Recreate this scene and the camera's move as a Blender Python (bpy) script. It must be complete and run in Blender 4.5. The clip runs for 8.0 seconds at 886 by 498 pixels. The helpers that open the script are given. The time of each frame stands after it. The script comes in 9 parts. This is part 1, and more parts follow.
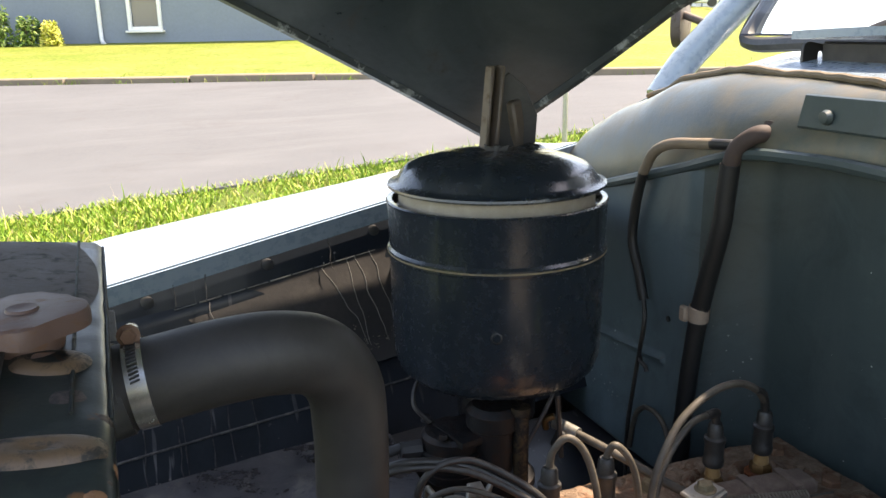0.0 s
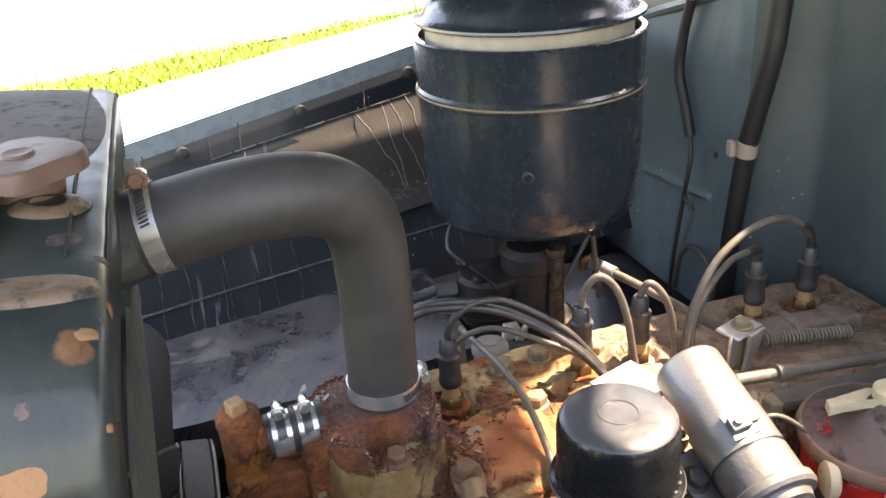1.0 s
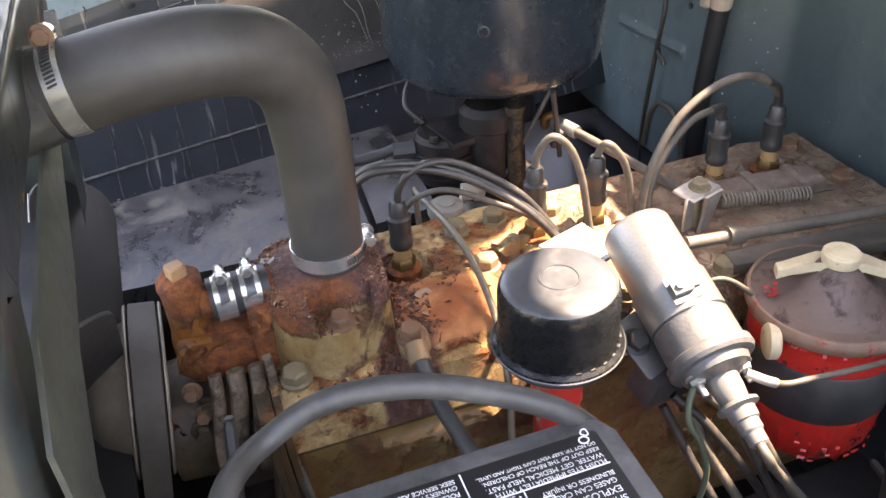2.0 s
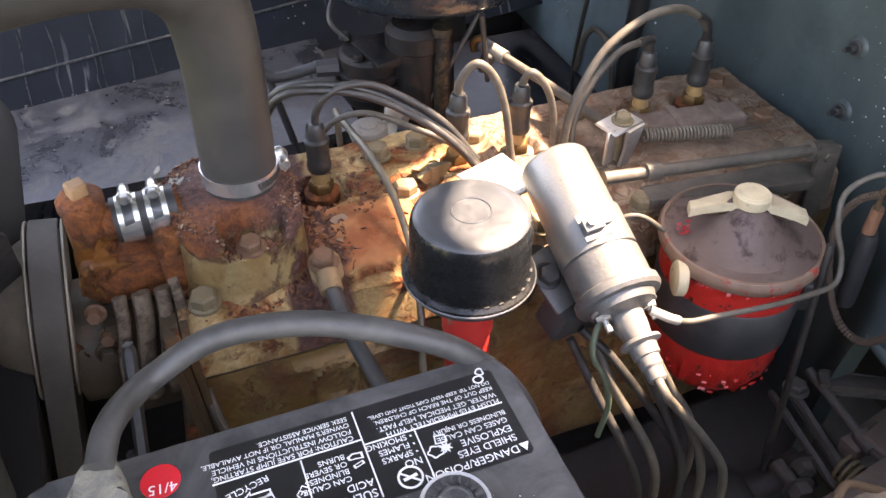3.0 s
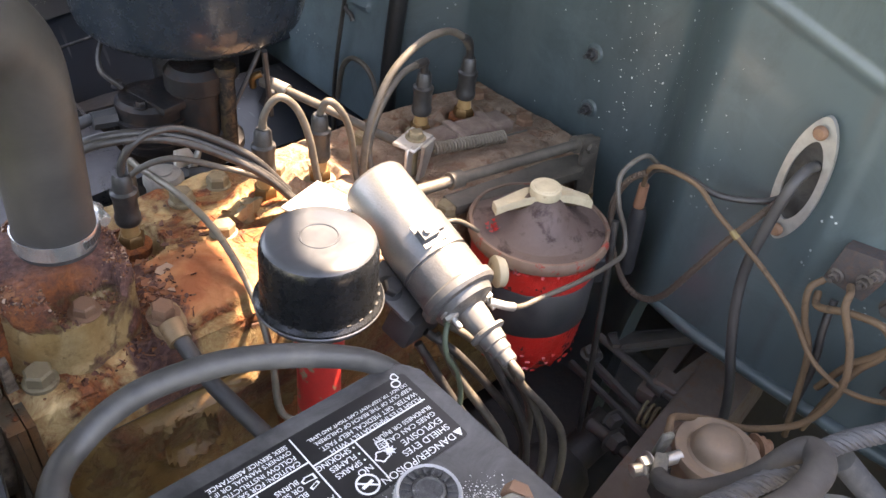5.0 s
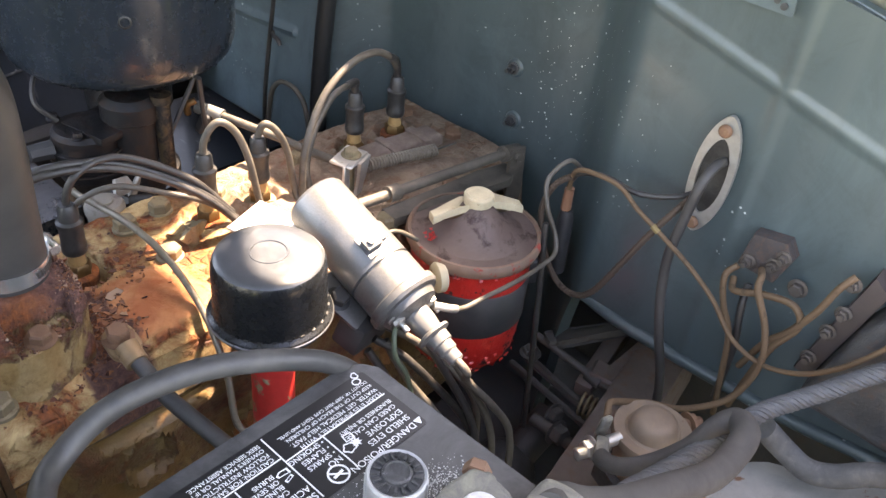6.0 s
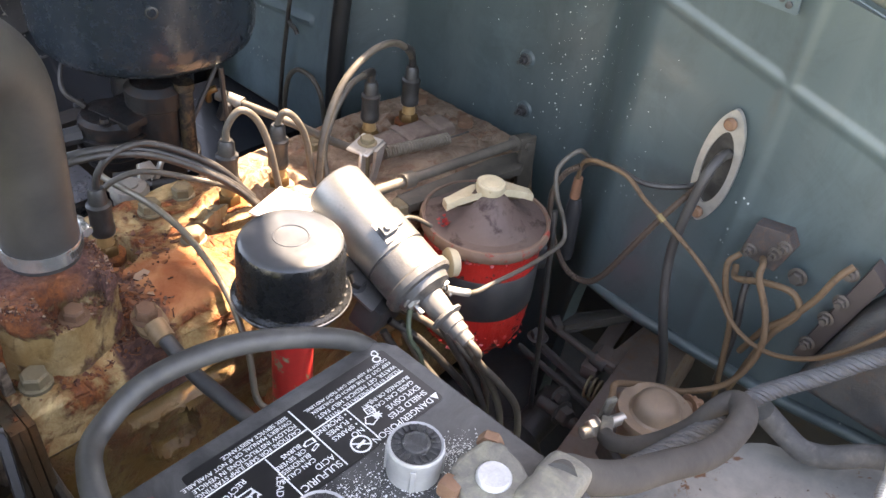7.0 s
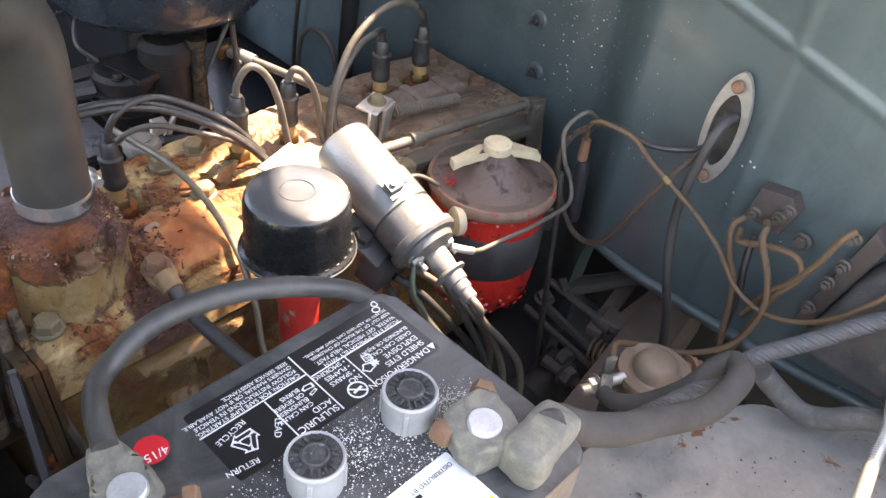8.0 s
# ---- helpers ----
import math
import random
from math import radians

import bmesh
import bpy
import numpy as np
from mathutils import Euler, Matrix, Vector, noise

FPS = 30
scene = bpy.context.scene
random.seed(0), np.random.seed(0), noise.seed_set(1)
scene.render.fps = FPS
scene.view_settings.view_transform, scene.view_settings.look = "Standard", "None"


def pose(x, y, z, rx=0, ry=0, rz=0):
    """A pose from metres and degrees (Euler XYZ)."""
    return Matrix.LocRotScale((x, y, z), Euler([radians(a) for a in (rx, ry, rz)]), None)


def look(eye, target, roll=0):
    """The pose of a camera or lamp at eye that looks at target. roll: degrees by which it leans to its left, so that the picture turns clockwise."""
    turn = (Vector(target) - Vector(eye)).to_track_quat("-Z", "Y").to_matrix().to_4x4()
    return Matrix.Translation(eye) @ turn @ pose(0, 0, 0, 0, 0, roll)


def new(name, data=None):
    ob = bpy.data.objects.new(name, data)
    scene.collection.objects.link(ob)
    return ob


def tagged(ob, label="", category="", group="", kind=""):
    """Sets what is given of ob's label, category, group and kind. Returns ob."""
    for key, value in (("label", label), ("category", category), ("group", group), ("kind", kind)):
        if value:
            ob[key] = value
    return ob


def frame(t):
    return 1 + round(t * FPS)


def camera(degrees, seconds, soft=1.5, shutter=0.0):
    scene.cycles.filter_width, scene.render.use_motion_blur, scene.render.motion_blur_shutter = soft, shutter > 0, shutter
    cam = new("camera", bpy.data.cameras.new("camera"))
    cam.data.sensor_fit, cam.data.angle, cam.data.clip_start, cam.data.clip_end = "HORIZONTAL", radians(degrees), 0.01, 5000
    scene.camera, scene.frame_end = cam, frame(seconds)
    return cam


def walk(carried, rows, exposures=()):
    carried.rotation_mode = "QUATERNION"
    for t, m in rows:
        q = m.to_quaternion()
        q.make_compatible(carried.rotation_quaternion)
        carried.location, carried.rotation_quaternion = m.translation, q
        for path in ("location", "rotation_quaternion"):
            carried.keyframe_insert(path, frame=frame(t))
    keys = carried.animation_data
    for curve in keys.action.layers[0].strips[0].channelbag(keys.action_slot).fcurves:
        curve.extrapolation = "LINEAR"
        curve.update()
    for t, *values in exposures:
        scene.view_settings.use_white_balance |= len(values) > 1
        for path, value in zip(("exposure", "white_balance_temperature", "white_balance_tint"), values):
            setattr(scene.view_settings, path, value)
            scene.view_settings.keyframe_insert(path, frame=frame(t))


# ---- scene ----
cam = camera(55.9, 8.0)
PATH = [
    (0, (0.0, 0.0, 1.35), (0.724, 1.791, 0.832), -1.0),
    (0.5, (0.02, 0.013, 1.336), (0.587, 1.782, 0.594), -2.5),
    (1, (0.035, 0.005, 1.333), (0.567, 1.737, 0.486), -4.2),
    (1.5, (0.054, 0.009, 1.328), (0.559, 1.681, 0.354), -5.5),
    (1.7, (0.063, 0.01, 1.327), (0.55, 1.641, 0.277), -5.2),
    (2.8, (0.104, 0.017, 1.334), (0.617, 1.441, 0.027), -0.4),
    (3, (0.103, 0.018, 1.333), (0.656, 1.415, 0.013), 0.6),
    (3.5, (0.101, 0.026, 1.326), (0.751, 1.375, 0.001), 1.1),
    (4, (0.076, 0.035, 1.323), (0.915, 1.303, 0.023), 2.8),
    (4.5, (0.035, 0.034, 1.325), (1.044, 1.213, 0.064), 5.1),
    (5, (0.01, 0.04, 1.339), (1.142, 1.14, 0.111), 6.7),
    (5.2, (0.005, 0.037, 1.342), (1.176, 1.109, 0.126), 6.9),
    (6.5, (-0.039, 0.019, 1.363), (1.245, 1.009, 0.192), 6.6),
    (7, (-0.046, 0.014, 1.371), (1.199, 1.01, 0.163), 7.2),
    (7.5, (-0.048, 0.003, 1.374), (1.146, 0.981, 0.102), 7.6),
    (8, (-0.047, -0.003, 1.371), (1.138, 0.985, 0.098), 7.5),
]
EXPOSURES = [(0.0, 2.22, 8600, 17), (0.4, 2.44, 9250, 15), (0.8, 3.25, 9600, 20), (1.2, 3.76, 9700, 23), (1.7, 3.95, 9800, 24), (3.0, 3.88, 9800, 25), (4.5, 3.86, 9700, 24), (6.5, 3.90, 9500, 22), (8.0, 3.85, 9500, 22)]
walk(cam, [(t, look(eye, target, roll)) for t, eye, target, roll in PATH], EXPOSURES)

# ---- light ----
SUN_ELEV, SUN_AZ = 60.0, 3.0   # height, and turn from the +x axis towards +y
sky_world = bpy.data.worlds.new("sky")
scene.world = sky_world
sky_world.use_nodes = True
_n = sky_world.node_tree.nodes
_sky = _n.new("ShaderNodeTexSky")
_sky.sky_type = "NISHITA"
_sky.sun_disc = False
_sky.sun_elevation = radians(SUN_ELEV)
_sky.sun_rotation = radians(90 - SUN_AZ)
sky_world.node_tree.links.new(_sky.outputs[0], _n["Background"].inputs[0])
_n["Background"].inputs[1].default_value = 0.15
sun_data = bpy.data.lights.new("sun", "SUN")
sun_data.energy, sun_data.angle, sun_data.color = 3.4, radians(1.6), (1.0, 0.965, 0.91)
sun_way = Vector((math.cos(radians(SUN_ELEV)) * math.cos(radians(SUN_AZ)), math.cos(radians(SUN_ELEV)) * math.sin(radians(SUN_AZ)), math.sin(radians(SUN_ELEV))))
sun = new("sun", sun_data)
sun.matrix_world = look(sun_way * 30, (0, 0, 0))


# ---- materials ----
class Nodes:
    """Small builder for node materials in object space (metres)."""

    def __init__(self, name):
        self.m = bpy.data.materials.new(name)
        self.m.use_nodes = True
        self.t = self.m.node_tree
        self.b = self.t.nodes["Principled BSDF"]
        self.co = self.t.nodes.new("ShaderNodeTexCoord").outputs["Object"]

    def put(self, node, key, value):
        if hasattr(value, "is_linked"):
            self.t.links.new(value, node.inputs[key])
        else:
            node.inputs[key].default_value = value

    def noise(self, scale, detail=4, rough=0.6, warp=0.0, stretch=None):
        n = self.t.nodes.new("ShaderNodeTexNoise")
        co = self.co
        if stretch:
            mp = self.t.nodes.new("ShaderNodeMapping")
            mp.inputs["Scale"].default_value = stretch
            self.t.links.new(co, mp.inputs["Vector"])
            co = mp.outputs[0]
        self.t.links.new(co, n.inputs["Vector"])
        n.inputs["Scale"].default_value, n.inputs["Detail"].default_value = scale, detail
        n.inputs["Roughness"].default_value, n.inputs["Distortion"].default_value = rough, warp
        return n.outputs["Fac"]

    def cells(self, scale, out="Distance", feature="F1"):
        n = self.t.nodes.new("ShaderNodeTexVoronoi")
        n.feature = feature
        n.inputs["Scale"].default_value = scale
        self.t.links.new(self.co, n.inputs["Vector"])
        return n.outputs[out]

    def ramp(self, fac, *stops):
        n = self.t.nodes.new("ShaderNodeValToRGB")
        els = n.color_ramp.elements
        while len(els) < len(stops):
            els.new(0.5)
        for e, (p, c) in zip(els, stops):
            e.position = p
            e.color = (c, c, c, 1) if isinstance(c, (int, float)) else (*c, 1)
        self.t.links.new(fac, n.inputs[0])
        return n.outputs[0]

    def mix(self, fac, a, b, blend="MIX"):
        n = self.t.nodes.new("ShaderNodeMix")
        n.data_type, n.blend_type = "RGBA", blend
        for key, value in ((0, fac), (6, a), (7, b)):
            if isinstance(value, tuple) and len(value) == 3:
                value = (*value, 1)
            self.put(n, key, value)
        return n.outputs[2]

    def math(self, op, a, b=0.0):
        n = self.t.nodes.new("ShaderNodeMath")
        n.operation, n.use_clamp = op, op != "SUBTRACT"
        self.put(n, 0, a)
        self.put(n, 1, b)
        return n.outputs[0]

    def axis(self, which):
        n = self.t.nodes.new("ShaderNodeSeparateXYZ")
        self.t.links.new(self.co, n.inputs[0])
        return n.outputs[which]

    def span(self, value, lo, hi):
        n = self.t.nodes.new("ShaderNodeMapRange")
        n.clamp = True
        self.put(n, 0, value)
        n.inputs[1].default_value, n.inputs[2].default_value = lo, hi
        return n.outputs[0]

    def chance(self):
        return self.t.nodes.new("ShaderNodeObjectInfo").outputs["Random"]

    def done(self, color, rough=0.5, metal=0.0, bump=None, depth=0.001, strength=0.6, coat=0.0, spec=0.5):
        if isinstance(color, tuple) and len(color) == 3:
            color = (*color, 1)
        self.put(self.b, "Base Color", color)
        self.put(self.b, "Roughness", rough)
        self.put(self.b, "Metallic", metal)
        self.b.inputs["Coat Weight"].default_value = coat
        self.b.inputs["Coat Roughness"].default_value = 0.12
        self.b.inputs["Specular IOR Level"].default_value = spec
        if bump is not None:
            n = self.t.nodes.new("ShaderNodeBump")
            n.inputs["Strength"].default_value, n.inputs["Distance"].default_value = strength, depth
            self.t.links.new(bump, n.inputs["Height"])
            self.t.links.new(n.outputs[0], self.b.inputs["Normal"])
        return self.m


def worn(name, base, wear=None, rough=0.5, metal=0.0, big=9.0, fine=90.0, lo=0.55, hi=0.72, shade=0.72, bump=0.0006, coat=0.0, dust=None, dust_amount=0.5, spec=0.5):
    """A surface with broad and fine variation, patches of wear and a film of dust."""
    k = Nodes(name)
    broad, grain = k.noise(big, 5), k.noise(fine, 6, 0.7)
    dark = tuple(c * shade for c in base)
    col = k.mix(k.ramp(broad, (0.3, 0.0), (0.7, 1.0)), dark, base)
    col = k.mix(k.ramp(grain, (0.35, 0.0), (0.75, 0.5)), col, tuple(min(1, c * 1.25) for c in base))
    r = k.math("ADD", k.math("MULTIPLY", grain, 0.25), max(0.02, rough - 0.12))
    if dust:
        d = k.math("MULTIPLY", k.ramp(k.noise(big * 2.3, 6, 0.7, 0.6), (0.4, 0.0), (0.75, 1.0)), dust_amount)
        col = k.mix(d, col, dust)
        r = k.math("ADD", r, k.math("MULTIPLY", d, 0.35))
    if wear:
        w = k.ramp(k.noise(big * 3.1, 8, 0.72, 0.4), (lo, 0.0), (hi, 1.0))
        col = k.mix(w, col, k.mix(k.noise(fine * 1.5, 4), tuple(c * 0.55 for c in wear), wear))
        r = k.math("ADD", r, k.math("MULTIPLY", w, 0.3))
    return k.done(col, r, metal, grain, bump, coat=coat, spec=spec)


def rusty(name, paint, cover, crust=None, flake=60.0, tone=1.0, soft=0.018):
    """Old engine paint over cast iron, breaking into orange and dark brown rust; cover: how much of it; crust: local height above which it is thick."""
    k = Nodes(name)
    big, mid, fine = k.noise(12, 6, 0.65, 0.8), k.noise(36, 8, 0.75, 0.5), k.noise(180, 5, 0.7)
    paint_col = k.mix(k.ramp(mid, (0.34, 0.0), (0.62, 1.0)), tuple(c * 0.45 for c in paint), paint)
    paint_col = k.mix(k.math("MULTIPLY", k.ramp(fine, (0.5, 0.0), (0.75, 1.0)), 0.55), paint_col, (0.10, 0.06, 0.025))
    stain = k.ramp(k.noise(19, 8, 0.76, 1.1), (0.42, 0.0), (0.60, 0.9))
    paint_col = k.mix(stain, paint_col, tuple(c * f for c, f in zip(paint, (0.42, 0.33, 0.22))))
    drip = k.ramp(k.noise(26, 5, 0.6, 0.3, (1, 1, 0.2)), (0.5, 0.0), (0.72, 0.8))
    paint_col = k.mix(drip, paint_col, (0.16, 0.060, 0.017))
    pits = k.ramp(k.noise(115, 6, 0.8), (0.54, 0.0), (0.64, 0.8))
    paint_col = k.mix(pits, paint_col, (0.055, 0.024, 0.010))
    film = k.ramp(k.noise(7, 4, 0.6, 0.5), (0.40, 0.0), (0.62, 0.6))
    paint_col = k.mix(film, paint_col, tuple(c * f for c, f in zip(paint, (0.55, 0.42, 0.26))))
    rust = k.ramp(k.noise(85, 8, 0.8, 0.3), (0.28, (0.04, 0.014, 0.010)), (0.42, (0.11, 0.032, 0.013)), (0.56, (0.25, 0.070, 0.018)), (0.7, (0.40, 0.145, 0.035)), (0.84, (0.50, 0.27, 0.11)))
    rust = k.mix(k.math("MULTIPLY", k.ramp(k.noise(11, 4, 0.6), (0.3, 0.0), (0.52, 1.0)), 1.0 - tone), rust, k.ramp(fine, (0.32, (0.040, 0.017, 0.015)), (0.55, (0.125, 0.058, 0.048)), (0.72, (0.24, 0.125, 0.095))))
    amount = k.math("ADD", k.math("MULTIPLY", big, 0.65), k.math("MULTIPLY", mid, 0.35))
    if crust is not None:
        amount = k.math("ADD", amount, k.math("MULTIPLY", k.span(k.axis(2), crust - 0.035, crust + 0.01), 0.22))
    amount = k.math("ADD", amount, k.math("MULTIPLY", k.math("SUBTRACT", fine, 0.5), 0.14))
    edge = k.ramp(amount, (1.0 - cover - soft, 0.0), (1.0 - cover + soft, 1.0))
    col = k.mix(edge, paint_col, rust)
    fl = k.cells(flake, "Distance", "DISTANCE_TO_EDGE")
    height = k.math("ADD", k.math("MULTIPLY", edge, k.math("ADD", k.math("MULTIPLY", mid, 0.9), k.ramp(fl, (0.0, 0.0), (0.1, 0.05)))), k.math("MULTIPLY", fine, 0.12))
    return k.done(col, k.math("ADD", k.math("MULTIPLY", edge, 0.38), 0.45), 0.0, height, 0.006, 1.0, spec=0.4)


def head_material():
    """Cylinder head: flaking orange rust towards the radiator, pale grease and dust towards the firewall."""
    k = Nodes("cylinder_head_iron")
    big, mid, fine = k.noise(14, 6, 0.65, 0.9), k.noise(40, 8, 0.75, 0.6), k.noise(170, 5, 0.7)
    cream = k.mix(k.ramp(mid, (0.35, 0.0), (0.62, 1.0)), (0.20, 0.105, 0.035), (0.54, 0.40, 0.205))
    cream = k.mix(k.ramp(k.noise(22, 7, 0.75, 0.9), (0.45, 0.0), (0.62, 0.75)), cream, (0.24, 0.10, 0.032))
    rust = k.ramp(k.noise(56, 9, 0.78, 0.4), (0.30, (0.030, 0.011, 0.008)), (0.43, (0.11, 0.034, 0.015)), (0.55, (0.22, 0.062, 0.018)), (0.68, (0.37, 0.13, 0.038)), (0.82, (0.52, 0.31, 0.15)))
    dusty = k.mix(k.ramp(mid, (0.32, 0.0), (0.7, 1.0)), (0.135, 0.078, 0.052), (0.33, 0.245, 0.175))
    smooth_rust = k.mix(k.ramp(k.noise(22, 4), (0.35, 0.0), (0.65, 1.0)), (0.30, 0.095, 0.036), (0.48, 0.215, 0.095))
    front = k.ramp(k.math("ADD", k.math("MULTIPLY", big, 0.6), k.math("MULTIPLY", mid, 0.4)), (0.49, 0.0), (0.56, 1.0))
    col = k.mix(front, cream, rust)
    x, y = k.axis(0), k.axis(1)
    bare = k.math("MULTIPLY", k.math("MULTIPLY", k.span(x, -0.215, -0.18), k.span(x, -0.08, -0.125)), k.math("MULTIPLY", k.span(y, -0.095, -0.07), k.span(y, 0.015, -0.02)))
    bare = k.ramp(k.math("ADD", bare, k.math("MULTIPLY", k.math("SUBTRACT", mid, 0.5), 0.9)), (0.4, 0.0), (0.6, 1.0))
    col = k.mix(bare, col, smooth_rust)
    crumb = k.math("MULTIPLY", k.span(x, -0.24, -0.215), k.span(x, -0.155, -0.195))
    crumb = k.ramp(k.math("ADD", crumb, k.math("MULTIPLY", k.math("SUBTRACT", mid, 0.5), 1.3)), (0.45, 0.0), (0.6, 1.0))
    col = k.mix(crumb, col, k.ramp(k.noise(80, 8, 0.8, 0.6), (0.32, (0.035, 0.015, 0.013)), (0.5, (0.10, 0.046, 0.038)), (0.62, (0.19, 0.080, 0.045)), (0.78, (0.30, 0.20, 0.15))))
    back = k.ramp(k.math("ADD", k.span(x, -0.09, 0.05), k.math("MULTIPLY", k.math("SUBTRACT", big, 0.5), 0.9)), (0.3, 0.0), (0.7, 1.0))
    spots = k.ramp(k.noise(45, 7, 0.75, 0.5), (0.50, 0.0), (0.62, 0.85))
    col = k.mix(back, col, k.mix(spots, dusty, (0.17, 0.075, 0.038)))
    fl = k.cells(75, "Distance", "DISTANCE_TO_EDGE")
    flaky = k.math("MULTIPLY", front, k.math("SUBTRACT", 1.0, bare))
    height = k.math("ADD", k.math("MULTIPLY", mid, 0.55), k.math("ADD", k.math("MULTIPLY", flaky, k.ramp(fl, (0.0, 0.0), (0.12, 0.45))), k.math("MULTIPLY", fine, 0.15)))
    return k.done(col, 0.72, 0.0, height, 0.0045, 1.0, spec=0.35)


def speckled(name, base, speck, rough, scale=150.0, coat=0.3, dust=(0.3, 0.3, 0.28), streak=0.25, drips=0.0, spec=0.5):
    """Old enamel with pale paint specks, a little dust and streaks that run down."""
    k = Nodes(name)
    broad, fine = k.noise(4.5, 5), k.noise(140, 5, 0.7)
    col = k.mix(k.ramp(broad, (0.3, 0.0), (0.7, 1.0)), tuple(c * 0.78 for c in base), base)
    run = k.ramp(k.noise(20, 5, 0.6, 0.3, (1, 1, 0.12)), (0.5, 0.0), (0.8, streak))
    col = k.mix(run, col, dust)
    if drips:
        line = k.ramp(k.noise(95, 2, 0.4, 0.03, (1, 0.15, 0.010)), (0.665, 0.0), (0.70, drips))
        part_of = k.ramp(k.noise(14, 3, 0.5, 0.0, (1, 1, 0.4)), (0.42, 0.0), (0.58, 1.0))
        col = k.mix(k.math("MULTIPLY", line, part_of), col, speck)
    cell = k.t.nodes.new("ShaderNodeTexVoronoi")
    cell.inputs["Scale"].default_value = scale
    k.t.links.new(k.co, cell.inputs["Vector"])
    pick = k.t.nodes.new("ShaderNodeSeparateColor")
    k.t.links.new(cell.outputs["Color"], pick.inputs[0])
    size = k.math("MULTIPLY", k.ramp(pick.outputs[0], (0.62, 0.0), (1.0, 1.0)), 0.22)
    dots = k.math("GREATER_THAN", size, cell.outputs["Distance"])
    where = k.ramp(k.noise(6, 4, 0.6), (0.54, 0.0), (0.66, 1.0))
    col = k.mix(k.math("MULTIPLY", dots, where), col, speck)
    grime = k.ramp(k.noise(11, 8, 0.75, 0.9), (0.50, 0.0), (0.74, 0.62))
    col = k.mix(grime, col, tuple(c * 0.4 for c in base))
    smear = k.ramp(k.noise(5, 7, 0.75, 1.4), (0.54, 0.0), (0.72, 0.30))
    col = k.mix(smear, col, tuple(c * 1.9 for c in base))
    r = k.math("ADD", k.math("MULTIPLY", broad, 0.3), rough - 0.1)
    return k.done(col, r, 0.0, k.math("ADD", k.noise(7, 3), k.math("MULTIPLY", fine, 0.02)), 0.004, 0.25, coat=coat, spec=spec)


def tank_material():
    """Dark green enamel under a film of grime, worn through in soft-edged patches to brown rust and tan primer."""
    k = Nodes("radiator_paint")
    broad, fine = k.noise(9, 6, 0.65, 0.7), k.noise(150, 5, 0.7)
    col = k.mix(k.ramp(broad, (0.35, 0.0), (0.65, 1.0)), (0.010, 0.013, 0.014), (0.026, 0.034, 0.032))
    film = k.ramp(k.noise(24, 7, 0.72, 1.0, (1, 1, 0.45)), (0.52, 0.0), (0.75, 0.5))
    col = k.mix(film, col, (0.055, 0.049, 0.035))
    streak = k.ramp(k.noise(60, 6, 0.7, 0.4, (1, 1, 0.12)), (0.55, 0.0), (0.75, 0.7))
    col = k.mix(streak, col, (0.040, 0.046, 0.030))
    cell = k.t.nodes.new("ShaderNodeTexVoronoi")
    cell.inputs["Scale"].default_value = 24
    k.t.links.new(k.co, cell.inputs["Vector"])
    pick = k.t.nodes.new("ShaderNodeSeparateColor")
    k.t.links.new(cell.outputs["Color"], pick.inputs[0])
    size = k.math("MULTIPLY", k.ramp(pick.outputs[0], (0.42, 0.0), (0.95, 1.0)), 0.40)
    dist = k.math("ADD", cell.outputs["Distance"], k.math("MULTIPLY", k.noise(55, 5, 0.7), 0.22))
    spot = k.ramp(k.math("SUBTRACT", size, dist), (0.0, 0.0), (0.05, 1.0))
    blot = k.ramp(k.noise(15, 7, 0.7, 0.8), (0.635, 0.0), (0.70, 0.9))
    rust = k.ramp(k.noise(70, 6, 0.75), (0.3, (0.06, 0.028, 0.014)), (0.55, (0.135, 0.065, 0.030)), (0.75, (0.21, 0.125, 0.066)))
    chip = k.math("MAXIMUM", spot, blot)
    col = k.mix(chip, col, rust)
    rough = k.math("ADD", k.math("ADD", k.math("MULTIPLY", chip, 0.25), k.math("MULTIPLY", film, 0.25)), 0.36)
    return k.done(col, rough, 0.0, k.math("ADD", k.math("MULTIPLY", k.noise(32, 4), 0.5), k.math("ADD", k.math("MULTIPLY", fine, 0.1), k.math("MULTIPLY", chip, -0.3))), 0.002, 0.5, coat=0.12, spec=0.28)


RUBBER = worn("hose_rubber", (0.026, 0.0245, 0.0235), rough=0.52, big=9, fine=160, dust=(0.074, 0.066, 0.059), dust_amount=0.5, bump=0.0003)
CABLE = worn("cable_rubber", (0.026, 0.0255, 0.025), rough=0.5, big=20, fine=150, dust=(0.088, 0.083, 0.075), dust_amount=0.5, bump=0.0002)
OLD_WIRE = worn("old_wire_sheath", (0.060, 0.051, 0.040), rough=0.5, big=26, fine=190, shade=0.5, dust=(0.15, 0.128, 0.10), dust_amount=0.5)
DARK_WIRE = worn("dark_wire_sheath", (0.017, 0.016, 0.016), rough=0.38, big=26, fine=190, dust=(0.10, 0.088, 0.075), dust_amount=0.4)
CLOTH_WIRE = worn("cloth_wire", (0.105, 0.060, 0.030), wear=(0.045, 0.030, 0.020), rough=0.8, big=30, fine=400, bump=0.0005)
BLACK_ENAMEL = worn("black_enamel", (0.0100, 0.0155, 0.0215), rough=0.24, big=9, fine=120, shade=0.9, bump=0.0001, coat=0.3, dust=(0.018, 0.024, 0.029), dust_amount=0.10, spec=0.5)
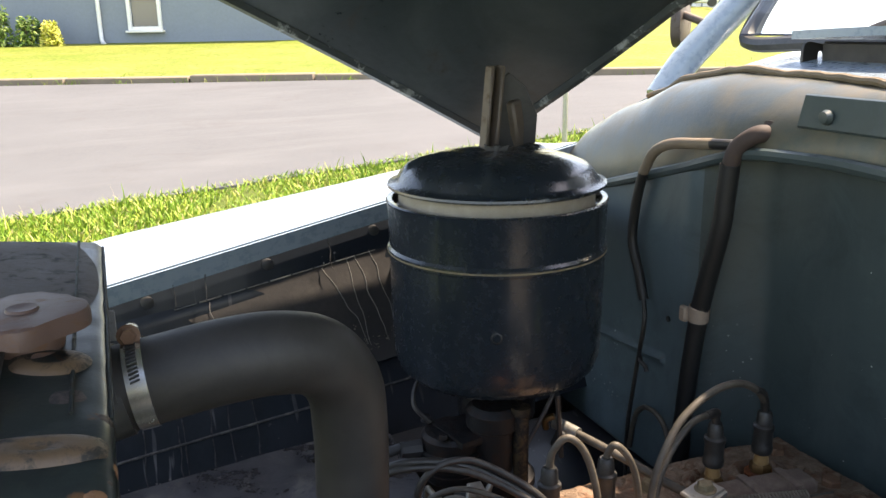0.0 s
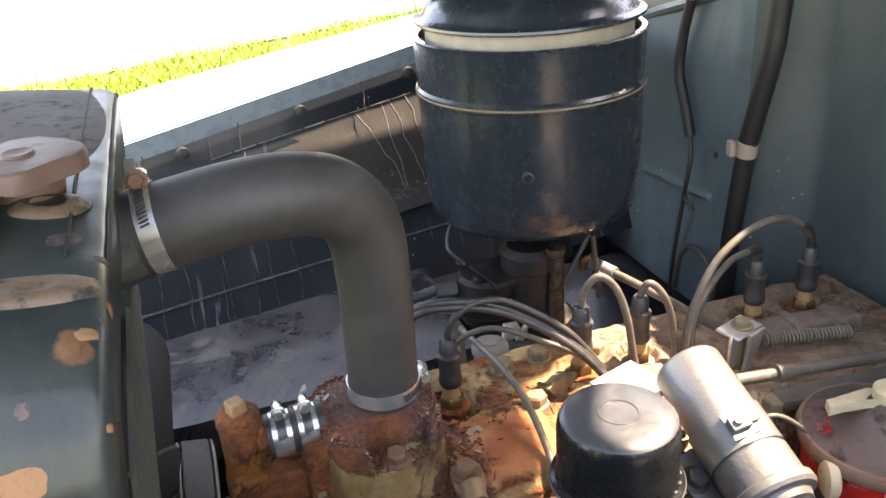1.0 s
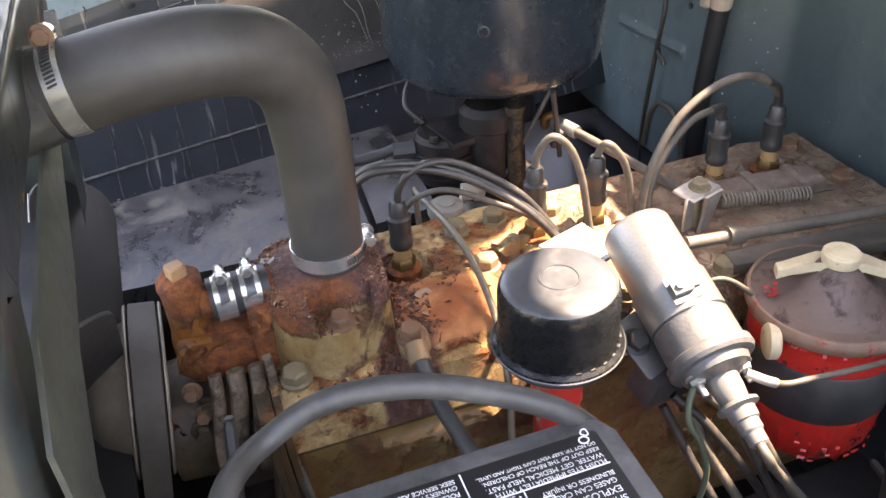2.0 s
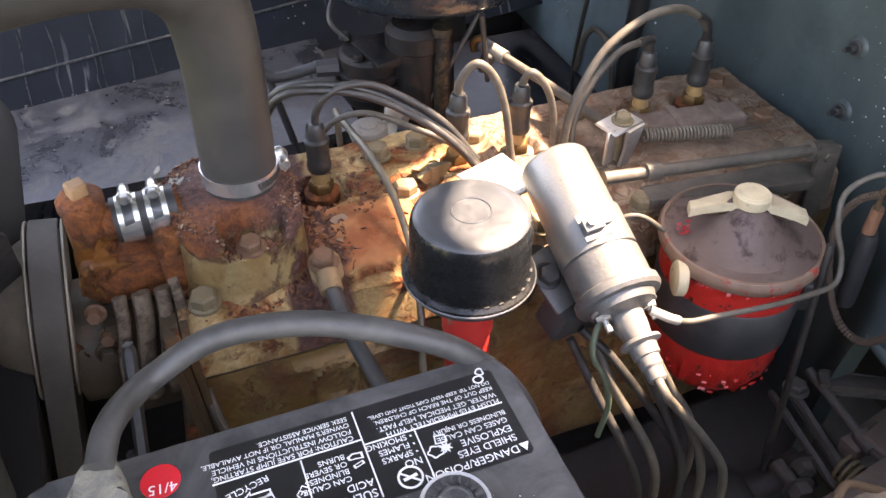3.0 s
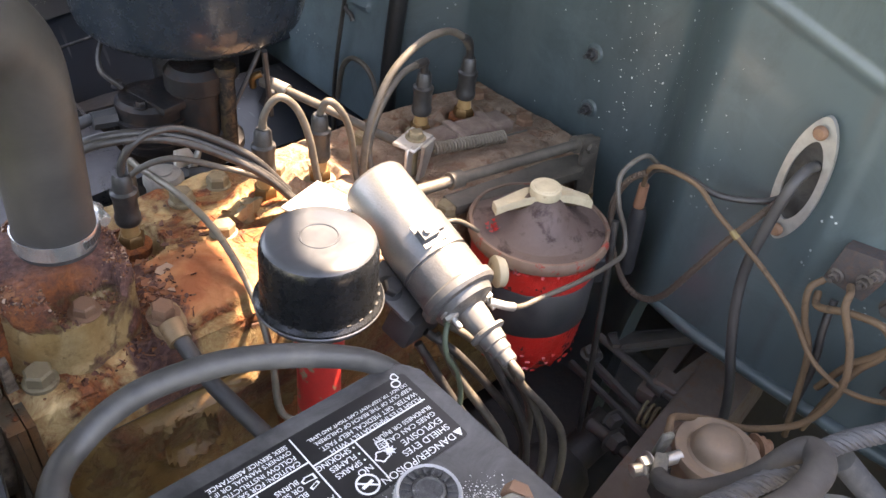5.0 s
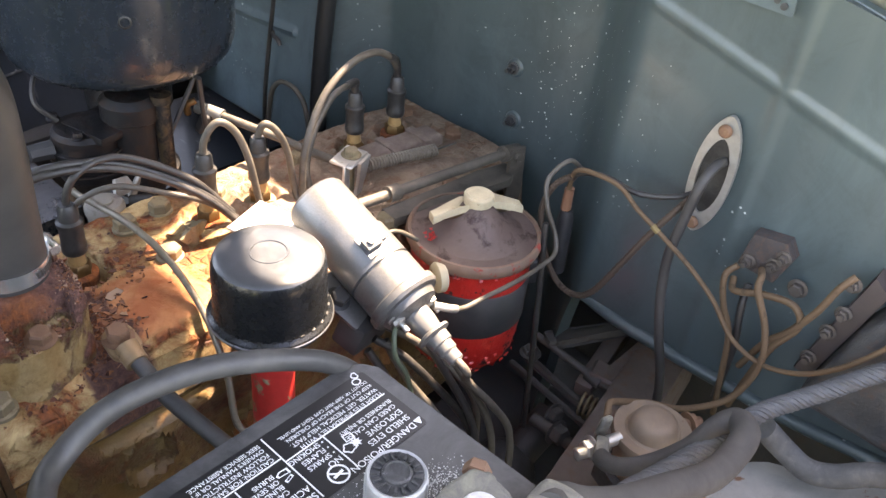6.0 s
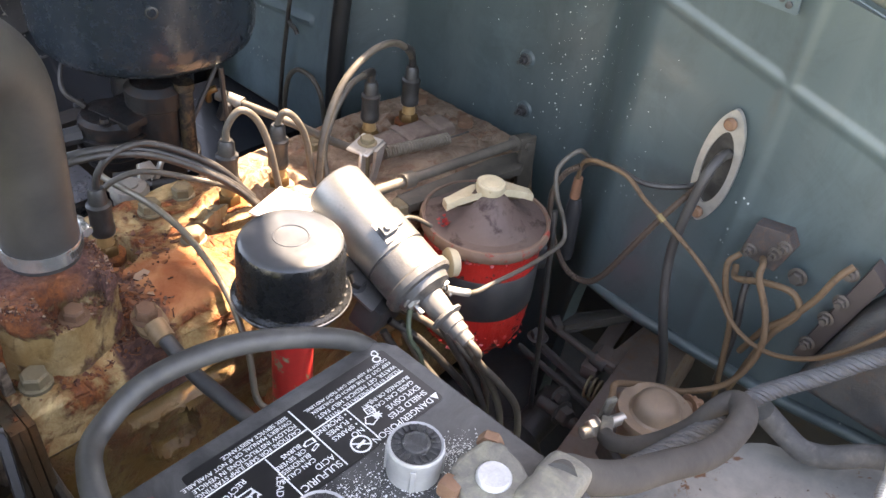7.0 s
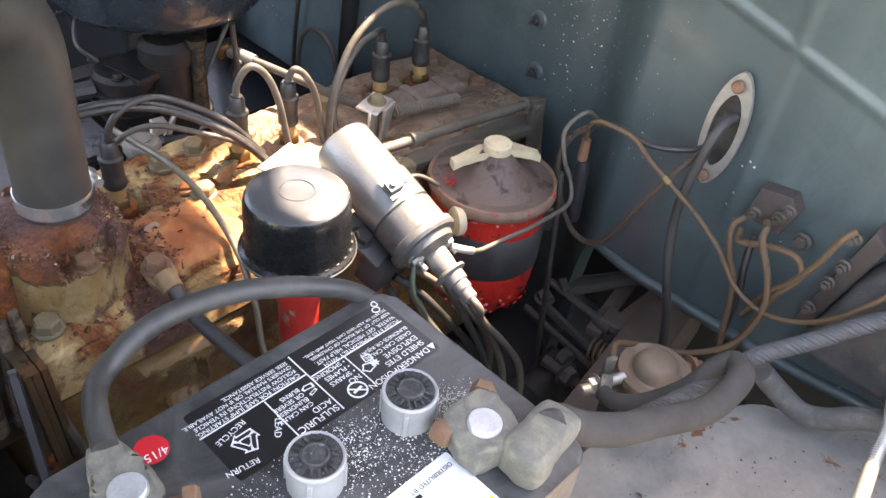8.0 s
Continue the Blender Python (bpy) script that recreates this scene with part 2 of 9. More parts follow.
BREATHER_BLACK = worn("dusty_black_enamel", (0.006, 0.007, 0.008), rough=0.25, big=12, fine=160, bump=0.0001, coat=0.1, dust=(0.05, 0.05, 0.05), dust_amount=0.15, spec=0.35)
# Enamel of the crown, greyer than the cap's sides.
BREATHER_CROWN = worn("greyed_black_enamel", (0.037, 0.041, 0.047), rough=0.36, big=26, fine=240, bump=0.0001, coat=0.2, dust=(0.066, 0.072, 0.079), dust_amount=0.5)
BLACK_METAL = worn("black_metal", (0.02, 0.021, 0.023), wear=(0.12, 0.07, 0.04), rough=0.5, lo=0.66, hi=0.75, dust=(0.12, 0.11, 0.10), dust_amount=0.35)
GREASE = worn("greasy_iron", (0.040, 0.038, 0.038), wear=(0.10, 0.068, 0.050), rough=0.5, lo=0.55, hi=0.8, big=16, bump=0.002, dust=(0.07, 0.064, 0.059), dust_amount=0.5, spec=0.35)
def plated_steel():
    k = Nodes("bright_steel")
    tone = k.mix(k.ramp(k.noise(30, 4), (0.4, 0.0), (0.7, 1.0)), (0.46, 0.45, 0.43), (0.62, 0.61, 0.585))
    return k.done(tone, k.math("ADD", k.math("MULTIPLY", k.noise(90, 4), 0.16), 0.16), 0.8)


STEEL = plated_steel()
ZINC = worn("dull_zinc", (0.42, 0.41, 0.38), wear=(0.22, 0.16, 0.10), rough=0.42, metal=0.75, big=22, lo=0.62, hi=0.75)
ALU_COIL = worn("painted_silver", (0.22, 0.223, 0.222), wear=(0.11, 0.105, 0.098), rough=0.33, metal=0.72, big=14, fine=520, lo=0.62, hi=0.75, shade=0.75, bump=0.0007)
COIL_END = worn("dull_coil_end", (0.13, 0.13, 0.128), wear=(0.11, 0.105, 0.095), rough=0.40, metal=0.5, big=22, fine=300, lo=0.5, hi=0.7, bump=0.0008)
BAKELITE = worn("aged_bakelite", (0.115, 0.112, 0.105), wear=(0.08, 0.07, 0.06), rough=0.45, big=25, lo=0.55, hi=0.75)
RUST_BOLT = worn("rusty_bolt", (0.15, 0.075, 0.042), wear=(0.28, 0.17, 0.10), rough=0.7, big=40, fine=260, bump=0.001)
DULL_BOLT = worn("dull_bolt", (0.185, 0.145, 0.085), wear=(0.10, 0.055, 0.026), rough=0.66, metal=0.1, big=40, fine=260, bump=0.0008)
BRASS = worn("tarnished_brass", (0.19, 0.105, 0.042), wear=(0.09, 0.045, 0.02), rough=0.42, metal=0.7, big=30)
PORCELAIN = worn("stained_porcelain", (0.34, 0.20, 0.085), wear=(0.25, 0.12, 0.04), rough=0.3, big=35)
BOOT = worn("plug_boot_rubber", (0.016, 0.016, 0.016), rough=0.38, big=40, dust=(0.09, 0.085, 0.075), dust_amount=0.4)
BATTERY = worn("battery_case", (0.026, 0.027, 0.028), rough=0.42, big=12, fine=220, bump=0.0002, dust=(0.15, 0.148, 0.142), dust_amount=0.5)
LEAD = worn("corroded_lead", (0.125, 0.118, 0.100), wear=(0.26, 0.245, 0.19), rough=0.65, metal=0.2, big=26, fine=240, lo=0.46, hi=0.62, bump=0.0030)
LEAD_POST = worn("cut_lead", (0.58, 0.59, 0.6), rough=0.38, metal=0.7, big=60, fine=400, bump=0.0006)
CAP_WHITE = worn("translucent_plastic", (0.30, 0.30, 0.295), rough=0.4, big=30, dust=(0.28, 0.27, 0.26), dust_amount=0.35)
LABEL_BLACK = worn("black_label", (0.01, 0.01, 0.011), rough=0.35, big=20, fine=200, bump=0.00005)
LABEL_WHITE = worn("white_print", (0.7, 0.7, 0.68), rough=0.5, big=20, fine=200, bump=0.00005)
STICKER_RED = worn("red_sticker", (0.62, 0.02, 0.03), rough=0.4, bump=0.00005)
LABEL_YELLOW = worn("yellow_print", (0.7, 0.5, 0.03), rough=0.45, bump=0.00005)
FILTER_RED = worn("red_filter_paint", (0.46, 0.018, 0.014), wear=(0.035, 0.016, 0.014), rough=0.34, big=17, fine=90, lo=0.575, hi=0.60, bump=0.0030, coat=0.2)
FILTER_LID = worn("dusty_red_lid", (0.085, 0.054, 0.046), wear=(0.04, 0.018, 0.016), rough=0.5, big=12, fine=130, lo=0.52, hi=0.64, dust=(0.14, 0.11, 0.092), dust_amount=0.55)
FILTER_RIM = worn("faded_filter_rim", (0.17, 0.10, 0.07), wear=(0.36, 0.04, 0.025), rough=0.5, big=22, lo=0.55, hi=0.62, dust=(0.22, 0.165, 0.12))
CREAM_CAST = worn("cream_paint", (0.46, 0.39, 0.26), wear=(0.20, 0.12, 0.06), rough=0.6, big=25, lo=0.6, hi=0.7)
RED_TUBE = worn("red_tube_paint", (0.50, 0.03, 0.025), wear=(0.30, 0.26, 0.15), rough=0.42, big=15, lo=0.57, hi=0.6)
FIREWALL_BLUE = speckled("firewall_paint", (0.050, 0.074, 0.077), (0.6, 0.63, 0.62), 0.38, coat=0.14, streak=0.08)
BODY_BLUE = worn("body_paint", (0.22, 0.28, 0.33), rough=0.28, big=3, fine=60, shade=0.95, bump=0.0001, coat=0.4)
INNER_FENDER = speckled("inner_fender_paint", (0.009, 0.0135, 0.020), (0.28, 0.29, 0.29), 0.42, scale=120, coat=0.1, dust=(0.026, 0.034, 0.043), streak=0.4, drips=0.3, spec=0.22)
LEDGE_PAINT = worn("ledge_paint", (0.016, 0.019, 0.024), wear=(0.13, 0.125, 0.115), rough=0.24, big=6, fine=110, lo=0.54, hi=0.60, bump=0.0008, dust=(0.115, 0.118, 0.124), dust_amount=0.8)
TANK_GREEN = tank_material()
SEAM_GREEN = worn("grimy_seam", (0.016, 0.021, 0.020), wear=(0.060, 0.050, 0.038), rough=0.62, big=30, fine=200, lo=0.52, hi=0.64, spec=0.2)
BROWN_CAP = worn("brown_cap", (0.10, 0.058, 0.046), wear=(0.17, 0.08, 0.04), rough=0.55, big=20)
TRAY_GREY = worn("tray_paint", (0.205, 0.195, 0.175), wear=(0.17, 0.075, 0.035), rough=0.5, big=8, fine=110, lo=0.585, hi=0.63, shade=0.6, dust=(0.30, 0.275, 0.235), dust_amount=0.7)
FRAME_BROWN = worn("frame_rail_paint", (0.105, 0.075, 0.063), wear=(0.19, 0.10, 0.06), rough=0.6, big=12, lo=0.52, hi=0.7, dust=(0.18, 0.145, 0.12), dust_amount=0.5)
LINK_IRON = worn("linkage_iron", (0.058, 0.052, 0.048), wear=(0.095, 0.062, 0.045), rough=0.6, big=24, dust=(0.105, 0.094, 0.083), dust_amount=0.4, bump=0.0012)
CARB_BROWN = worn("heat_browned_metal", (0.0085, 0.0085, 0.0095), wear=(0.030, 0.016, 0.011), rough=0.42, metal=0.0, big=24, lo=0.5, hi=0.62, bump=0.002, spec=0.3)
# The bluish dust colour here paints in pale reflections on the hood.
HOOD_UNDER = worn("hood_underside", (0.028, 0.040, 0.048), wear=(0.052, 0.040, 0.034), rough=0.30, big=2.6, fine=80, lo=0.58, hi=0.70, bump=0.0008, coat=0.35, dust=(0.09, 0.108, 0.122), dust_amount=0.5)
FELT = worn("cowl_felt", (0.19, 0.15, 0.105), wear=(0.30, 0.17, 0.08), rough=0.95, big=18, fine=300, bump=0.002)
HINGE = worn("hinge_metal", (0.115, 0.09, 0.072), wear=(0.09, 0.055, 0.035), rough=0.5, metal=0.3, big=20)
BELT = worn("fan_belt", (0.062, 0.053, 0.044), rough=0.7, big=20, dust=(0.13, 0.112, 0.092), dust_amount=0.5)
PULLEY_GREY = worn("dusty_pulley", (0.22, 0.18, 0.135), wear=(0.32, 0.28, 0.22), rough=0.5, metal=0.2, big=22, lo=0.5, hi=0.7)
FAN_GREY = worn("fan_paint", (0.022, 0.020, 0.019), wear=(0.055, 0.045, 0.036), rough=0.6, big=12)
PLATE_MOTTLED = worn("mottled_green_plate", (0.026, 0.032, 0.026), wear=(0.075, 0.076, 0.055), rough=0.6, big=16, lo=0.48, hi=0.66)
ORANGE_IRON = rusty("rusted_elbow", (0.33, 0.125, 0.030), 0.54, flake=90.0)
HOUSING_IRON = rusty("housing_paint", (0.43, 0.325, 0.18), 0.475, crust=0.484, flake=160.0, tone=0.0, soft=0.03)
BLOCK_IRON = rusty("block_paint", (0.275, 0.195, 0.092), 0.435, tone=0.5, soft=0.06)
PUMP_IRON = rusty("pump_paint", (0.085, 0.072, 0.055), 0.42)
HEAD_IRON = head_material()
EXHAUST_RUST = rusty("plug_seat_rust", (0.20, 0.10, 0.04), 0.6)


# ---- mesh helpers ----
def thing(name, at, label, category, group="", kind=""):
    ob = new(name)
    ob.location = at
    ob.empty_display_size = 0.02
    return tagged(ob, label, category, group, kind)


def finish(name, bm, material, at=(0, 0, 0), sharp=38):
    bmesh.ops.recalc_face_normals(bm, faces=bm.faces)
    bmesh.ops.translate(bm, verts=bm.verts, vec=-Vector(at))
    me = bpy.data.meshes.new(name)
    bm.to_mesh(me)
    bm.free()
    for f in me.polygons:
        f.use_smooth = True
    me.set_sharp_from_angle(angle=radians(sharp))
    me.materials.append(material)
    return new(name, me)


def world_of(ob):
    p = Vector(ob.location)
    while ob.parent:
        ob = ob.parent
        p += ob.location
    return p


def part(name, bm, material, parent, label="", sharp=38):
    """One mesh object, given in world metres, under a thing or a part."""
    ob = finish(name, bm, material, world_of(parent), sharp)
    ob.parent = parent
    return tagged(ob, label)


def whole(name, bm, material, at, label, category, group="", kind="", sharp=38):
    """A thing that is one mesh."""
    ob = finish(name, bm, material, at, sharp)
    ob.location = at
    return tagged(ob, label, category, group, kind)


def turn_to(way):
    return Vector(way).normalized().to_track_quat("Z", "Y").to_matrix().to_4x4()


def box(bm, c, size, rot=None, bevel=0.0, seg=2):
    m = Matrix.Translation(c) @ (rot or Matrix()) @ Matrix.Diagonal((*size, 1))
    vs = bmesh.ops.create_cube(bm, size=1, matrix=m)["verts"]
    if bevel:
        es = list({e for v in vs for e in v.link_edges})
        bmesh.ops.bevel(bm, geom=es, offset=bevel, segments=seg, profile=0.6, affect="EDGES")
    return bm


def lathe(bm, profile, at, way=(0, 0, 1), seg=40, cap=True):
    """Turns (radius, height) pairs about an axis."""
    m = Matrix.Translation(at) @ turn_to(way)
    rings = []
    for r, h in profile:
        if r < 1e-5:
            rings.append([bm.verts.new(m @ Vector((0, 0, h)))])
        else:
            rings.append([bm.verts.new(m @ Vector((r * math.cos(a), r * math.sin(a), h))) for a in (2 * math.pi * i / seg for i in range(seg))])
    for a, b in zip(rings, rings[1:]):
        for i in range(seg):
            j = (i + 1) % seg
            if len(a) == 1 and len(b) == 1:
                break
            if len(a) == 1:
                bm.faces.new((a[0], b[i], b[j]))
            elif len(b) == 1:
                bm.faces.new((a[i], b[0], a[j]))
            else:
                bm.faces.new((a[i], b[i], b[j], a[j]))
    if cap:
        for ring in (rings[0], rings[-1]):
            if len(ring) > 1:
                bm.faces.new(ring)
    return bm


def rod(bm, a, b, r, r2=None, seg=16):
    a, b = Vector(a), Vector(b)
    return lathe(bm, [(r, 0), (r if r2 is None else r2, (b - a).length)], a, b - a, seg)


def smooth_line(pts, sub=8):
    p = [Vector(q) for q in pts]
    p = [p[0] * 2 - p[1]] + p + [p[-1] * 2 - p[-2]]
    out = []
    for i in range(1, len(p) - 2):
        for k in range(sub):
            t = k / sub
            out.append(0.5 * ((2 * p[i]) + (p[i + 1] - p[i - 1]) * t + (2 * p[i - 1] - 5 * p[i] + 4 * p[i + 1] - p[i + 2]) * t * t + (3 * p[i] - p[i - 1] - 3 * p[i + 1] + p[i + 2]) * t ** 3))
    return out + [p[-2]]


def tube(bm, pts, r, seg=12, sub=8, flat=1.0, ridge=0.0, wobble=0.0):
    """A round strand along a smooth line; r may be a function of 0..1."""
    line = smooth_line(pts, sub)
    side, rings = None, []
    for i, p in enumerate(line):
        way = (line[min(i + 1, len(line) - 1)] - line[max(i - 1, 0)]).normalized()
        side = way.orthogonal().normalized() if side is None else (side - way * side.dot(way)).normalized()
        up = way.cross(side)
        f = i / (len(line) - 1)
        rr = r(f) if callable(r) else r
        rr *= 1 + (ridge if i % 2 else -ridge)
        shift = Vector((noise.noise(p * 40), noise.noise(p * 40 + Vector((7, 0, 0))), noise.noise(p * 40 + Vector((0, 7, 0))))) * wobble
        rings.append([bm.verts.new(p + shift + (side * math.cos(a) + up * math.sin(a) * flat) * rr) for a in (2 * math.pi * k / seg for k in range(seg))])
    for a, b in zip(rings, rings[1:]):
        for k in range(seg):
            bm.faces.new((a[k], a[(k + 1) % seg], b[(k + 1) % seg], b[k]))
    bm.faces.new(rings[0])
    bm.faces.new(rings[-1])
    return bm


def hex_bolt(bm, at, way=(0, 0, 1), r=0.0085, h=0.0075, washer=True, turn=0.0):
    m = Matrix.Translation(at) @ turn_to(way) @ pose(0, 0, 0, 0, 0, turn)
    z0 = 0.0
    if washer:
        lathe(bm, [(r * 1.3, 0), (r * 1.35, 0.0015), (r * 1.2, 0.002)], at, way, 18)
        z0 = 0.002
    rows = [(r * 0.98, z0), (r, z0 + h * 0.2), (r, z0 + h * 0.82), (r * 0.84, z0 + h)]
    rings = [[bm.verts.new(m @ Vector((q * math.cos(math.pi / 3 * i), q * math.sin(math.pi / 3 * i), z))) for i in range(6)] for q, z in rows]
    for a, b in zip(rings, rings[1:]):
        for i in range(6):
            bm.faces.new((a[i], a[(i + 1) % 6], b[(i + 1) % 6], b[i]))
    bm.faces.new(rings[0])
    bm.faces.new(rings[-1])
    return bm


def prism(bm, outline, way_u, way_v, at, depth, bevel=0.0, seg=2):
    """A flat outline in the plane of two directions, given a thickness along their normal."""
    u, v, at = Vector(way_u), Vector(way_v), Vector(at)
    w = u.cross(v).normalized() * depth
    low = [bm.verts.new(at + u * a + v * b) for a, b in outline]
    top = [bm.verts.new(x.co + w) for x in low]
    bm.faces.new(low)
    lid = bm.faces.new(top)
    n = len(low)
    for i in range(n):
        bm.faces.new((low[i], low[(i + 1) % n], top[(i + 1) % n], top[i]))
    if bevel:
        bmesh.ops.bevel(bm, geom=list(lid.edges), offset=bevel, segments=seg, profile=0.6, affect="EDGES")
    return bm


def rounded(w, h, r, n=5, cx=0.0, cy=0.0):
    out = []
    for sx, sy, a0 in ((1, 1, 0), (-1, 1, 90), (-1, -1, 180), (1, -1, 270)):
        for k in range(n + 1):
            a = radians(a0 + 90 * k / n)
            out.append((cx + sx * (w / 2 - r) + r * math.cos(a), cy + sy * (h / 2 - r) + r * math.sin(a)))
    return out


def ring_prism(bm, outer, inner, way_u, way_v, at, depth):
    u, v, at = Vector(way_u), Vector(way_v), Vector(at)
    w = u.cross(v).normalized() * depth
    n = len(outer)
    a = [bm.verts.new(at + u * p + v * q) for p, q in outer]
    b = [bm.verts.new(at + u * p + v * q) for p, q in inner]
    c = [bm.verts.new(x.co + w) for x in a]
    d = [bm.verts.new(x.co + w) for x in b]
    for i in range(n):
        j = (i + 1) % n
        for quad in ((a[i], a[j], b[j], b[i]), (c[i], d[i], d[j], c[j]), (a[i], c[i], c[j], a[j]), (b[i], b[j], d[j], d[i])):
            bm.faces.new(quad)
    return bm


def sheet(bm, fn, nu, nv, thick):
    """A curved plate: fn(u, v) gives its face for u, v in 0..1; thick is the offset to its other face."""
    t = Vector(thick)
    a = [[bm.verts.new(Vector(fn(i / nu, j / nv))) for j in range(nv + 1)] for i in range(nu + 1)]
    b = [[bm.verts.new(v.co + t) for v in row] for row in a]
    for i in range(nu):
        for j in range(nv):
            bm.faces.new((a[i][j], a[i + 1][j], a[i + 1][j + 1], a[i][j + 1]))
            bm.faces.new((b[i][j], b[i][j + 1], b[i + 1][j + 1], b[i + 1][j]))
    rim = [(i, 0) for i in range(nu)] + [(nu, j) for j in range(nv)] + [(i, nv) for i in range(nu, 0, -1)] + [(0, j) for j in range(nv, 0, -1)]
    for (i, j), (k, l) in zip(rim, rim[1:] + rim[:1]):
        bm.faces.new((a[i][j], b[i][j], b[k][l], a[k][l]))
    return bm


def along(stops, x):
    """Smooth curve through (x, value) stops."""
    if x <= stops[0][0]:
        return stops[0][1]
    for (x0, v0), (x1, v1) in zip(stops, stops[1:]):
        if x <= x1:
            f = (x - x0) / (x1 - x0)
            f = f * f * (3 - 2 * f)
            return v0 + (v1 - v0) * f
    return stops[-1][1]


def straight(stops, x):
    if x <= stops[0][0]:
        return stops[0][1]
    for (x0, v0), (x1, v1) in zip(stops, stops[1:]):
        if x <= x1:
            return v0 + (v1 - v0) * (x - x0) / (x1 - x0)
    return stops[-1][1]


def B():
    return bmesh.new()


# ---- surroundings ----
RISE = 0.04                      # the land climbs gently away from the truck
AWAY = Vector((0.375, 0.927, 0))   # from the truck towards the house
ASIDE = Vector((0.927, -0.375, 0))


def land(d, s, lift=0.0):
    """A place d metres towards the house and s metres along the street."""
    mound = max(0, min(1, (0.36 - s / max(d, 1)) / 0.05))
    return AWAY * d + ASIDE * s + Vector((0, 0, RISE * min(max(d, 0), 26) + 0.035 * max(0, min(d, 90) - 26) * mound + lift))


def grass_material(name, lush, dry, scale):
    k = Nodes(name)
    mix = k.ramp(k.noise(scale, 6, 0.7), (0.35, 0.0), (0.68, 1.0))
    fine = k.noise(scale * 14, 4, 0.8)
    col = k.mix(mix, lush, dry)
    col = k.mix(k.ramp(fine, (0.35, 0.0), (0.7, 0.7)), tuple(c * 0.4 for c in lush), col)
    return k.done(col, 0.85, 0.0, fine, 0.03, 1.0, spec=0.2)


LAWN = grass_material("lawn_turf", (0.19, 0.26, 0.03), (0.42, 0.37, 0.11), 0.7)
VERGE = grass_material("verge_turf", (0.12, 0.20, 0.025), (0.26, 0.25, 0.08), 2.0)


def blade_material():
    k = Nodes("grass_blade")
    n = k.t.nodes.new("ShaderNodeNewGeometry").outputs["Random Per Island"]
    col = k.ramp(n, (0.0, (0.09, 0.19, 0.015)), (0.5, (0.19, 0.33, 0.03)), (0.8, (0.34, 0.40, 0.06)), (1.0, (0.52, 0.43, 0.19)))
    k.b.inputs["Subsurface Weight"].default_value = 0.0
    return k.done(col, 0.6, spec=0.3)


def asphalt_material():
    k = Nodes("asphalt")
    broad, grit = k.noise(0.5, 6, 0.65), k.noise(55, 4, 0.8)
    streaks = k.noise(0.9, 5, 0.6, 0.3, (0.4, 2.0, 1))
    col = k.mix(k.ramp(broad, (0.3, 0.0), (0.7, 1.0)), (0.069, 0.074, 0.081), (0.104, 0.110, 0.118))
    col = k.mix(k.ramp(streaks, (0.5, 0.0), (0.75, 0.6)), col, (0.135, 0.140, 0.147))
    patch = k.ramp(k.noise(1.1, 7, 0.7, 0.8), (0.56, 0.0), (0.66, 0.75))
    col = k.mix(patch, col, (0.076, 0.076, 0.080))
    col = k.mix(k.ramp(k.noise(16, 6, 0.75), (0.42, 0.0), (0.68, 0.55)), col, (0.10, 0.10, 0.10))
    col = k.mix(k.ramp(grit, (0.35, 0.0), (0.7, 0.6)), col, (0.10, 0.10, 0.098))
    return k.done(col, 0.9, 0.0, grit, 0.004, 0.6, spec=0.25)


def ground_sheet(name, d0, d1, s0, s1, lift, material, label, category, nd=60, depth=0.12):
    bm = B()
    sheet(bm, lambda u, v: land(d0 + (d1 - d0) * u, s0 + (s1 - s0) * v, lift), nd, 60, (0, 0, -depth))
    return whole(name, bm, material, (0, 0, 0), label, category, kind="structure")


bm = B()
sheet(bm, lambda u, v: land(-400 + 800 * u, -400 + 800 * v, -0.03 if u < 0.55 else -0.25), 200, 100, (0, 0, -0.3))
whole("ground", bm, VERGE, (0, 0, 0), "rough green verge under and round the parked truck", "ground", kind="structure")
ROAD_FAR = 13.6


def road_near(s):
    """The near edge of the tarmac runs at a slant to the street."""
    return straight([(-6, 2.9), (6, 11.5)], s)


bm = B()
sheet(bm, lambda u, v: land(road_near(-60 + 120 * v) + (ROAD_FAR - road_near(-60 + 120 * v)) * u, -60 + 120 * v, -0.012), 2, 240, (0, 0, -0.12))
whole("road", bm, asphalt_material(), (0, 0, 0), "pale worn grey asphalt street", "road", kind="structure")
ground_sheet("lawn", ROAD_FAR + 0.3, 120, -80, 80, 0.06, LAWN, "mown sunlit lawn beyond the street", "lawn")
bm = B()
for i in range(30):
    s0 = -30 + 2 * i
    p, q = land(ROAD_FAR + 0.13, s0, 0.02), land(ROAD_FAR + 0.13, s0 + 1.98, 0.02)
    m = Matrix((ASIDE, AWAY, Vector((0, 0, 1)))).transposed().to_4x4()
    box(bm, (p + q) / 2 - Vector((0, 0, 0.045 + 0.012 * math.sin(i * 2.3))), (1.98, 0.26, 0.22), m, 0.02, 1)
whole("kerb", bm, worn("kerb_stone", (0.20, 0.165, 0.12), rough=0.85, big=3, fine=40, bump=0.004), land(ROAD_FAR, 0), "low weathered concrete kerb along the street", "kerb", kind="structure")


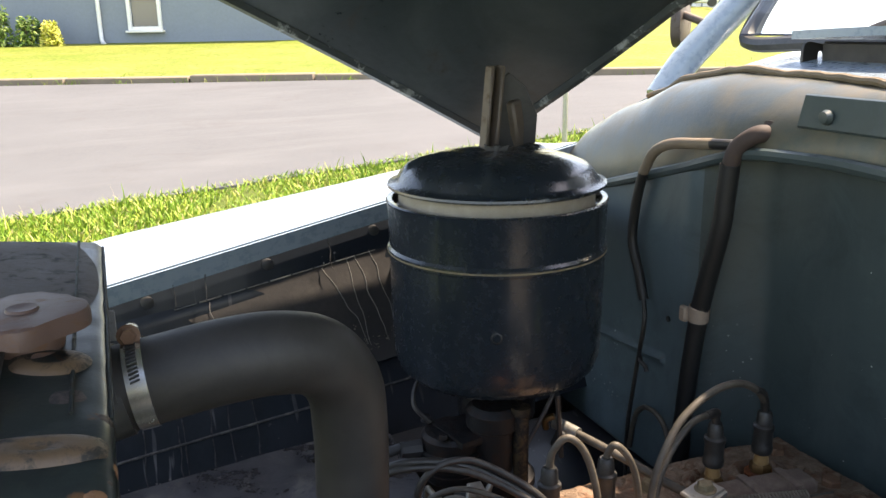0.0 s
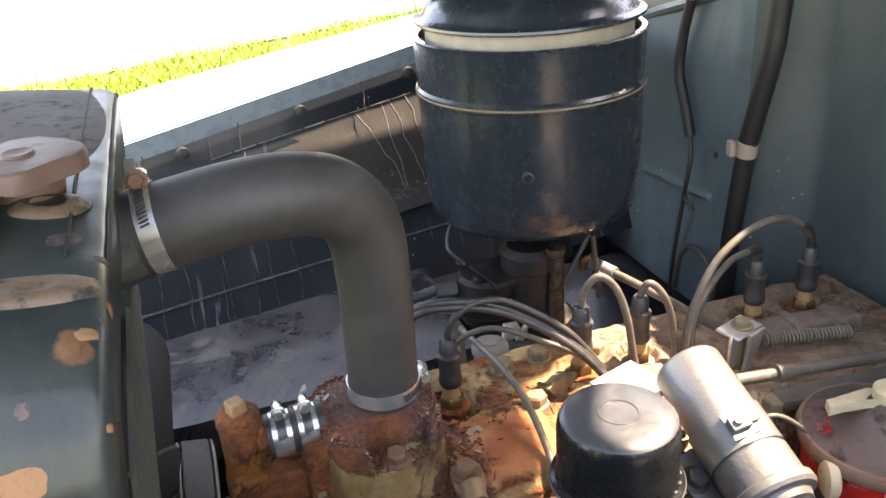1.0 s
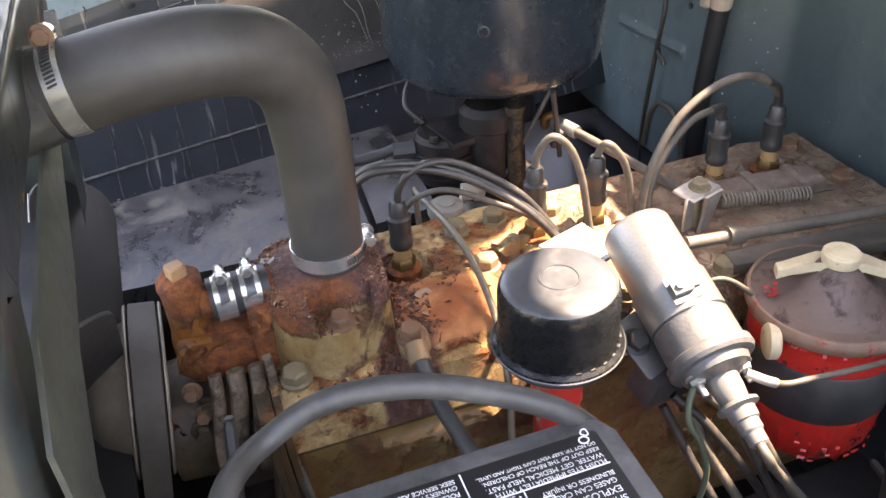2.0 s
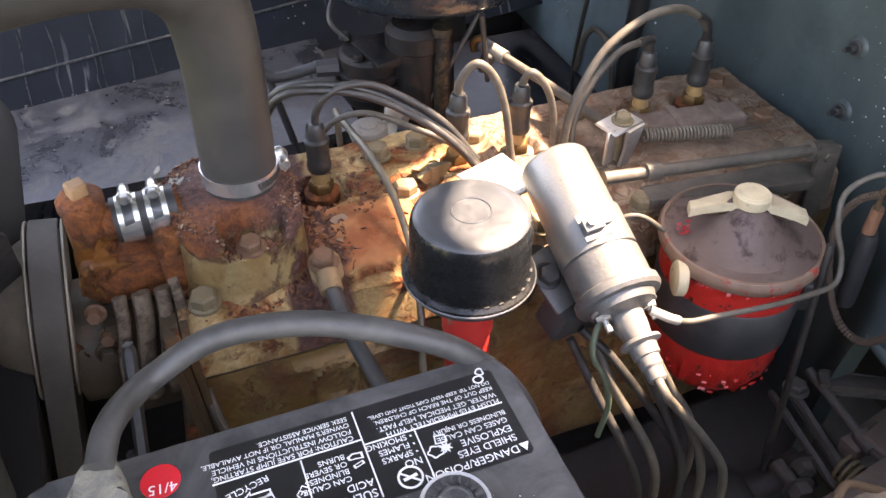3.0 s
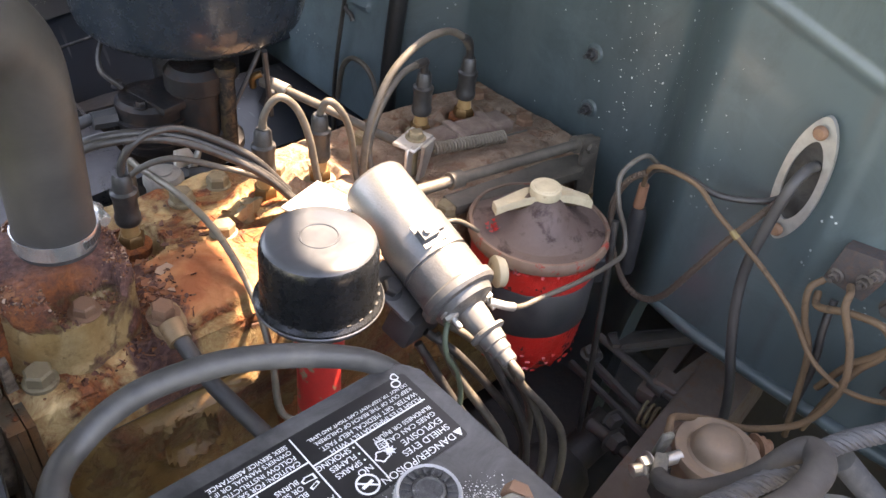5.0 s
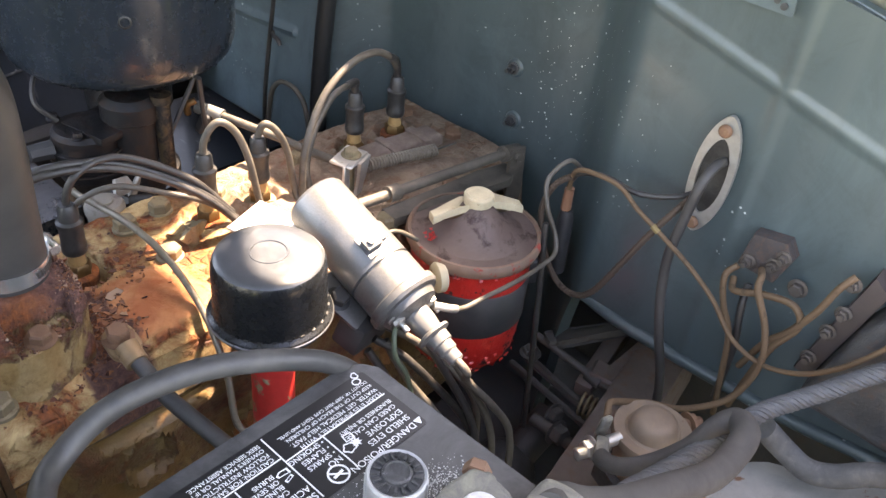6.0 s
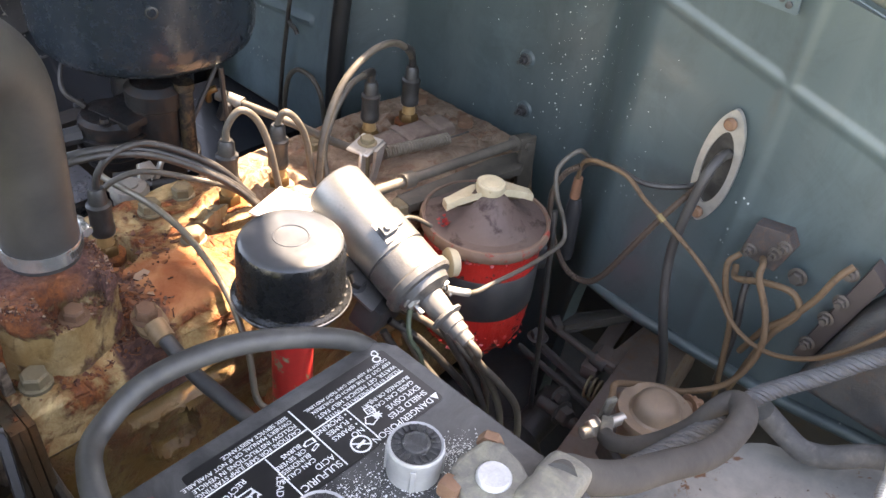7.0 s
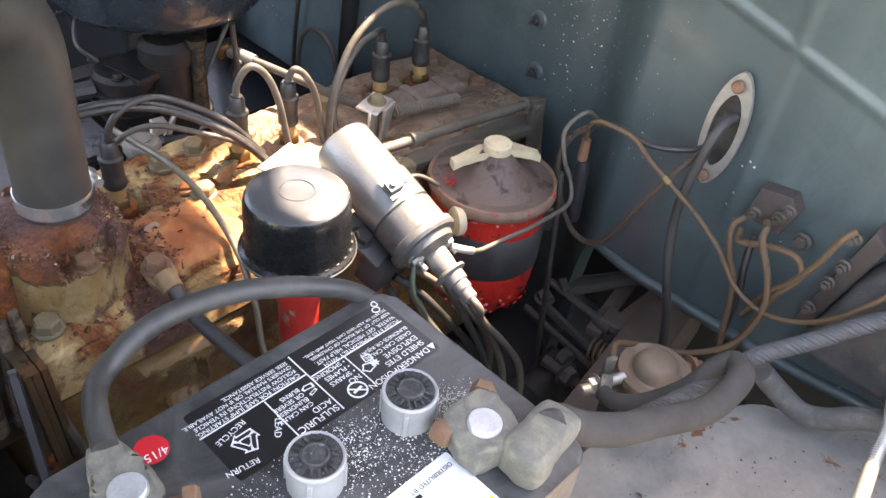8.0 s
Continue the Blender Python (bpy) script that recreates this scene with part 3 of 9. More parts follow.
def blades(bm, count, d0, d1, s0, s1, tall, seed, bend=0.4):
    rnd = random.Random(seed)
    for _ in range(count):
        s = rnd.uniform(s0, s1)
        d = rnd.uniform(d0, d1 if d1 > 10 else road_near(s) + 0.1)
        if d1 < 10 and d < road_near(s) - 2.3:
            continue
        if noise.noise(Vector((d * 1.7, s * 1.7, 3))) < -0.25 and rnd.random() < 0.7:
            continue
        d += 0.10 * noise.noise(Vector((s * 2.3, 0, 5)))
        p = land(d, s, -0.04)
        h = tall * rnd.uniform(0.4, 1.15) * (1 + 0.7 * max(0, noise.noise(Vector((d * 3, s * 3, 9)))))
        a = rnd.uniform(0, 6.28)
        w = Vector((math.cos(a), math.sin(a), 0)) * rnd.uniform(0.004, 0.008)
        lean = Vector((rnd.uniform(-1, 1), rnd.uniform(-1, 1), 0)) * h * bend
        a0, a1 = bm.verts.new(p - w), bm.verts.new(p + w)
        b0, b1 = bm.verts.new(p - w * 0.7 + lean * 0.35 + Vector((0, 0, h * 0.6))), bm.verts.new(p + w * 0.7 + lean * 0.35 + Vector((0, 0, h * 0.6)))
        c = bm.verts.new(p + lean + Vector((0, 0, h)))
        bm.faces.new((a0, a1, b1, b0))
        bm.faces.new((b0, b1, c))


BLADE = blade_material()
bm = B()
blades(bm, 70000, 3.1, 9.0, -3.9, 2.6, 0.058, 4, 0.8)
blades(bm, 500, 3.6, 9.0, -3.8, 2.0, 0.15, 5, 0.4)
me = bpy.data.meshes.new("grass")
bm.to_mesh(me)
bm.free()
me.materials.append(BLADE)
tagged(new("grass", me), "long sunlit green grass with dry stems on the verge", "grass", kind="stuff")
bm = B()
blades(bm, 9000, ROAD_FAR + 0.24, ROAD_FAR + 1.6, -9, 9, 0.10, 8)
blades(bm, 7000, ROAD_FAR - 0.02, ROAD_FAR + 0.5, -9, 9, 0.12, 18, 0.9)
me = bpy.data.meshes.new("lawn_edge")
bm.to_mesh(me)
bm.free()
me.materials.append(BLADE)
tagged(new("lawn_edge", me), "grass tufts hanging over the kerb", "grass", kind="stuff")

# the house across the street
HOUSE_D = 24.0
M_HOUSE = Matrix((ASIDE, AWAY, Vector((0, 0, 1)))).transposed().to_4x4()
WALL_BLUE = worn("house_wall_paint", (0.20, 0.235, 0.28), rough=0.8, big=0.8, fine=14, shade=0.9, bump=0.002)
TRIM_WHITE = worn("white_trim", (0.75, 0.75, 0.73), rough=0.5, big=4, fine=60, shade=0.9)
PANE = Nodes("window_pane").done((0.10, 0.12, 0.13), 0.06, 0.0, spec=0.8)
ROOF = worn("roof_shingle", (0.09, 0.085, 0.08), rough=0.9, big=2, fine=30, bump=0.01)
house = thing("house", land(HOUSE_D, -7.75), "grey-blue house with a white-framed basement window", "house")
base = land(HOUSE_D, -7.75)


def house_box(bm, s, d, z, size, bevel=0.0):
    return box(bm, base + ASIDE * s + AWAY * d + Vector((0, 0, z)), size, M_HOUSE, bevel, 1)


WIN_S, WIN_Z = -0.38, 0.86
left, right = -9.0, 4.6
bm = B()
ring_prism(bm, [(left, -0.3), (right, -0.3), (right, 3.3), (left, 3.3)], [(WIN_S - 0.45, WIN_Z - 0.45), (WIN_S + 0.45, WIN_Z - 0.45), (WIN_S + 0.45, WIN_Z + 0.45), (WIN_S - 0.45, WIN_Z + 0.45)], ASIDE, (0, 0, 1), base + AWAY * 0.22, 0.24)
part("wall", bm, WALL_BLUE, house)
bm = B()
house_box(bm, left + 0.12, 4.1, 1.5, (0.24, 7.7, 3.6))
part("wall", bm, WALL_BLUE, house)
bm = B()
house_box(bm, right - 0.12, 4.1, 1.5, (0.24, 7.7, 3.6))
part("wall", bm, WALL_BLUE, house)
bm = B()
house_box(bm, (left + right) / 2, 8.0, 1.5, (right - left, 0.25, 3.6))
part("wall", bm, WALL_BLUE, house)
bm = B()
for side in (0, 1):
    bm = B()
    c = base + ASIDE * (left + right) / 2 + AWAY * (2.0 if side == 0 else 6.1) + Vector((0, 0, 4.3))
    box(bm, c, (right - left + 0.8, 5.0, 0.14), M_HOUSE @ pose(0, 0, 0, 27 if side == 0 else -27))
    part("roof", bm, ROOF, house)
bm = B()
for ds, dz, w, h in ((-0.42, 0, 0.1, 0.94), (0.42, 0, 0.1, 0.94)):
    house_box(bm, WIN_S + ds, -0.05, WIN_Z + dz, (w, 0.1, h), 0.008)
for dz in (-0.42, 0.42):
    house_box(bm, WIN_S, -0.05, WIN_Z + dz, (0.74, 0.1, 0.1), 0.008)
win = part("window", bm, TRIM_WHITE, house, "white wooden window frame")
bm = B()
house_box(bm, WIN_S, 0.0, WIN_Z, (0.74, 0.012, 0.74))
part("pane", bm, PANE, win)
bm = B()
house_box(bm, WIN_S, -0.09, WIN_Z - 0.5, (1.05, 0.2, 0.06), 0.01)
part("sill", bm, TRIM_WHITE, win)
bm = B()
tube(bm, [base + ASIDE * -1.62 + AWAY * -0.09 + Vector((0, 0, z)) for z in (3.2, 2.0, 0.9, 0.3)] + [base + ASIDE * -1.55 + AWAY * -0.22 + Vector((0, 0, 0.1)), base + ASIDE * -1.42 + AWAY * -0.4 + Vector((0, 0, 0.03))], 0.055, 10, 4)
part("downpipe", bm, TRIM_WHITE, house, "white rainwater downpipe")


def shrub(at, w, h, cols, seed, label):
    rnd = random.Random(seed)
    bm = B()
    for _ in range(700):
        a, q, z = rnd.uniform(0, 6.28), math.sqrt(rnd.random()), rnd.random()
        p = Vector(at) + Vector((math.cos(a) * w * q * (1 - 0.45 * z), math.sin(a) * w * q * (1 - 0.45 * z), h * z * rnd.uniform(0.8, 1.1)))
        u = Vector((rnd.gauss(0, 1), rnd.gauss(0, 1), rnd.gauss(0, 1))).normalized() * 0.07
        v = u.orthogonal().normalized() * 0.025
        bm.faces.new([bm.verts.new(x) for x in (p - u, p + v, p + u, p - v)])
    k = Nodes("shrub_leaf")
    n = k.t.nodes.new("ShaderNodeNewGeometry").outputs["Random Per Island"]
    m = k.done(k.ramp(n, *cols), 0.6, spec=0.3)
    ob = thing("shrub", at, label, "shrub", "shrubs by the house")
    part("foliage", bm, m, ob)
    bm = B()
    for i in range(6):
        a = i * 1.05
        rod(bm, at, Vector(at) + Vector((math.cos(a) * w * 0.5, math.sin(a) * w * 0.5, h * 0.8)), 0.02, 0.006, 6)
    part("stem", bm, FRAME_BROWN, ob)


GREENS = ((0.0, (0.03, 0.08, 0.012)), (0.6, (0.09, 0.17, 0.03)), (1.0, (0.2, 0.26, 0.05)))
shrub(land(23.2, -11.0, 0.05), 0.5, 0.75, GREENS, 21, "low green shrub beside the house wall")
shrub(land(23.0, -10.35, 0.05), 0.33, 0.62, ((0.0, (0.25, 0.3, 0.03)), (0.5, (0.5, 0.5, 0.08)), (1.0, (0.62, 0.55, 0.16))), 22, "small yellow flowering shrub beside the house wall")
shrub(land(23.1, -11.75, 0.05), 0.4, 1.0, GREENS, 23, "upright green shrub beside the house wall")

# marker post on the verge
bm = B()
post_at = land(6.9, 1.02, -0.05)
rod(bm, post_at, post_at + Vector((0, 0, 0.85)), 0.022, seg=10)
lathe(bm, [(0.024, 0), (0.02, 0.012), (0, 0.016)], post_at + Vector((0, 0, 0.85)), seg=10)
whole("marker_post", bm, ZINC, post_at, "thin grey metal post at the verge", "post")

# far neighbours seen past the windscreen
far_house = thing("garage", land(62, 19.5), "small white building far across the lawns", "building")
fb = land(62, 19.5)
bm = B()
box(bm, fb + Vector((0, 0, 1.4)), (3.2, 3.0, 2.8), M_HOUSE)
part("wall", bm, TRIM_WHITE, far_house)
bm = B()
box(bm, fb + Vector((0, 0, 2.95)), (3.6, 3.4, 0.25), M_HOUSE, 0.03, 1)
part("roof", bm, ROOF, far_house)
bm = B()
for k in range(5):
    box(bm, fb + ASIDE * (-1.2 + 0.6 * k) + AWAY * -1.53 + Vector((0, 0, 1.2)), (0.09, 0.05, 2.2), M_HOUSE)
part("door", bm, WALL_BLUE, far_house, "slatted door front")
far_car = thing("parked_car", land(58, 17.2), "small white car parked far off on the grass", "car")
cb = land(58, 17.2, 0.05)
bm = B()
box(bm, cb + Vector((0, 0, 0.55)), (2.6, 1.5, 0.55), M_HOUSE, 0.15, 2)
box(bm, cb + Vector((0, 0, 1.0)), (1.5, 1.3, 0.5), M_HOUSE, 0.18, 2)
part("body", bm, TRIM_WHITE, far_car)
for k in (-0.8, 0.8):
    bm = B()
    lathe(bm, [(0.3, 0), (0.3, 0.2), (0.18, 0.22)], cb + ASIDE * k + AWAY * -0.78 + Vector((0, 0, 0.3)), AWAY, 16)
    part("wheel", bm, BOOT, far_car)
bm = B()
box(bm, cb + AWAY * -0.64 + Vector((0, 0, 1.05)), (1.1, 0.05, 0.28), M_HOUSE)
part("window", bm, PANE, far_car)

# ---- the truck's body round the engine bay ----
# firewall: recessed in the middle, ribbed on the driver's side
def firewall_x(y, z):
    x = along([(0.35, 0.655), (0.45, 0.735), (0.745, 0.735), (0.835, 0.668)], y)
    x -= 0.012 * along([(0.0, 0.0), (0.2, 1.0)], 0.95 - z) if z < 0.95 else 0

    def rib(d, half, high):
        return high * (0.5 + 0.5 * math.cos(math.pi * d / half)) if d < half else 0.0

    # rounded ribs that cross on the side panel
    if y < 0.39:
        across = rib(abs((z - 1.078) - (y - 0.2205) * 0.26), 0.0105, 0.0024)
        down = rib(abs(y - 0.2205 - (1.08 - z) * 0.01), 0.0100, 0.0026)
        x -= max(across, down) * along([(0.0, 1.0), (0.03, 0.0)], y - 0.355)
    if 0.86 < y < 1.02:
        x -= rib(abs((z - 0.905) + (y - 0.93) * 0.05), 0.009, 0.006)
    return x


FW_Y0, FW_Y1 = -0.30, 1.14


def firewall_foot(y):
    return along([(0.355, 0.780 + 0.02 * max(0, 0.1 - y)), (0.42, 0.42)], y) if y < 0.6 else along([(0.80, 0.42), (0.835, 0.752)], y)


def lip_z(y):
    return straight([(-0.3, 1.03), (0.0, 1.115), (0.15, 1.148), (0.21, 1.159), (0.44, 1.200), (0.60, 1.213), (0.74, 1.203), (1.03, 1.12), (1.2, 1.06)], y)


def firewall_point(u, v):
    y = FW_Y0 + (FW_Y1 - FW_Y0) * u
    z = firewall_foot(y) + (lip_z(y) + 0.004 - firewall_foot(y)) * v
    return (firewall_x(y, z), y, z)


# Far section takes a paler copy of the firewall paint, light put into colour.
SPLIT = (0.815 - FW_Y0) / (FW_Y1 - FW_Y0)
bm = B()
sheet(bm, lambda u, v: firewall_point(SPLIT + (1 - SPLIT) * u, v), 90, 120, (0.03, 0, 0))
whole("firewall_side_panel", bm, speckled("lit_firewall_paint", (0.082, 0.124, 0.140), (0.6, 0.63, 0.62), 0.42, coat=0.1, streak=0.1), (0.68, 0.97, 0.95), "side panel of the firewall in a paler blue that stands in for light, with a pressed rib", "firewall", kind="structure")
bm = B()
sheet(bm, lambda u, v: firewall_point(SPLIT * u, v), 330, 190, (0.03, 0, 0))
whole("firewall", bm, FIREWALL_BLUE, (0.7, 0.4, 0.6), "blue-grey painted steel firewall with pressed ribs", "firewall", kind="structure")
# Added dark sheet, standing for the shaded void below the firewall.
bm = B()
box(bm, (0.84, 0.05, 0.62), (0.03, 0.95, 0.46))
whole("dark_backing", bm, GREASE, (0.84, 0.05, 0.6), "dark sheet added behind the firewall foot to stand for shade", "panel", kind="structure")


# Second added sheet closes the gap under the far panel, dark as its shade.
bm = B()
box(bm, (0.735, 1.16, 0.60), (0.02, 0.74, 0.44))
whole("dark_backing", bm, GREASE, (0.735, 1.0, 0.6), "dark sheet added behind the far firewall panel to stand for shade", "panel", kind="structure")


# cowl: lip, apron and top
def cowl_z(y):
    return straight([(-0.3, 1.05), (-0.02, 1.165), (0.02, 1.20), (0.09, 1.229), (0.15, 1.246), (0.21, 1.27), (0.33, 1.286), (0.57, 1.283), (0.85, 1.287), (0.97, 1.27), (1.03, 1.246), (1.09, 1.229), (1.157, 1.20), (1.2, 1.16)], y)


# Olive base stands in for the lawn's reflection; tan dust lies over it.
COWL_PAINT = worn("dusty_lawn_tint_paint", (0.058, 0.070, 0.060), rough=0.34, big=7, fine=130, shade=0.8, coat=0.15, dust=(0.155, 0.125, 0.078), dust_amount=0.85)


def cowl_roll(u, v):
    """The cowl panel leans back from the seam and rolls over into the cowl's top edge."""
    y = -0.3 + 1.5 * u
    a = v * math.pi / 2
    low, top = lip_z(y), cowl_z(y)
    deep = along([(0.55, 0.052), (0.75, 0.085), (1.05, 0.100)], y)
    return (0.672 + deep * (1 - math.cos(a)) ** 0.9, y, low + (top - low) * math.sin(a) ** 0.92)


bm = B()
sheet(bm, cowl_roll, 110, 22, (0.02, 0, -0.004))
whole("cowl_panel", bm, COWL_PAINT, (0.7, 0.4, 1.2), "blue-grey cowl panel rolling over above the firewall, painted olive for the lawn's reflection, tan with dust", "cowl", kind="structure")
bm = B()
tube(bm, [(0.664 + 0.006 * (i % 2), y, lip_z(y)) for i, y in enumerate((-0.3, 0.0, 0.15, 0.21, 0.3, 0.44, 0.56, 0.65, 0.74, 0.85, 0.95, 1.03, 1.13))], 0.007, 8, 6)
whole("lip_seam", bm, FIREWALL_BLUE, (0.67, 0.5, 1.2), "folded seam along the top of the firewall", "seam", kind="structure")
bm = B()
sheet(bm, lambda u, v: (0.722 + along([(0.55, 0.0), (0.75, 0.034), (1.05, 0.050)], -0.5 + 1.72 * u) + 0.32 * v, -0.5 + 1.72 * u, cowl_z(-0.5 + 1.72 * u) + 0.004 + 0.05 * v - 0.02 * v * v + max(0, u - 0.85) * 0.5 * v), 60, 10, (0, 0, -0.012))
whole("cowl_top", bm, BODY_BLUE, (0.9, 0.4, 1.28), "pale blue painted cowl in front of the windscreen", "cowl", kind="structure")
bm = B()
tube(bm, [(0.716 + along([(0.55, 0.0), (0.75, 0.034), (1.05, 0.050)], y), y, cowl_z(y) + 0.004 + 0.003 * noise.noise(Vector((y * 30, 0, 0)))) for y in [-0.3 + 0.04 * i for i in range(35)]], 0.0045, 8, 6, wobble=0.002)
whole("weatherstrip", bm, FELT, (0.716, 0.4, 1.28), "frayed tan felt strip along the cowl edge", "weatherstrip", kind="structure")

# cab front: pillar, windscreen and roof, seen past the cowl
cab = thing("cab", (1.2, 0.3, 1.3), "pale blue truck cab with a windscreen", "cab")
bm = B()
tube(bm, [(0.90, 1.215, 1.22), (0.95, 1.21, 1.285), (1.03, 1.19, 1.37), (1.12, 1.165, 1.47), (1.25, 1.12, 1.66), (1.35, 1.05, 1.84)], 0.032, 12, 8, 0.8)
part("pillar", bm, BODY_BLUE, cab, "windscreen pillar")
bm = B()
tube(bm, [(1.0, -0.5, 1.31), (1.08, -0.49, 1.45), (1.22, -0.46, 1.72), (1.33, -0.4, 1.86)], 0.032, 12, 8, 0.8)
part("pillar", bm, BODY_BLUE, cab)
bm = B()
sheet(bm, lambda u, v: (1.32 + 1.1 * v, -0.52 + 1.54 * u, 1.87 + 0.05 * math.sin(u * math.pi)), 12, 4, (0, 0, 0.03))
part("roof", bm, BODY_BLUE, cab)
bm = B()
tube(bm, [(0.975, 0.6, 1.322), (0.985, 0.95, 1.316), (0.995, 1.10, 1.312), (1.02, 1.14, 1.335), (1.07, 1.135, 1.40), (1.15, 1.11, 1.5), (1.26, 1.07, 1.7)], 0.012, 8, 8)
tube(bm, [(0.975, 0.6, 1.322), (0.975, 0.4, 1.325), (0.985, -0.4, 1.325)], 0.012, 8, 6)
part("window_seal", bm, BOOT, cab, "black rubber windscreen seal")
glass = Nodes("windscreen_glass")
glass.b.inputs["Transmission Weight"].default_value = 1.0
glass.b.inputs["IOR"].default_value = 1.45
GLASS = glass.done((0.9, 0.93, 0.92), 0.02)
bm = B()
sheet(bm, lambda u, v: (0.99 + 0.27 * v + 0.01 * math.sin(u * math.pi), 1.13 - 1.53 * u - 0.05 * v * (1 - 2 * u), 1.325 + 0.42 * v), 10, 6, (0.005, 0, 0.003))
pane = part("windscreen", bm, GLASS, cab, "clear windscreen glass")
pane.visible_shadow = False
bm = B()
tube(bm, [(0.955, 0.84, 1.335), (0.965, 0.78, 1.355), (0.968, 0.66, 1.375), (0.97, 0.52, 1.385)], 0.006, 8, 6)
box(bm, (0.965, 0.68, 1.362), (0.012, 0.25, 0.012), pose(0, 0, 0, -8), 0.003, 1)
part("wiper", bm, HINGE, cab, "metal wiper arm with blade")
mirror = thing("door_mirror", (1.0, 1.31, 1.34), "grey wing mirror on a thin arm", "mirror")
bm = B()
rod(bm, (1.03, 1.20, 1.33), (0.985, 1.33, 1.375), 0.007, seg=10)
part("arm", bm, HINGE, mirror)
bm = B()
prism(bm, rounded(0.075, 0.085, 0.036), (0.80, 0.6, 0), (0, 0, 1), (1.0, 1.31, 1.345), 0.018, 0.004)
part("head", bm, HINGE, mirror)
# cab behind the cowl, so that nothing shows through
bm = B()
box(bm, (1.78, 0.35, 0.80), (1.5, 1.7, 0.9), None, 0.05, 2)
part("body", bm, BODY_BLUE, cab)

# cowl ventilator, lifted
vent = thing("cowl_vent", (0.86, 0.55, 1.3), "raised cowl ventilator lid with slotted side arm", "vent")
bm = B()
sheet(bm, lambda u, v: (0.80 + 0.20 * v, 0.42 + 0.40 * u, 1.326 - 0.005 * v + 0.006 * math.sin(u * math.pi)), 14, 6, (0, 0, 0.010))
part("lid", bm, BODY_BLUE, vent)
bm = B()
ring_prism(bm, rounded(0.17, 0.05, 0.012, cx=0.085), rounded(0.012, 0.034, 0.0055, cx=0.03), (1, 0, -0.2), (0, 0, 1), (0.812, 0.815, 1.300), 0.004)
part("side_plate", bm, BLACK_METAL, vent)
bm = B()
box(bm, (0.835, 0.61, 1.298), (0.012, 0.38, 0.05), None, 0.003, 1)
part("rear_wall", bm, BLACK_METAL, vent)

# wire loom clip plate below the cowl
bm = B()
box(bm, (0.6815, 0.475, 1.257), (0.006, 0.400, 0.036), pose(0, 0, 0, 0, 14, 0), 0.002, 1)
lathe(bm, [(0.007, 0), (0.008, 0.003), (0.006, 0.008), (0, 0.009)], (0.677, 0.635, 1.254), (-1, 0, 0), 14)
whole("cover_plate", bm, FIREWALL_BLUE, (0.69, 0.475, 1.25), "long painted flange plate below the cowl with a plug", "plate")


# far fender: inner wall, ledge, bright outer top
def fender_y(x):
    return 1.085 + 0.16 * (x - 0.028)


def fender_top(x):
    return 1.040 + 0.155 * (x + 0.026)


FX0, FX1 = -0.6, 0.72
bm = B()
sheet(bm, lambda u, v: (FX0 + (FX1 - FX0) * u,
                        fender_y(FX0 + (FX1 - FX0) * u) - 0.15 * (1 - v) ** 1.5 - 0.006 * (1 if v > 0.72 else 0),
                        0.80 + (fender_top(FX0 + (FX1 - FX0) * u) - 0.80) * v), 60, 24, (0, 0.02, 0))
whole("inner_fender", bm, INNER_FENDER, (0, 1.0, 0.8), "black inner fender wall with pale drips and dust", "fender", kind="structure")
bm = B()
sheet(bm, lambda u, v: (FX0 + (FX1 - FX0) * u, fender_y(FX0 + (FX1 - FX0) * u) - 0.02 + 0.012 * v, fender_top(FX0 + (FX1 - FX0) * u) - 0.055 + 0.055 * v), 40, 4, (0, 0.012, 0))
whole("fender_flange", bm, INNER_FENDER, (0, 1.05, 1.0), "dark bolted flange along the fender edge", "flange", kind="structure")
for x in (-0.075, 0.028, 0.186, 0.345):
    bm = B()
    lathe(bm, [(0.009, -0.01), (0.009, 0.001), (0.006, 0.003), (0, 0.0035)], (x, fender_y(x) - 0.014, fender_top(x) - 0.032), (0, -1, 0), 14)
    whole("fender_bolt", bm, BLACK_METAL, (x, fender_y(x), fender_top(x) - 0.032), "dark round-headed fender bolt", "bolt", "fender bolts")
bm = B()
def fender_skin(u, v):
    x = FX0 + (FX1 - FX0) * u
    drop = 0.9 * max(0, v - 0.42) ** 2
    return (x, fender_y(x) - 0.012 + 0.42 * v, fender_top(x) + 0.006 + (0.016 - 0.05 * max(0, x)) * math.sin(min(1, v * 2.2) * math.pi / 2) - drop - 0.10 * max(0, -x - 0.1) ** 1.5)
sheet(bm, fender_skin, 60, 30, (0, 0, -0.012))
whole("fender", bm, BODY_BLUE, (0, 1.3, 1.0), "pale blue sunlit front fender", "fender", kind="structure")
bm = B()
sheet(bm, lambda u, v: (FX0 + (FX1 - FX0) * u, fender_y(FX0 + (FX1 - FX0) * u) - 0.0205 - 0.006 * v, fender_top(FX0 + (FX1 - FX0) * u) - 0.020 + 0.0265 * v), 50, 6, (0, 0.004, 0))
whole("fender_edge", bm, BODY_BLUE, (0, 1.05, 1.03), "blue-grey rolled inner edge of the fender", "fender edge", kind="structure")
bm = B()
sheet(bm, lambda u, v: (FX0 + 0.91 * u, 0.775 + 0.2 * v + 0.10 * max(0, FX0 + 0.91 * u - 0.12), 0.815 + 0.012 * v + 0.0015 * noise.noise(Vector((u * 24, v * 9, 0)))), 80, 10, (0, 0, -0.05))
whole("fender_ledge", bm, LEDGE_PAINT, (0, 0.85, 0.8), "dusty black ledge at the foot of the inner fender", "ledge", kind="structure")
bm = B()
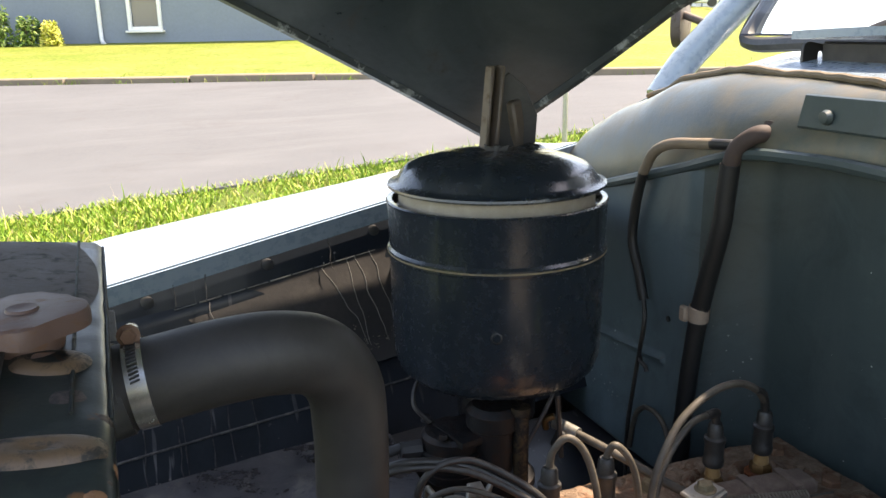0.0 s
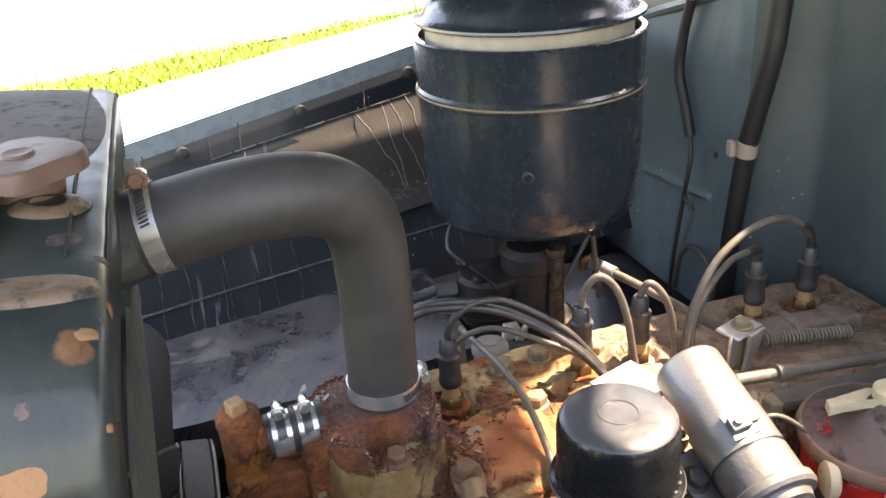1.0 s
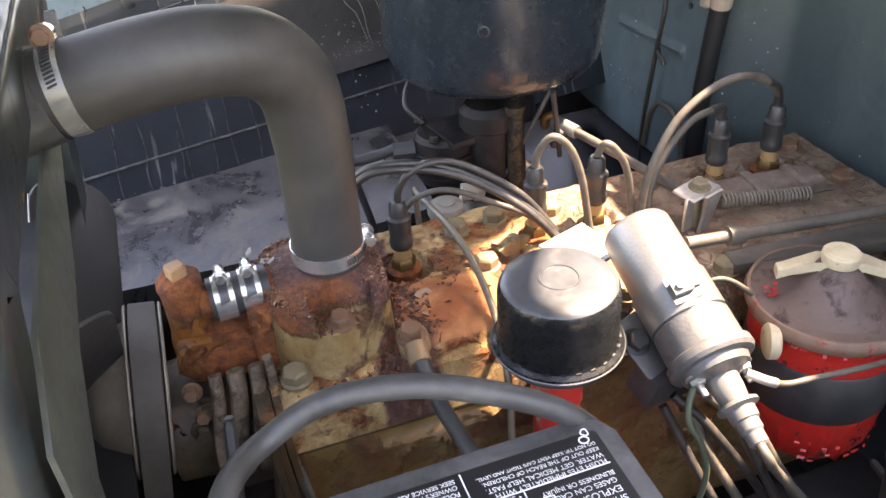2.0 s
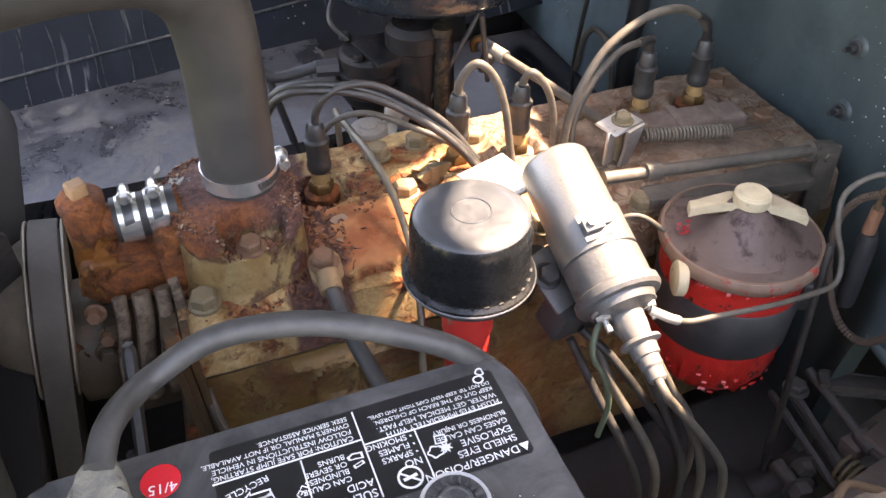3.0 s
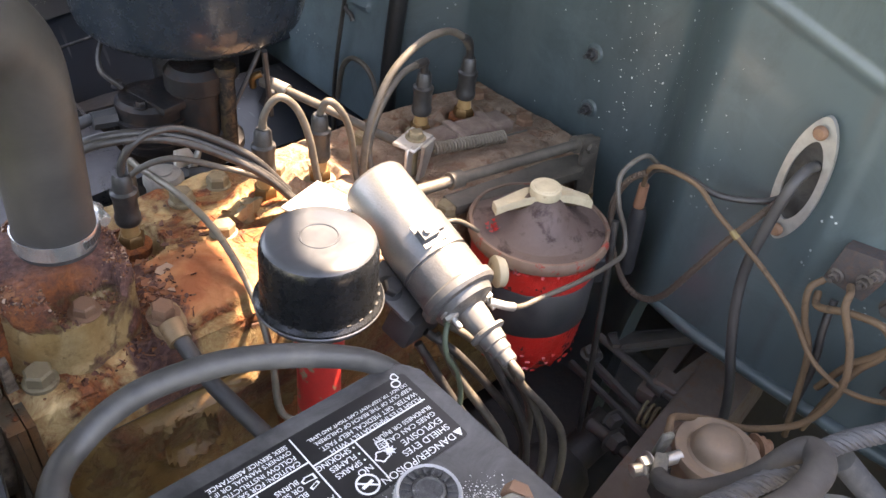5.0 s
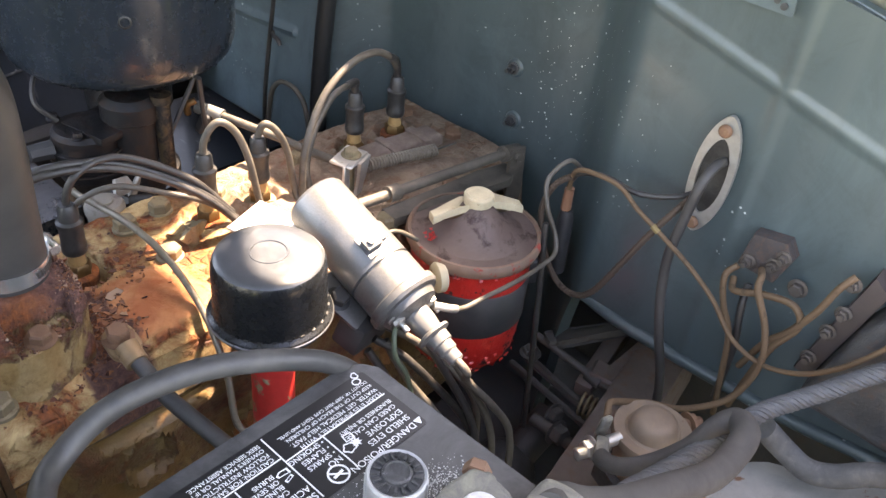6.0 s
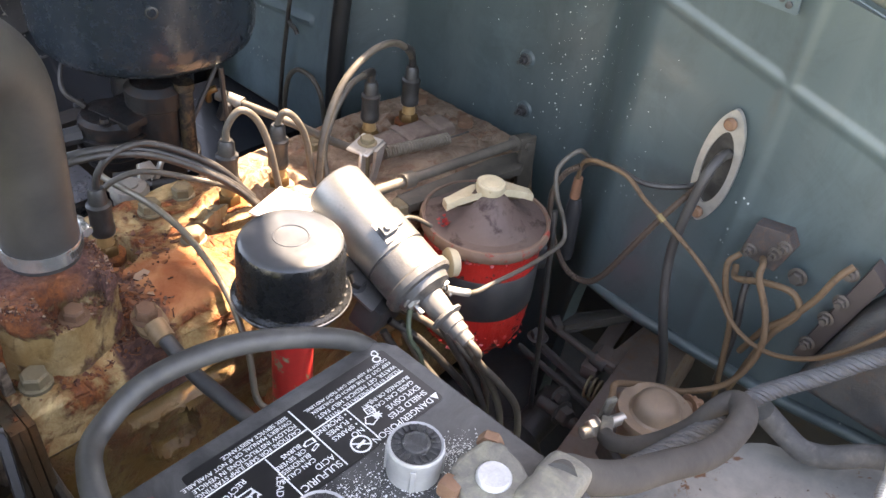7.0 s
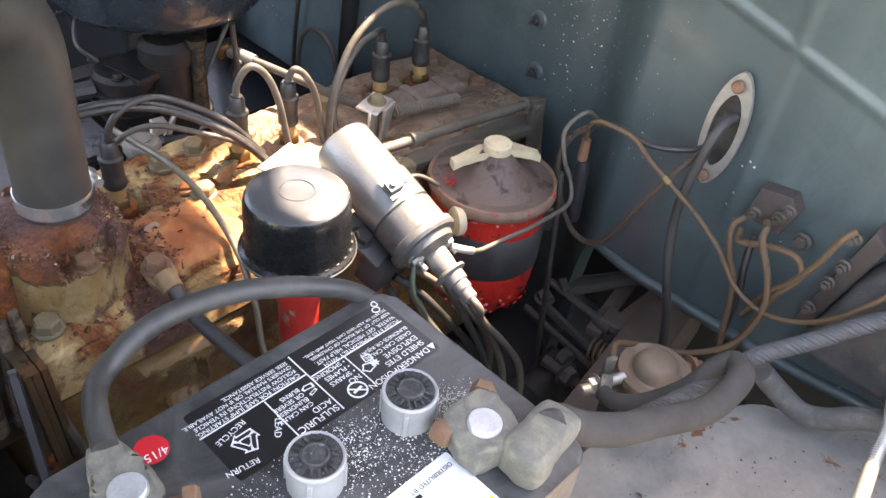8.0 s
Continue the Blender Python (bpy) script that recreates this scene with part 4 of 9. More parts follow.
for i in range(170):
    x, f = random.uniform(-0.15, 0.30), random.random()
    y = 0.80 + 0.16 * f + 0.10 * max(0, x - 0.12)
    h = random.uniform(0.0006, 0.0018)
    a = random.uniform(0, 6.28)
    q = random.uniform(0.0006, 0.0022)
    z = 0.8165 + 0.012 * f
    ring = [bm.verts.new((x + q * random.uniform(0.5, 1.3) * math.cos(a + k * 1.26), y + q * random.uniform(0.5, 1.3) * math.sin(a + k * 1.26), z + h)) for k in range(5)]
    bm.faces.new(ring)
whole("flakes", bm, worn("paint_flakes", (0.14, 0.135, 0.125), rough=0.9), (0.1, 0.85, 0.82), "pale flakes of dirt and paint on the ledge", "debris", kind="stuff")

# the wall's pressed seam
bm = B()
def wall_point(x, v, out):
    return (x, fender_y(x) - 0.15 * (1 - v) ** 1.5 - out, 0.80 + (fender_top(x) - 0.80) * v)
tube(bm, [wall_point(-0.5 + 0.05 * i, 0.225, 0.0012) for i in range(23)], 0.0017, 6, 4, wobble=0.0006)
whole("wall_seam", bm, worn("dusty_seam", (0.03, 0.032, 0.036), wear=(0.15, 0.15, 0.14), rough=0.6, big=20, lo=0.45, hi=0.6), (0, 1.0, 0.9), "thin dusty pressed seam along the inner fender", "seam", kind="structure")

# Upper wall drawn lighter: light put into its grey, under dust and cracks.
bm = B()
def dusty_lit_panel(u, v):
    w = 0.34 + 0.46 * v
    x0 = 0.17 - 0.11 * v
    return wall_point(x0 + (0.70 - x0) * u, w, 0.004 + 0.003 * math.sin(u * 5) * v + 0.010 * max(0, 1 - v * 7) ** 0.5)
sheet(bm, dusty_lit_panel, 50, 30, (0, 0.003, 0))
panel = whole("dusty_lit_panel", bm, worn("dusty_lit_paint", (0.030, 0.029, 0.029), wear=(0.070, 0.066, 0.061), rough=0.6, big=6, fine=120, lo=0.5, hi=0.72, bump=0.0008, dust=(0.042, 0.0405, 0.040), dust_amount=0.8, spec=0.2), (0.35, 1.05, 0.9), "dusty panel of the inner fender, its grey lifted to stand in for light, with cracked paint", "fender panel", kind="structure")
crack = random.Random(19)
bm = B()
for x0, top, drift, n in ((0.262, 0.79, 0.0055, 10), (0.300, 0.80, 0.0035, 11), (0.312, 0.80, 0.0030, 11), (0.335, 0.81, 0.0020, 9), (0.105, 0.79, 0.002, 3), (0.42, 0.78, 0.001, 8)):
    pts, x = [], x0
    for k in range(n):
        pts.append(wall_point(x, top - 0.042 * k, 0.0066))
        x += drift + crack.uniform(-0.004, 0.004)
    tube(bm, pts, lambda f: 0.0007 * (1 - 0.6 * f), 6, 4)
# chipped upper edge of the panel
for k in range(9):
    x = 0.06 + 0.032 * k
    tube(bm, [wall_point(x, 0.803, 0.0075), wall_point(x + 0.014, 0.803, 0.008), wall_point(x + 0.029, 0.803, 0.0075)], 0.0007 + 0.0005 * (k % 3 == 1), 6, 4)
tagged(part("cracks", bm, worn("pale_crack", (0.17, 0.165, 0.155), rough=0.85, big=60), panel, "pale cracks in the paint"), kind="stuff")
bm = B()
for k in range(150):
    x, v = crack.gauss(0.30, 0.035), 0.36 + abs(crack.gauss(0, 0.07))
    r = 0.0005 + 0.0022 * crack.random() ** 3
    c = Vector(wall_point(x, v, 0.0095))
    ring = [bm.verts.new(c + Vector((r * crack.uniform(0.5, 1.5) * math.cos(a * 1.257), -0.001 * crack.random(), r * crack.uniform(0.3, 0.9) * math.sin(a * 1.257)))) for a in range(5)]
    bm.faces.new(ring)
tagged(part("grit", bm, worn("pale_grit", (0.16, 0.145, 0.12), rough=0.9), panel, "pale grit caught on the panel"), kind="stuff")
# vertical drips that cross the flange
bm = B()
for x, a, b in ((-0.02, 0.985, 0.80), (0.062, 0.985, 0.815), (0.102, 0.985, 0.81), (0.275, 0.985, 0.79), (0.045, 0.30, 0.02), (0.052, 0.42, 0.03), (-0.03, 0.45, 0.06), (0.085, 0.36, 0.05), (0.108, 0.50, 0.10), (0.004, 0.38, 0.03), (0.14, 0.34, 0.06), (-0.07, 0.42, 0.05)):
    out = 0.0185 if a > 0.6 else 0.001
    pts = [wall_point(x + crack.uniform(-0.002, 0.002), a + (b - a) * k / 5, out) for k in range(6)]
    tube(bm, pts, lambda f: 0.0004 + 0.0006 * math.sin(f * 9 + x * 50) ** 2, 6, 4)
whole("paint_drips", bm, worn("grey_drip", (0.032, 0.034, 0.036), wear=(0.011, 0.013, 0.016), rough=0.6, big=30, lo=0.45, hi=0.6), (0, 1.0, 0.9), "thin grey drips down the black inner fender", "paint drips", kind="stuff")

# splash panels that close the bay below
bm = B()
box(bm, (0.3, 0.35, 0.40), (2.0, 1.9, 0.03))
whole("bay_floor", bm, GREASE, (0.1, 0.45, 0.4), "greasy dark panels under the engine", "panel", kind="structure")
bm = B()
box(bm, (-0.10, 0.98, 0.6), (1.0, 0.03, 0.42))
box(bm, (0.56, 1.24, 0.6), (0.40, 0.03, 0.42))
box(bm, (0.40, 1.11, 0.6), (0.02, 0.26, 0.40))
whole("splash_panel", bm, GREASE, (0.06, 0.98, 0.6), "dark splash panel below the fender ledge", "panel", kind="structure")
bm = B()
box(bm, (0.56, 1.03, 0.690), (0.36, 0.22, 0.03))
whole("fender_foot", bm, INNER_FENDER, (0.56, 1.03, 0.8), "dark foot panel between fender and firewall", "panel", kind="structure")
bm = B()
box(bm, (-0.20, 0.5, 0.62), (0.05, 1.2, 0.5))
whole("radiator_support", bm, GREASE, (-0.2, 0.5, 0.6), "dark panel in front of the radiator", "panel", kind="structure")

# near side: fender apron and its tray
def tray_z(x, y):
    return 0.792 + 0.10 * (0.12 - y) * 0.9 + 0.012 * math.sin(x * 9) * 0.3


bm = B()
def apron(u, v):
    y = -0.30 + 0.48 * v
    reach = straight([(-0.3, 0.66), (-0.1, 0.64), (0.003, 0.619), (0.058, 0.585), (0.10, 0.568), (0.114, 0.552), (0.143, 0.486), (0.18, 0.42)], y)
    x = -0.15 + (reach + 0.15) * u
    return (x, y, tray_z(x, y) + 0.0015 * noise.noise(Vector((u * 14, v * 8, 2))))


sheet(bm, apron, 60, 46, (0, 0, -0.02))
whole("near_apron", bm, TRAY_GREY, (0.3, -0.1, 0.78), "grey inner fender apron with rust spots and leaf litter", "apron", kind="structure")
bm = B()
sheet(bm, lambda u, v: (-0.6 + 1.25 * u, -0.31 + 0.01 * v, 0.78 + 0.26 * v), 20, 6, (0, -0.02, 0))
whole("near_inner_fender", bm, INNER_FENDER, (0, -0.31, 0.8), "dark inner fender wall on the driver's side", "fender", kind="structure")
bm = B()
sheet(bm, lambda u, v: (-0.6 + 1.25 * u, -0.30 - 0.4 * v, 1.05 + 0.04 * math.sin(v * 2.2) - 0.1 * v * v), 20, 10, (0, 0, -0.015))
whole("near_fender", bm, BODY_BLUE, (0, -0.5, 1.0), "pale blue front fender on the driver's side", "fender", kind="structure")

# hood, propped open over the bay
HOOD_Y = [(0.05, 1.30), (0.20, 1.365), (0.42, 1.42), (0.66, 1.425), (0.813, 1.373), (0.933, 1.301), (1.10, 1.1905)]


def hood_point(u, v):
    y = 1.10 - 1.05 * u
    z = straight([(a, b) for a, b in HOOD_Y], y)
    # Unseen stretch of the rear edge is bent to shape the sun patch below.
    x = straight([(0.05, 0.800), (0.21, 0.785), (0.29, 0.670), (0.36, 0.580), (0.43, 0.522), (0.49, 0.532), (0.52, 0.566), (0.60, 0.583), (0.64, 0.602), (0.672, 0.668), (0.70, 0.694), (0.75, 0.680), (0.813, 0.627), (0.933, 0.596), (1.10, 0.524)], y)
    f = v * 1.15
    front = straight([(0.05, 0.72), (0.60, 0.64), (0.813, 0.627), (0.933, 0.596), (1.10, 0.524)], y)
    x = front + (x - front) * max(0.0, 1 - 5 * f)
    return (x - 0.946 * f, 0.56 + (y - 0.56) * (1 - (0.269 if y > 0.56 else 0.05) * f), z + 0.517 * f - 0.055 * f * f + 0.03 * math.sin(u * math.pi) * f)


bm = B()
sheet(bm, hood_point, 46, 30, (0.012, 0, 0.022))
hood = thing("hood", (0.5, 0.55, 1.4), "dark underside of the propped-open hood", "hood")
part("skin", bm, HOOD_UNDER, hood)
bm = B()
tube(bm, [Vector(hood_point(0.0, v)) + Vector((0, 0.004, 0.004)) for v in (0, 0.1, 0.2, 0.35, 0.5, 0.75, 1)], 0.010, 8, 6)
HOOD_EDGE = worn("scuffed_hood_edge", (0.045, 0.055, 0.062), wear=(0.33, 0.36, 0.38), rough=0.35, big=9, fine=120, lo=0.56, hi=0.62, coat=0.2)
part("side_flange", bm, HOOD_EDGE, hood)
bm = B()
tube(bm, [Vector(hood_point(u, 0.0)) + Vector((0.004, 0, 0.002)) for u in (0, 0.08, 0.16, 0.22, 0.274, 0.30, 0.334, 0.36, 0.38, 0.408, 0.438, 0.476, 0.552, 0.63, 0.705, 0.81, 1)], 0.009, 8, 6)
part("rear_flange", bm, HOOD_EDGE, hood, "pale worn rear edge of the hood")
bm = B()
for dx in (-0.007, 0.007):
    box(bm, (0.442 + dx, 0.93, 1.232), (0.006, 0.014, 0.14), pose(0, 0, 0, 4, 3, 20), 0.002, 1)
box(bm, (0.442, 0.936, 1.232), (0.018, 0.003, 0.14), pose(0, 0, 0, 4, 3, 20), 0.001, 1)
part("hinge_arm", bm, HINGE, hood, "grey steel hinge arm")
bm = B()
box(bm, (0.488, 0.945, 1.21), (0.018, 0.014, 0.10), pose(0, 0, 0, 4, -16, 20), 0.003, 1)
part("hinge_arm", bm, HINGE, hood, "grey steel hinge arm")
bm = B()
prism(bm, [(-0.028, -0.02), (0.042, -0.03), (0.040, 0.04), (0.022, 0.075), (0.0, 0.092), (-0.016, 0.080), (-0.024, 0.04)], (0.93, -0.37, 0), (0.05, -0.1, 1), (0.470, 0.955, 1.20), 0.006, 0.002)
part("hinge_bracket", bm, BLACK_METAL, hood, "riveted hinge bracket")
# Unseen box behind the air cleaner, added to keep sun off the inner fender.
bm = B()
box(bm, (0.515, 1.05, 1.085), (0.20, 0.17, 0.035), None, 0.005, 1)
part("hinge_shade_box", bm, BLACK_METAL, hood)


# ---- radiator ----
radiator = thing("radiator", (-0.06, 0.57, 0.7), "dark green radiator with chipped paint and rust spots", "radiator")
LEAN_RAD = pose(0, 0, 0, 0, 7.0, 0)


def rad_point(x, y, z):
    """Radiator coordinates: x behind its rear top edge, z below its top."""
    return Vector((-0.017, 0, 1.184)) + (LEAN_RAD @ Vector((x, 0, z))) + Vector((0, y, 0))


# outline of the tank across the car: a flat top that rolls over and down on the battery's side
TANK_LINE = [(0.742, 0.95), (0.742, 1.10), (0.741, 1.150), (0.737, 1.168), (0.728, 1.180), (0.712, 1.1855), (0.69, 1.1865), (0.60, 1.186), (0.50, 1.1815), (0.46, 1.179), (0.40, 1.1745), (0.366, 1.171), (0.345, 1.166), (0.330, 1.159), (0.318, 1.149), (0.308, 1.136), (0.300, 1.115), (0.294, 1.08), (0.290, 1.03), (0.288, 0.95)]
TANK_RUN = [0.0]
for (ya, za), (yb, zb) in zip(TANK_LINE, TANK_LINE[1:]):
    TANK_RUN.append(TANK_RUN[-1] + math.hypot(yb - ya, zb - za))


def tank_line(s):
    """Point and outward normal at the length s along the tank's outline."""
    py, pz = [straight(list(zip(TANK_RUN, [p[c] for p in TANK_LINE])), s) for c in (0, 1)]
    qy, qz = [straight(list(zip(TANK_RUN, [p[c] for p in TANK_LINE])), s - 0.006) for c in (0, 1)]
    ry, rz = [straight(list(zip(TANK_RUN, [p[c] for p in TANK_LINE])), s + 0.006) for c in (0, 1)]
    n = Vector((0, rz - qz, qy - ry)).normalized()
    return Vector((0, py, pz)), (n if n.z > -0.2 else -n)


TANK_BACK = 0.009


def tank_skin(x, s, lift=0.0):
    """Point on the tank, x measured from its rear edge (negative towards the grille), lifted off the skin."""
    p, n = tank_line(s)
    soft, way = 0.0, 0.0
    if x > -0.011:
        a = min(1.0, (x + 0.011) / 0.011) * math.pi / 2
        x, soft = -0.011 + 0.011 * math.sin(a), 0.011 * (1 - math.cos(a))
        way = lift * math.sin(a)
        lift *= math.cos(a)
    q = p + n * (lift - soft)
    return rad_point(TANK_BACK + x + way, q.y, q.z - 1.184)


TANK_Y = lambda y: straight([(-p[0], r) for p, r in zip(TANK_LINE[6:], TANK_RUN[6:])], -y)
bm = B()
stops = [-0.125, -0.09, -0.06, -0.035, -0.02, -0.011] + [-0.011 + 0.011 * k / 6 for k in range(1, 7)]
total = TANK_RUN[-1]
rows = []
for i in range(161):
    run = total * i / 160
    row = [bm.verts.new(tank_skin(x, run, 0.0007 * noise.noise(Vector((x * 40, run * 40, 0))))) for x in stops]
    p, n = tank_line(run)
    for deep in (0.03, 0.06):
        q = p - n * deep
        row.append(bm.verts.new(rad_point(TANK_BACK - 0.001, q.y, q.z - 1.184)))
    rows.append(row)
for a, b in zip(rows, rows[1:]):
    for k in range(len(a) - 1):
        bm.faces.new((a[k], a[k + 1], b[k + 1], b[k]))
part("top_tank", bm, TANK_GREEN, radiator)


def tank_patch(bm, x, s, rx, rs, rough=0.12, lift=0.0006, dome=0.0, turn=0.0, rings=4, n=32, key=0, hole=0.0):
    """A patch with an uneven outline that follows the tank's skin."""
    loops = []
    for j in range(rings + 1):
        f = hole + (1 - hole) * j / rings
        loop = []
        for k in range(n):
            a = 2 * math.pi * k / n
            w = f * (1 + rough * noise.noise(Vector((math.cos(a) * 1.6, math.sin(a) * 1.6, key * 3.7))) * 2)
            dx, ds = rx * w * math.copysign(abs(math.cos(a)) ** 0.8, math.cos(a)), rs * w * math.copysign(abs(math.sin(a)) ** 0.8, math.sin(a))
            loop.append(bm.verts.new(tank_skin(x + dx + turn * ds, s + ds, lift * (0.2 if j == rings else 1.0) + dome * math.sin(math.pi * min(1, f)))))
        loops.append(loop)
    for a, b in zip(loops, loops[1:]):
        for k in range(n):
            bm.faces.new((a[k], a[(k + 1) % n], b[(k + 1) % n], b[k]))
    if hole == 0.0:
        bmesh.ops.remove_doubles(bm, verts=loops[0], dist=1e-5)


bm = B()
tank_patch(bm, -0.058, TANK_Y(0.60), 0.052, 0.115, 0.03, 0.0012, 0.0, 0.0, 12, 64)
part("top_cover", bm, worn("dirty_tank_top", (0.062, 0.050, 0.043), wear=(0.016, 0.017, 0.017), rough=0.6, big=16, fine=140, lo=0.52, hi=0.68, bump=0.0008, dust=(0.105, 0.088, 0.075), dust_amount=0.6, spec=0.25), radiator, "dirt-brown top of the tank")
for inset in (0.0155, 0.0005):
    bm = B()
    tube(bm, [tank_skin(-0.004 - inset, TANK_RUN[2] + (TANK_Y(0.40) - TANK_RUN[2]) * k / 30, 0.0006) for k in range(31)], 0.0011, 8, 3)
    part("pressed_rib", bm, SEAM_GREEN, radiator)
EMBOSSING = worn("rubbed_embossing", (0.125, 0.078, 0.045), wear=(0.030, 0.028, 0.024), rough=0.45, big=20, fine=150, lo=0.47, hi=0.58, bump=0.0006)
BARE_RUST = worn("flat_rust_chip", (0.215, 0.105, 0.048), wear=(0.13, 0.06, 0.03), rough=0.7, big=40, fine=300, bump=0.0006)
DULL_PRIMER = worn("brown_primer", (0.085, 0.060, 0.050), wear=(0.045, 0.036, 0.032), rough=0.55, big=30, fine=200, lo=0.45, hi=0.6)
for x, y, rx, rs, hole, k in ((-0.031, 0.458, 0.020, 0.0155, 0.45, 1), (-0.032, 0.370, 0.027, 0.0125, 0.0, 2)):
    bm = B()
    tank_patch(bm, x, TANK_Y(y), rx, rs, 0.05, 0.0008, 0.0028, 0.0, 6, 40, k, hole)
    part("embossing", bm, EMBOSSING, radiator, "embossed oval rubbed to tan primer")
for x, y, rx, rs, mat, k in ((-0.022, 0.418, 0.0125, 0.011, DULL_PRIMER, 3), (-0.0100, 0.340, 0.0050, 0.0042, BARE_RUST, 4), (-0.0015, 0.362, 0.0040, 0.0052, BARE_RUST, 5), (-0.0045, 0.3085, 0.0022, 0.0030, BARE_RUST, 6), (-0.033, 0.3155, 0.0042, 0.0050, DULL_PRIMER, 7), (-0.036, 0.3015, 0.015, 0.013, BARE_RUST, 8), (-0.006, 0.398, 0.0045, 0.0055, DULL_PRIMER, 9), (-0.0055, 0.349, 0.0016, 0.0018, DULL_PRIMER, 10)):
    bm = B()
    tank_patch(bm, x, TANK_Y(y), rx * 0.68, rs * 0.68, 0.14, 0.0004, 0.0, 0.0, 3, 24, k)
    part("rust_spot", bm, mat, radiator, "bare spot where the green paint is gone")
bm = B()
tube(bm, [tank_skin(x, TANK_Y(y), z) for x, y, z in ((-0.068, 0.487, 0.006), (-0.060, 0.492, 0.006), (-0.0565, 0.475, 0.0055), (-0.056, 0.44, 0.005), (-0.056, 0.39, 0.005), (-0.060, 0.34, 0.005), (-0.070, 0.31, 0.006))], 0.0042, 14, 8)
part("overflow_tube", bm, BLACK_METAL, radiator, "black overflow tube from the filler neck")
bm = B()
prism(bm, [(0.590, 1.080), (0.578, 1.098), (0.540, 1.103), (0.450, 1.096), (0.350, 1.088), (0.300, 1.060), (0.296, 0.940), (0.330, 0.940), (0.345, 0.995), (0.410, 1.028), (0.480, 1.042)], (0, 1, 0), (0, 0, 1), (-0.019, 0, 0), 0.003, 0.0008)
part("side_plate", bm, PLATE_MOTTLED, radiator, "mottled pale green side plate")
bm = B()
box(bm, rad_point(-0.055, 0.518, -0.46), (0.09, 0.44, 0.46), LEAN_RAD, 0.004, 1)
part("core", bm, BLACK_METAL, radiator)
bm = B()
lathe(bm, [(0.020, 0), (0.022, 0.01), (0.021, 0.02)], (-0.053, 0.485, 1.178), seg=24)
prism(bm, [(0.028 * math.cos(a) * (1 + 0.22 * math.cos(2 * a)), 0.034 * math.sin(a) * (1 + 0.1 * math.cos(4 * a))) for a in (2 * math.pi * i / 36 for i in range(36))], (1, 0, 0), (0, 1, 0), (-0.051, 0.483, 1.194), 0.011, 0.004, 2)
lathe(bm, [(0.009, 0), (0.008, 0.002), (0.004, 0.001)], (-0.051, 0.483, 1.2045), seg=16)
part("filler_cap", bm, BROWN_CAP, radiator, "brown lobed filler cap")
bm = B()
rod(bm, (-0.05, 0.536, 1.112), (-0.005, 0.535, 1.122), 0.024, seg=28)
part("outlet", bm, BLACK_METAL, radiator)
bm = B()
box(bm, (-0.012, 0.70, 1.117), (0.010, 0.004, 0.026), None, 0.001, 1)
part("tab", bm, worn("pale_tag", (0.30, 0.30, 0.28), wear=(0.16, 0.15, 0.13), rough=0.6, big=80), radiator, "small pale tag")

# ---- upper hose and clamps ----
HOSE_R = 0.0287
bm = B()
tube(bm, [(-0.034, 0.545, 1.122), (0.010, 0.540, 1.129), (0.055, 0.536, 1.136), (0.092, 0.537, 1.136), (0.124, 0.547, 1.124), (0.145, 0.560, 1.094), (0.151, 0.569, 1.05), (0.151, 0.572, 1.0), (0.150, 0.573, 0.936)], HOSE_R, 40, 14)
upper_hose = thing("radiator_hose", (0.1, 0.55, 0.95), "fat grey-black rubber upper radiator hose", "hose")
part("body", bm, RUBBER, upper_hose)
bm = B()
tube(bm, [(-0.033, 0.545, 1.1222), (-0.020, 0.5435, 1.1243), (-0.006, 0.5418, 1.1266)], HOSE_R + 0.0012, 40, 8)
part("cuff", bm, CABLE, upper_hose, "black moulded cuff at the radiator end")


def hose_clamp(at, way, r, screw_way, name_label, wide=0.0125, wrap=1):
    """A worm-drive clamp: slotted steel band, screw housing and hex screw."""
    c = thing("hose_clamp", at, name_label, "clamp", "worm-drive hose clamps")
    bm = B()
    lathe(bm, [(r, -wide / 2), (r + 0.001, -wide / 2), (r + 0.001, wide / 2), (r, wide / 2)], at, way, 48, False)
    part("band", bm, STEEL, c)
    m = turn_to(way)
    local = m.inverted() @ Vector(screw_way)
    a0 = math.atan2(local.y, local.x)
    for i in range(12):
        a = a0 + wrap * (0.35 + i * 0.085)
        p = Vector(at) + m @ Vector(((r + 0.0012) * math.cos(a), (r + 0.0012) * math.sin(a), 0))
        t = (m @ Vector((-math.sin(a), math.cos(a), 0))).normalized()
        n = (m @ Vector((math.cos(a), math.sin(a), 0))).normalized()
        rot = Matrix((t, Vector(way).normalized(), n)).transposed().to_4x4()
        bm = B()
        box(bm, p, (0.0014, wide * 0.5, 0.0012), rot @ pose(0, 0, 0, 0, 0, 12))
        part("slot", bm, BLACK_METAL, c)
    n = (m @ Vector((math.cos(a0), math.sin(a0), 0))).normalized()
    t = Vector(way).cross(n).normalized()
    k = 0.8 if r < 0.02 else 1.0
    p = Vector(at) + n * (r + 0.0045 * k)
    bm = B()
    lathe(bm, [(0.0042 * k, -0.010), (0.0055 * k, -0.008), (0.0055 * k, 0.006), (0.0048 * k, 0.007)], p, t, 16)
    box(bm, p - n * 0.003 * k, (0.014 * k, 0.011 * k, 0.004 * k), Matrix((t, Vector(way).normalized(), n)).transposed().to_4x4(), 0.0015, 1)
    part("housing", bm, STEEL, c)
    bm = B()
    hex_bolt(bm, p + t * 0.006, t, 0.0055 * k, 0.005, True)
    part("screw", bm, RUST_BOLT if "rusty" in name_label else STEEL, c)
    return c


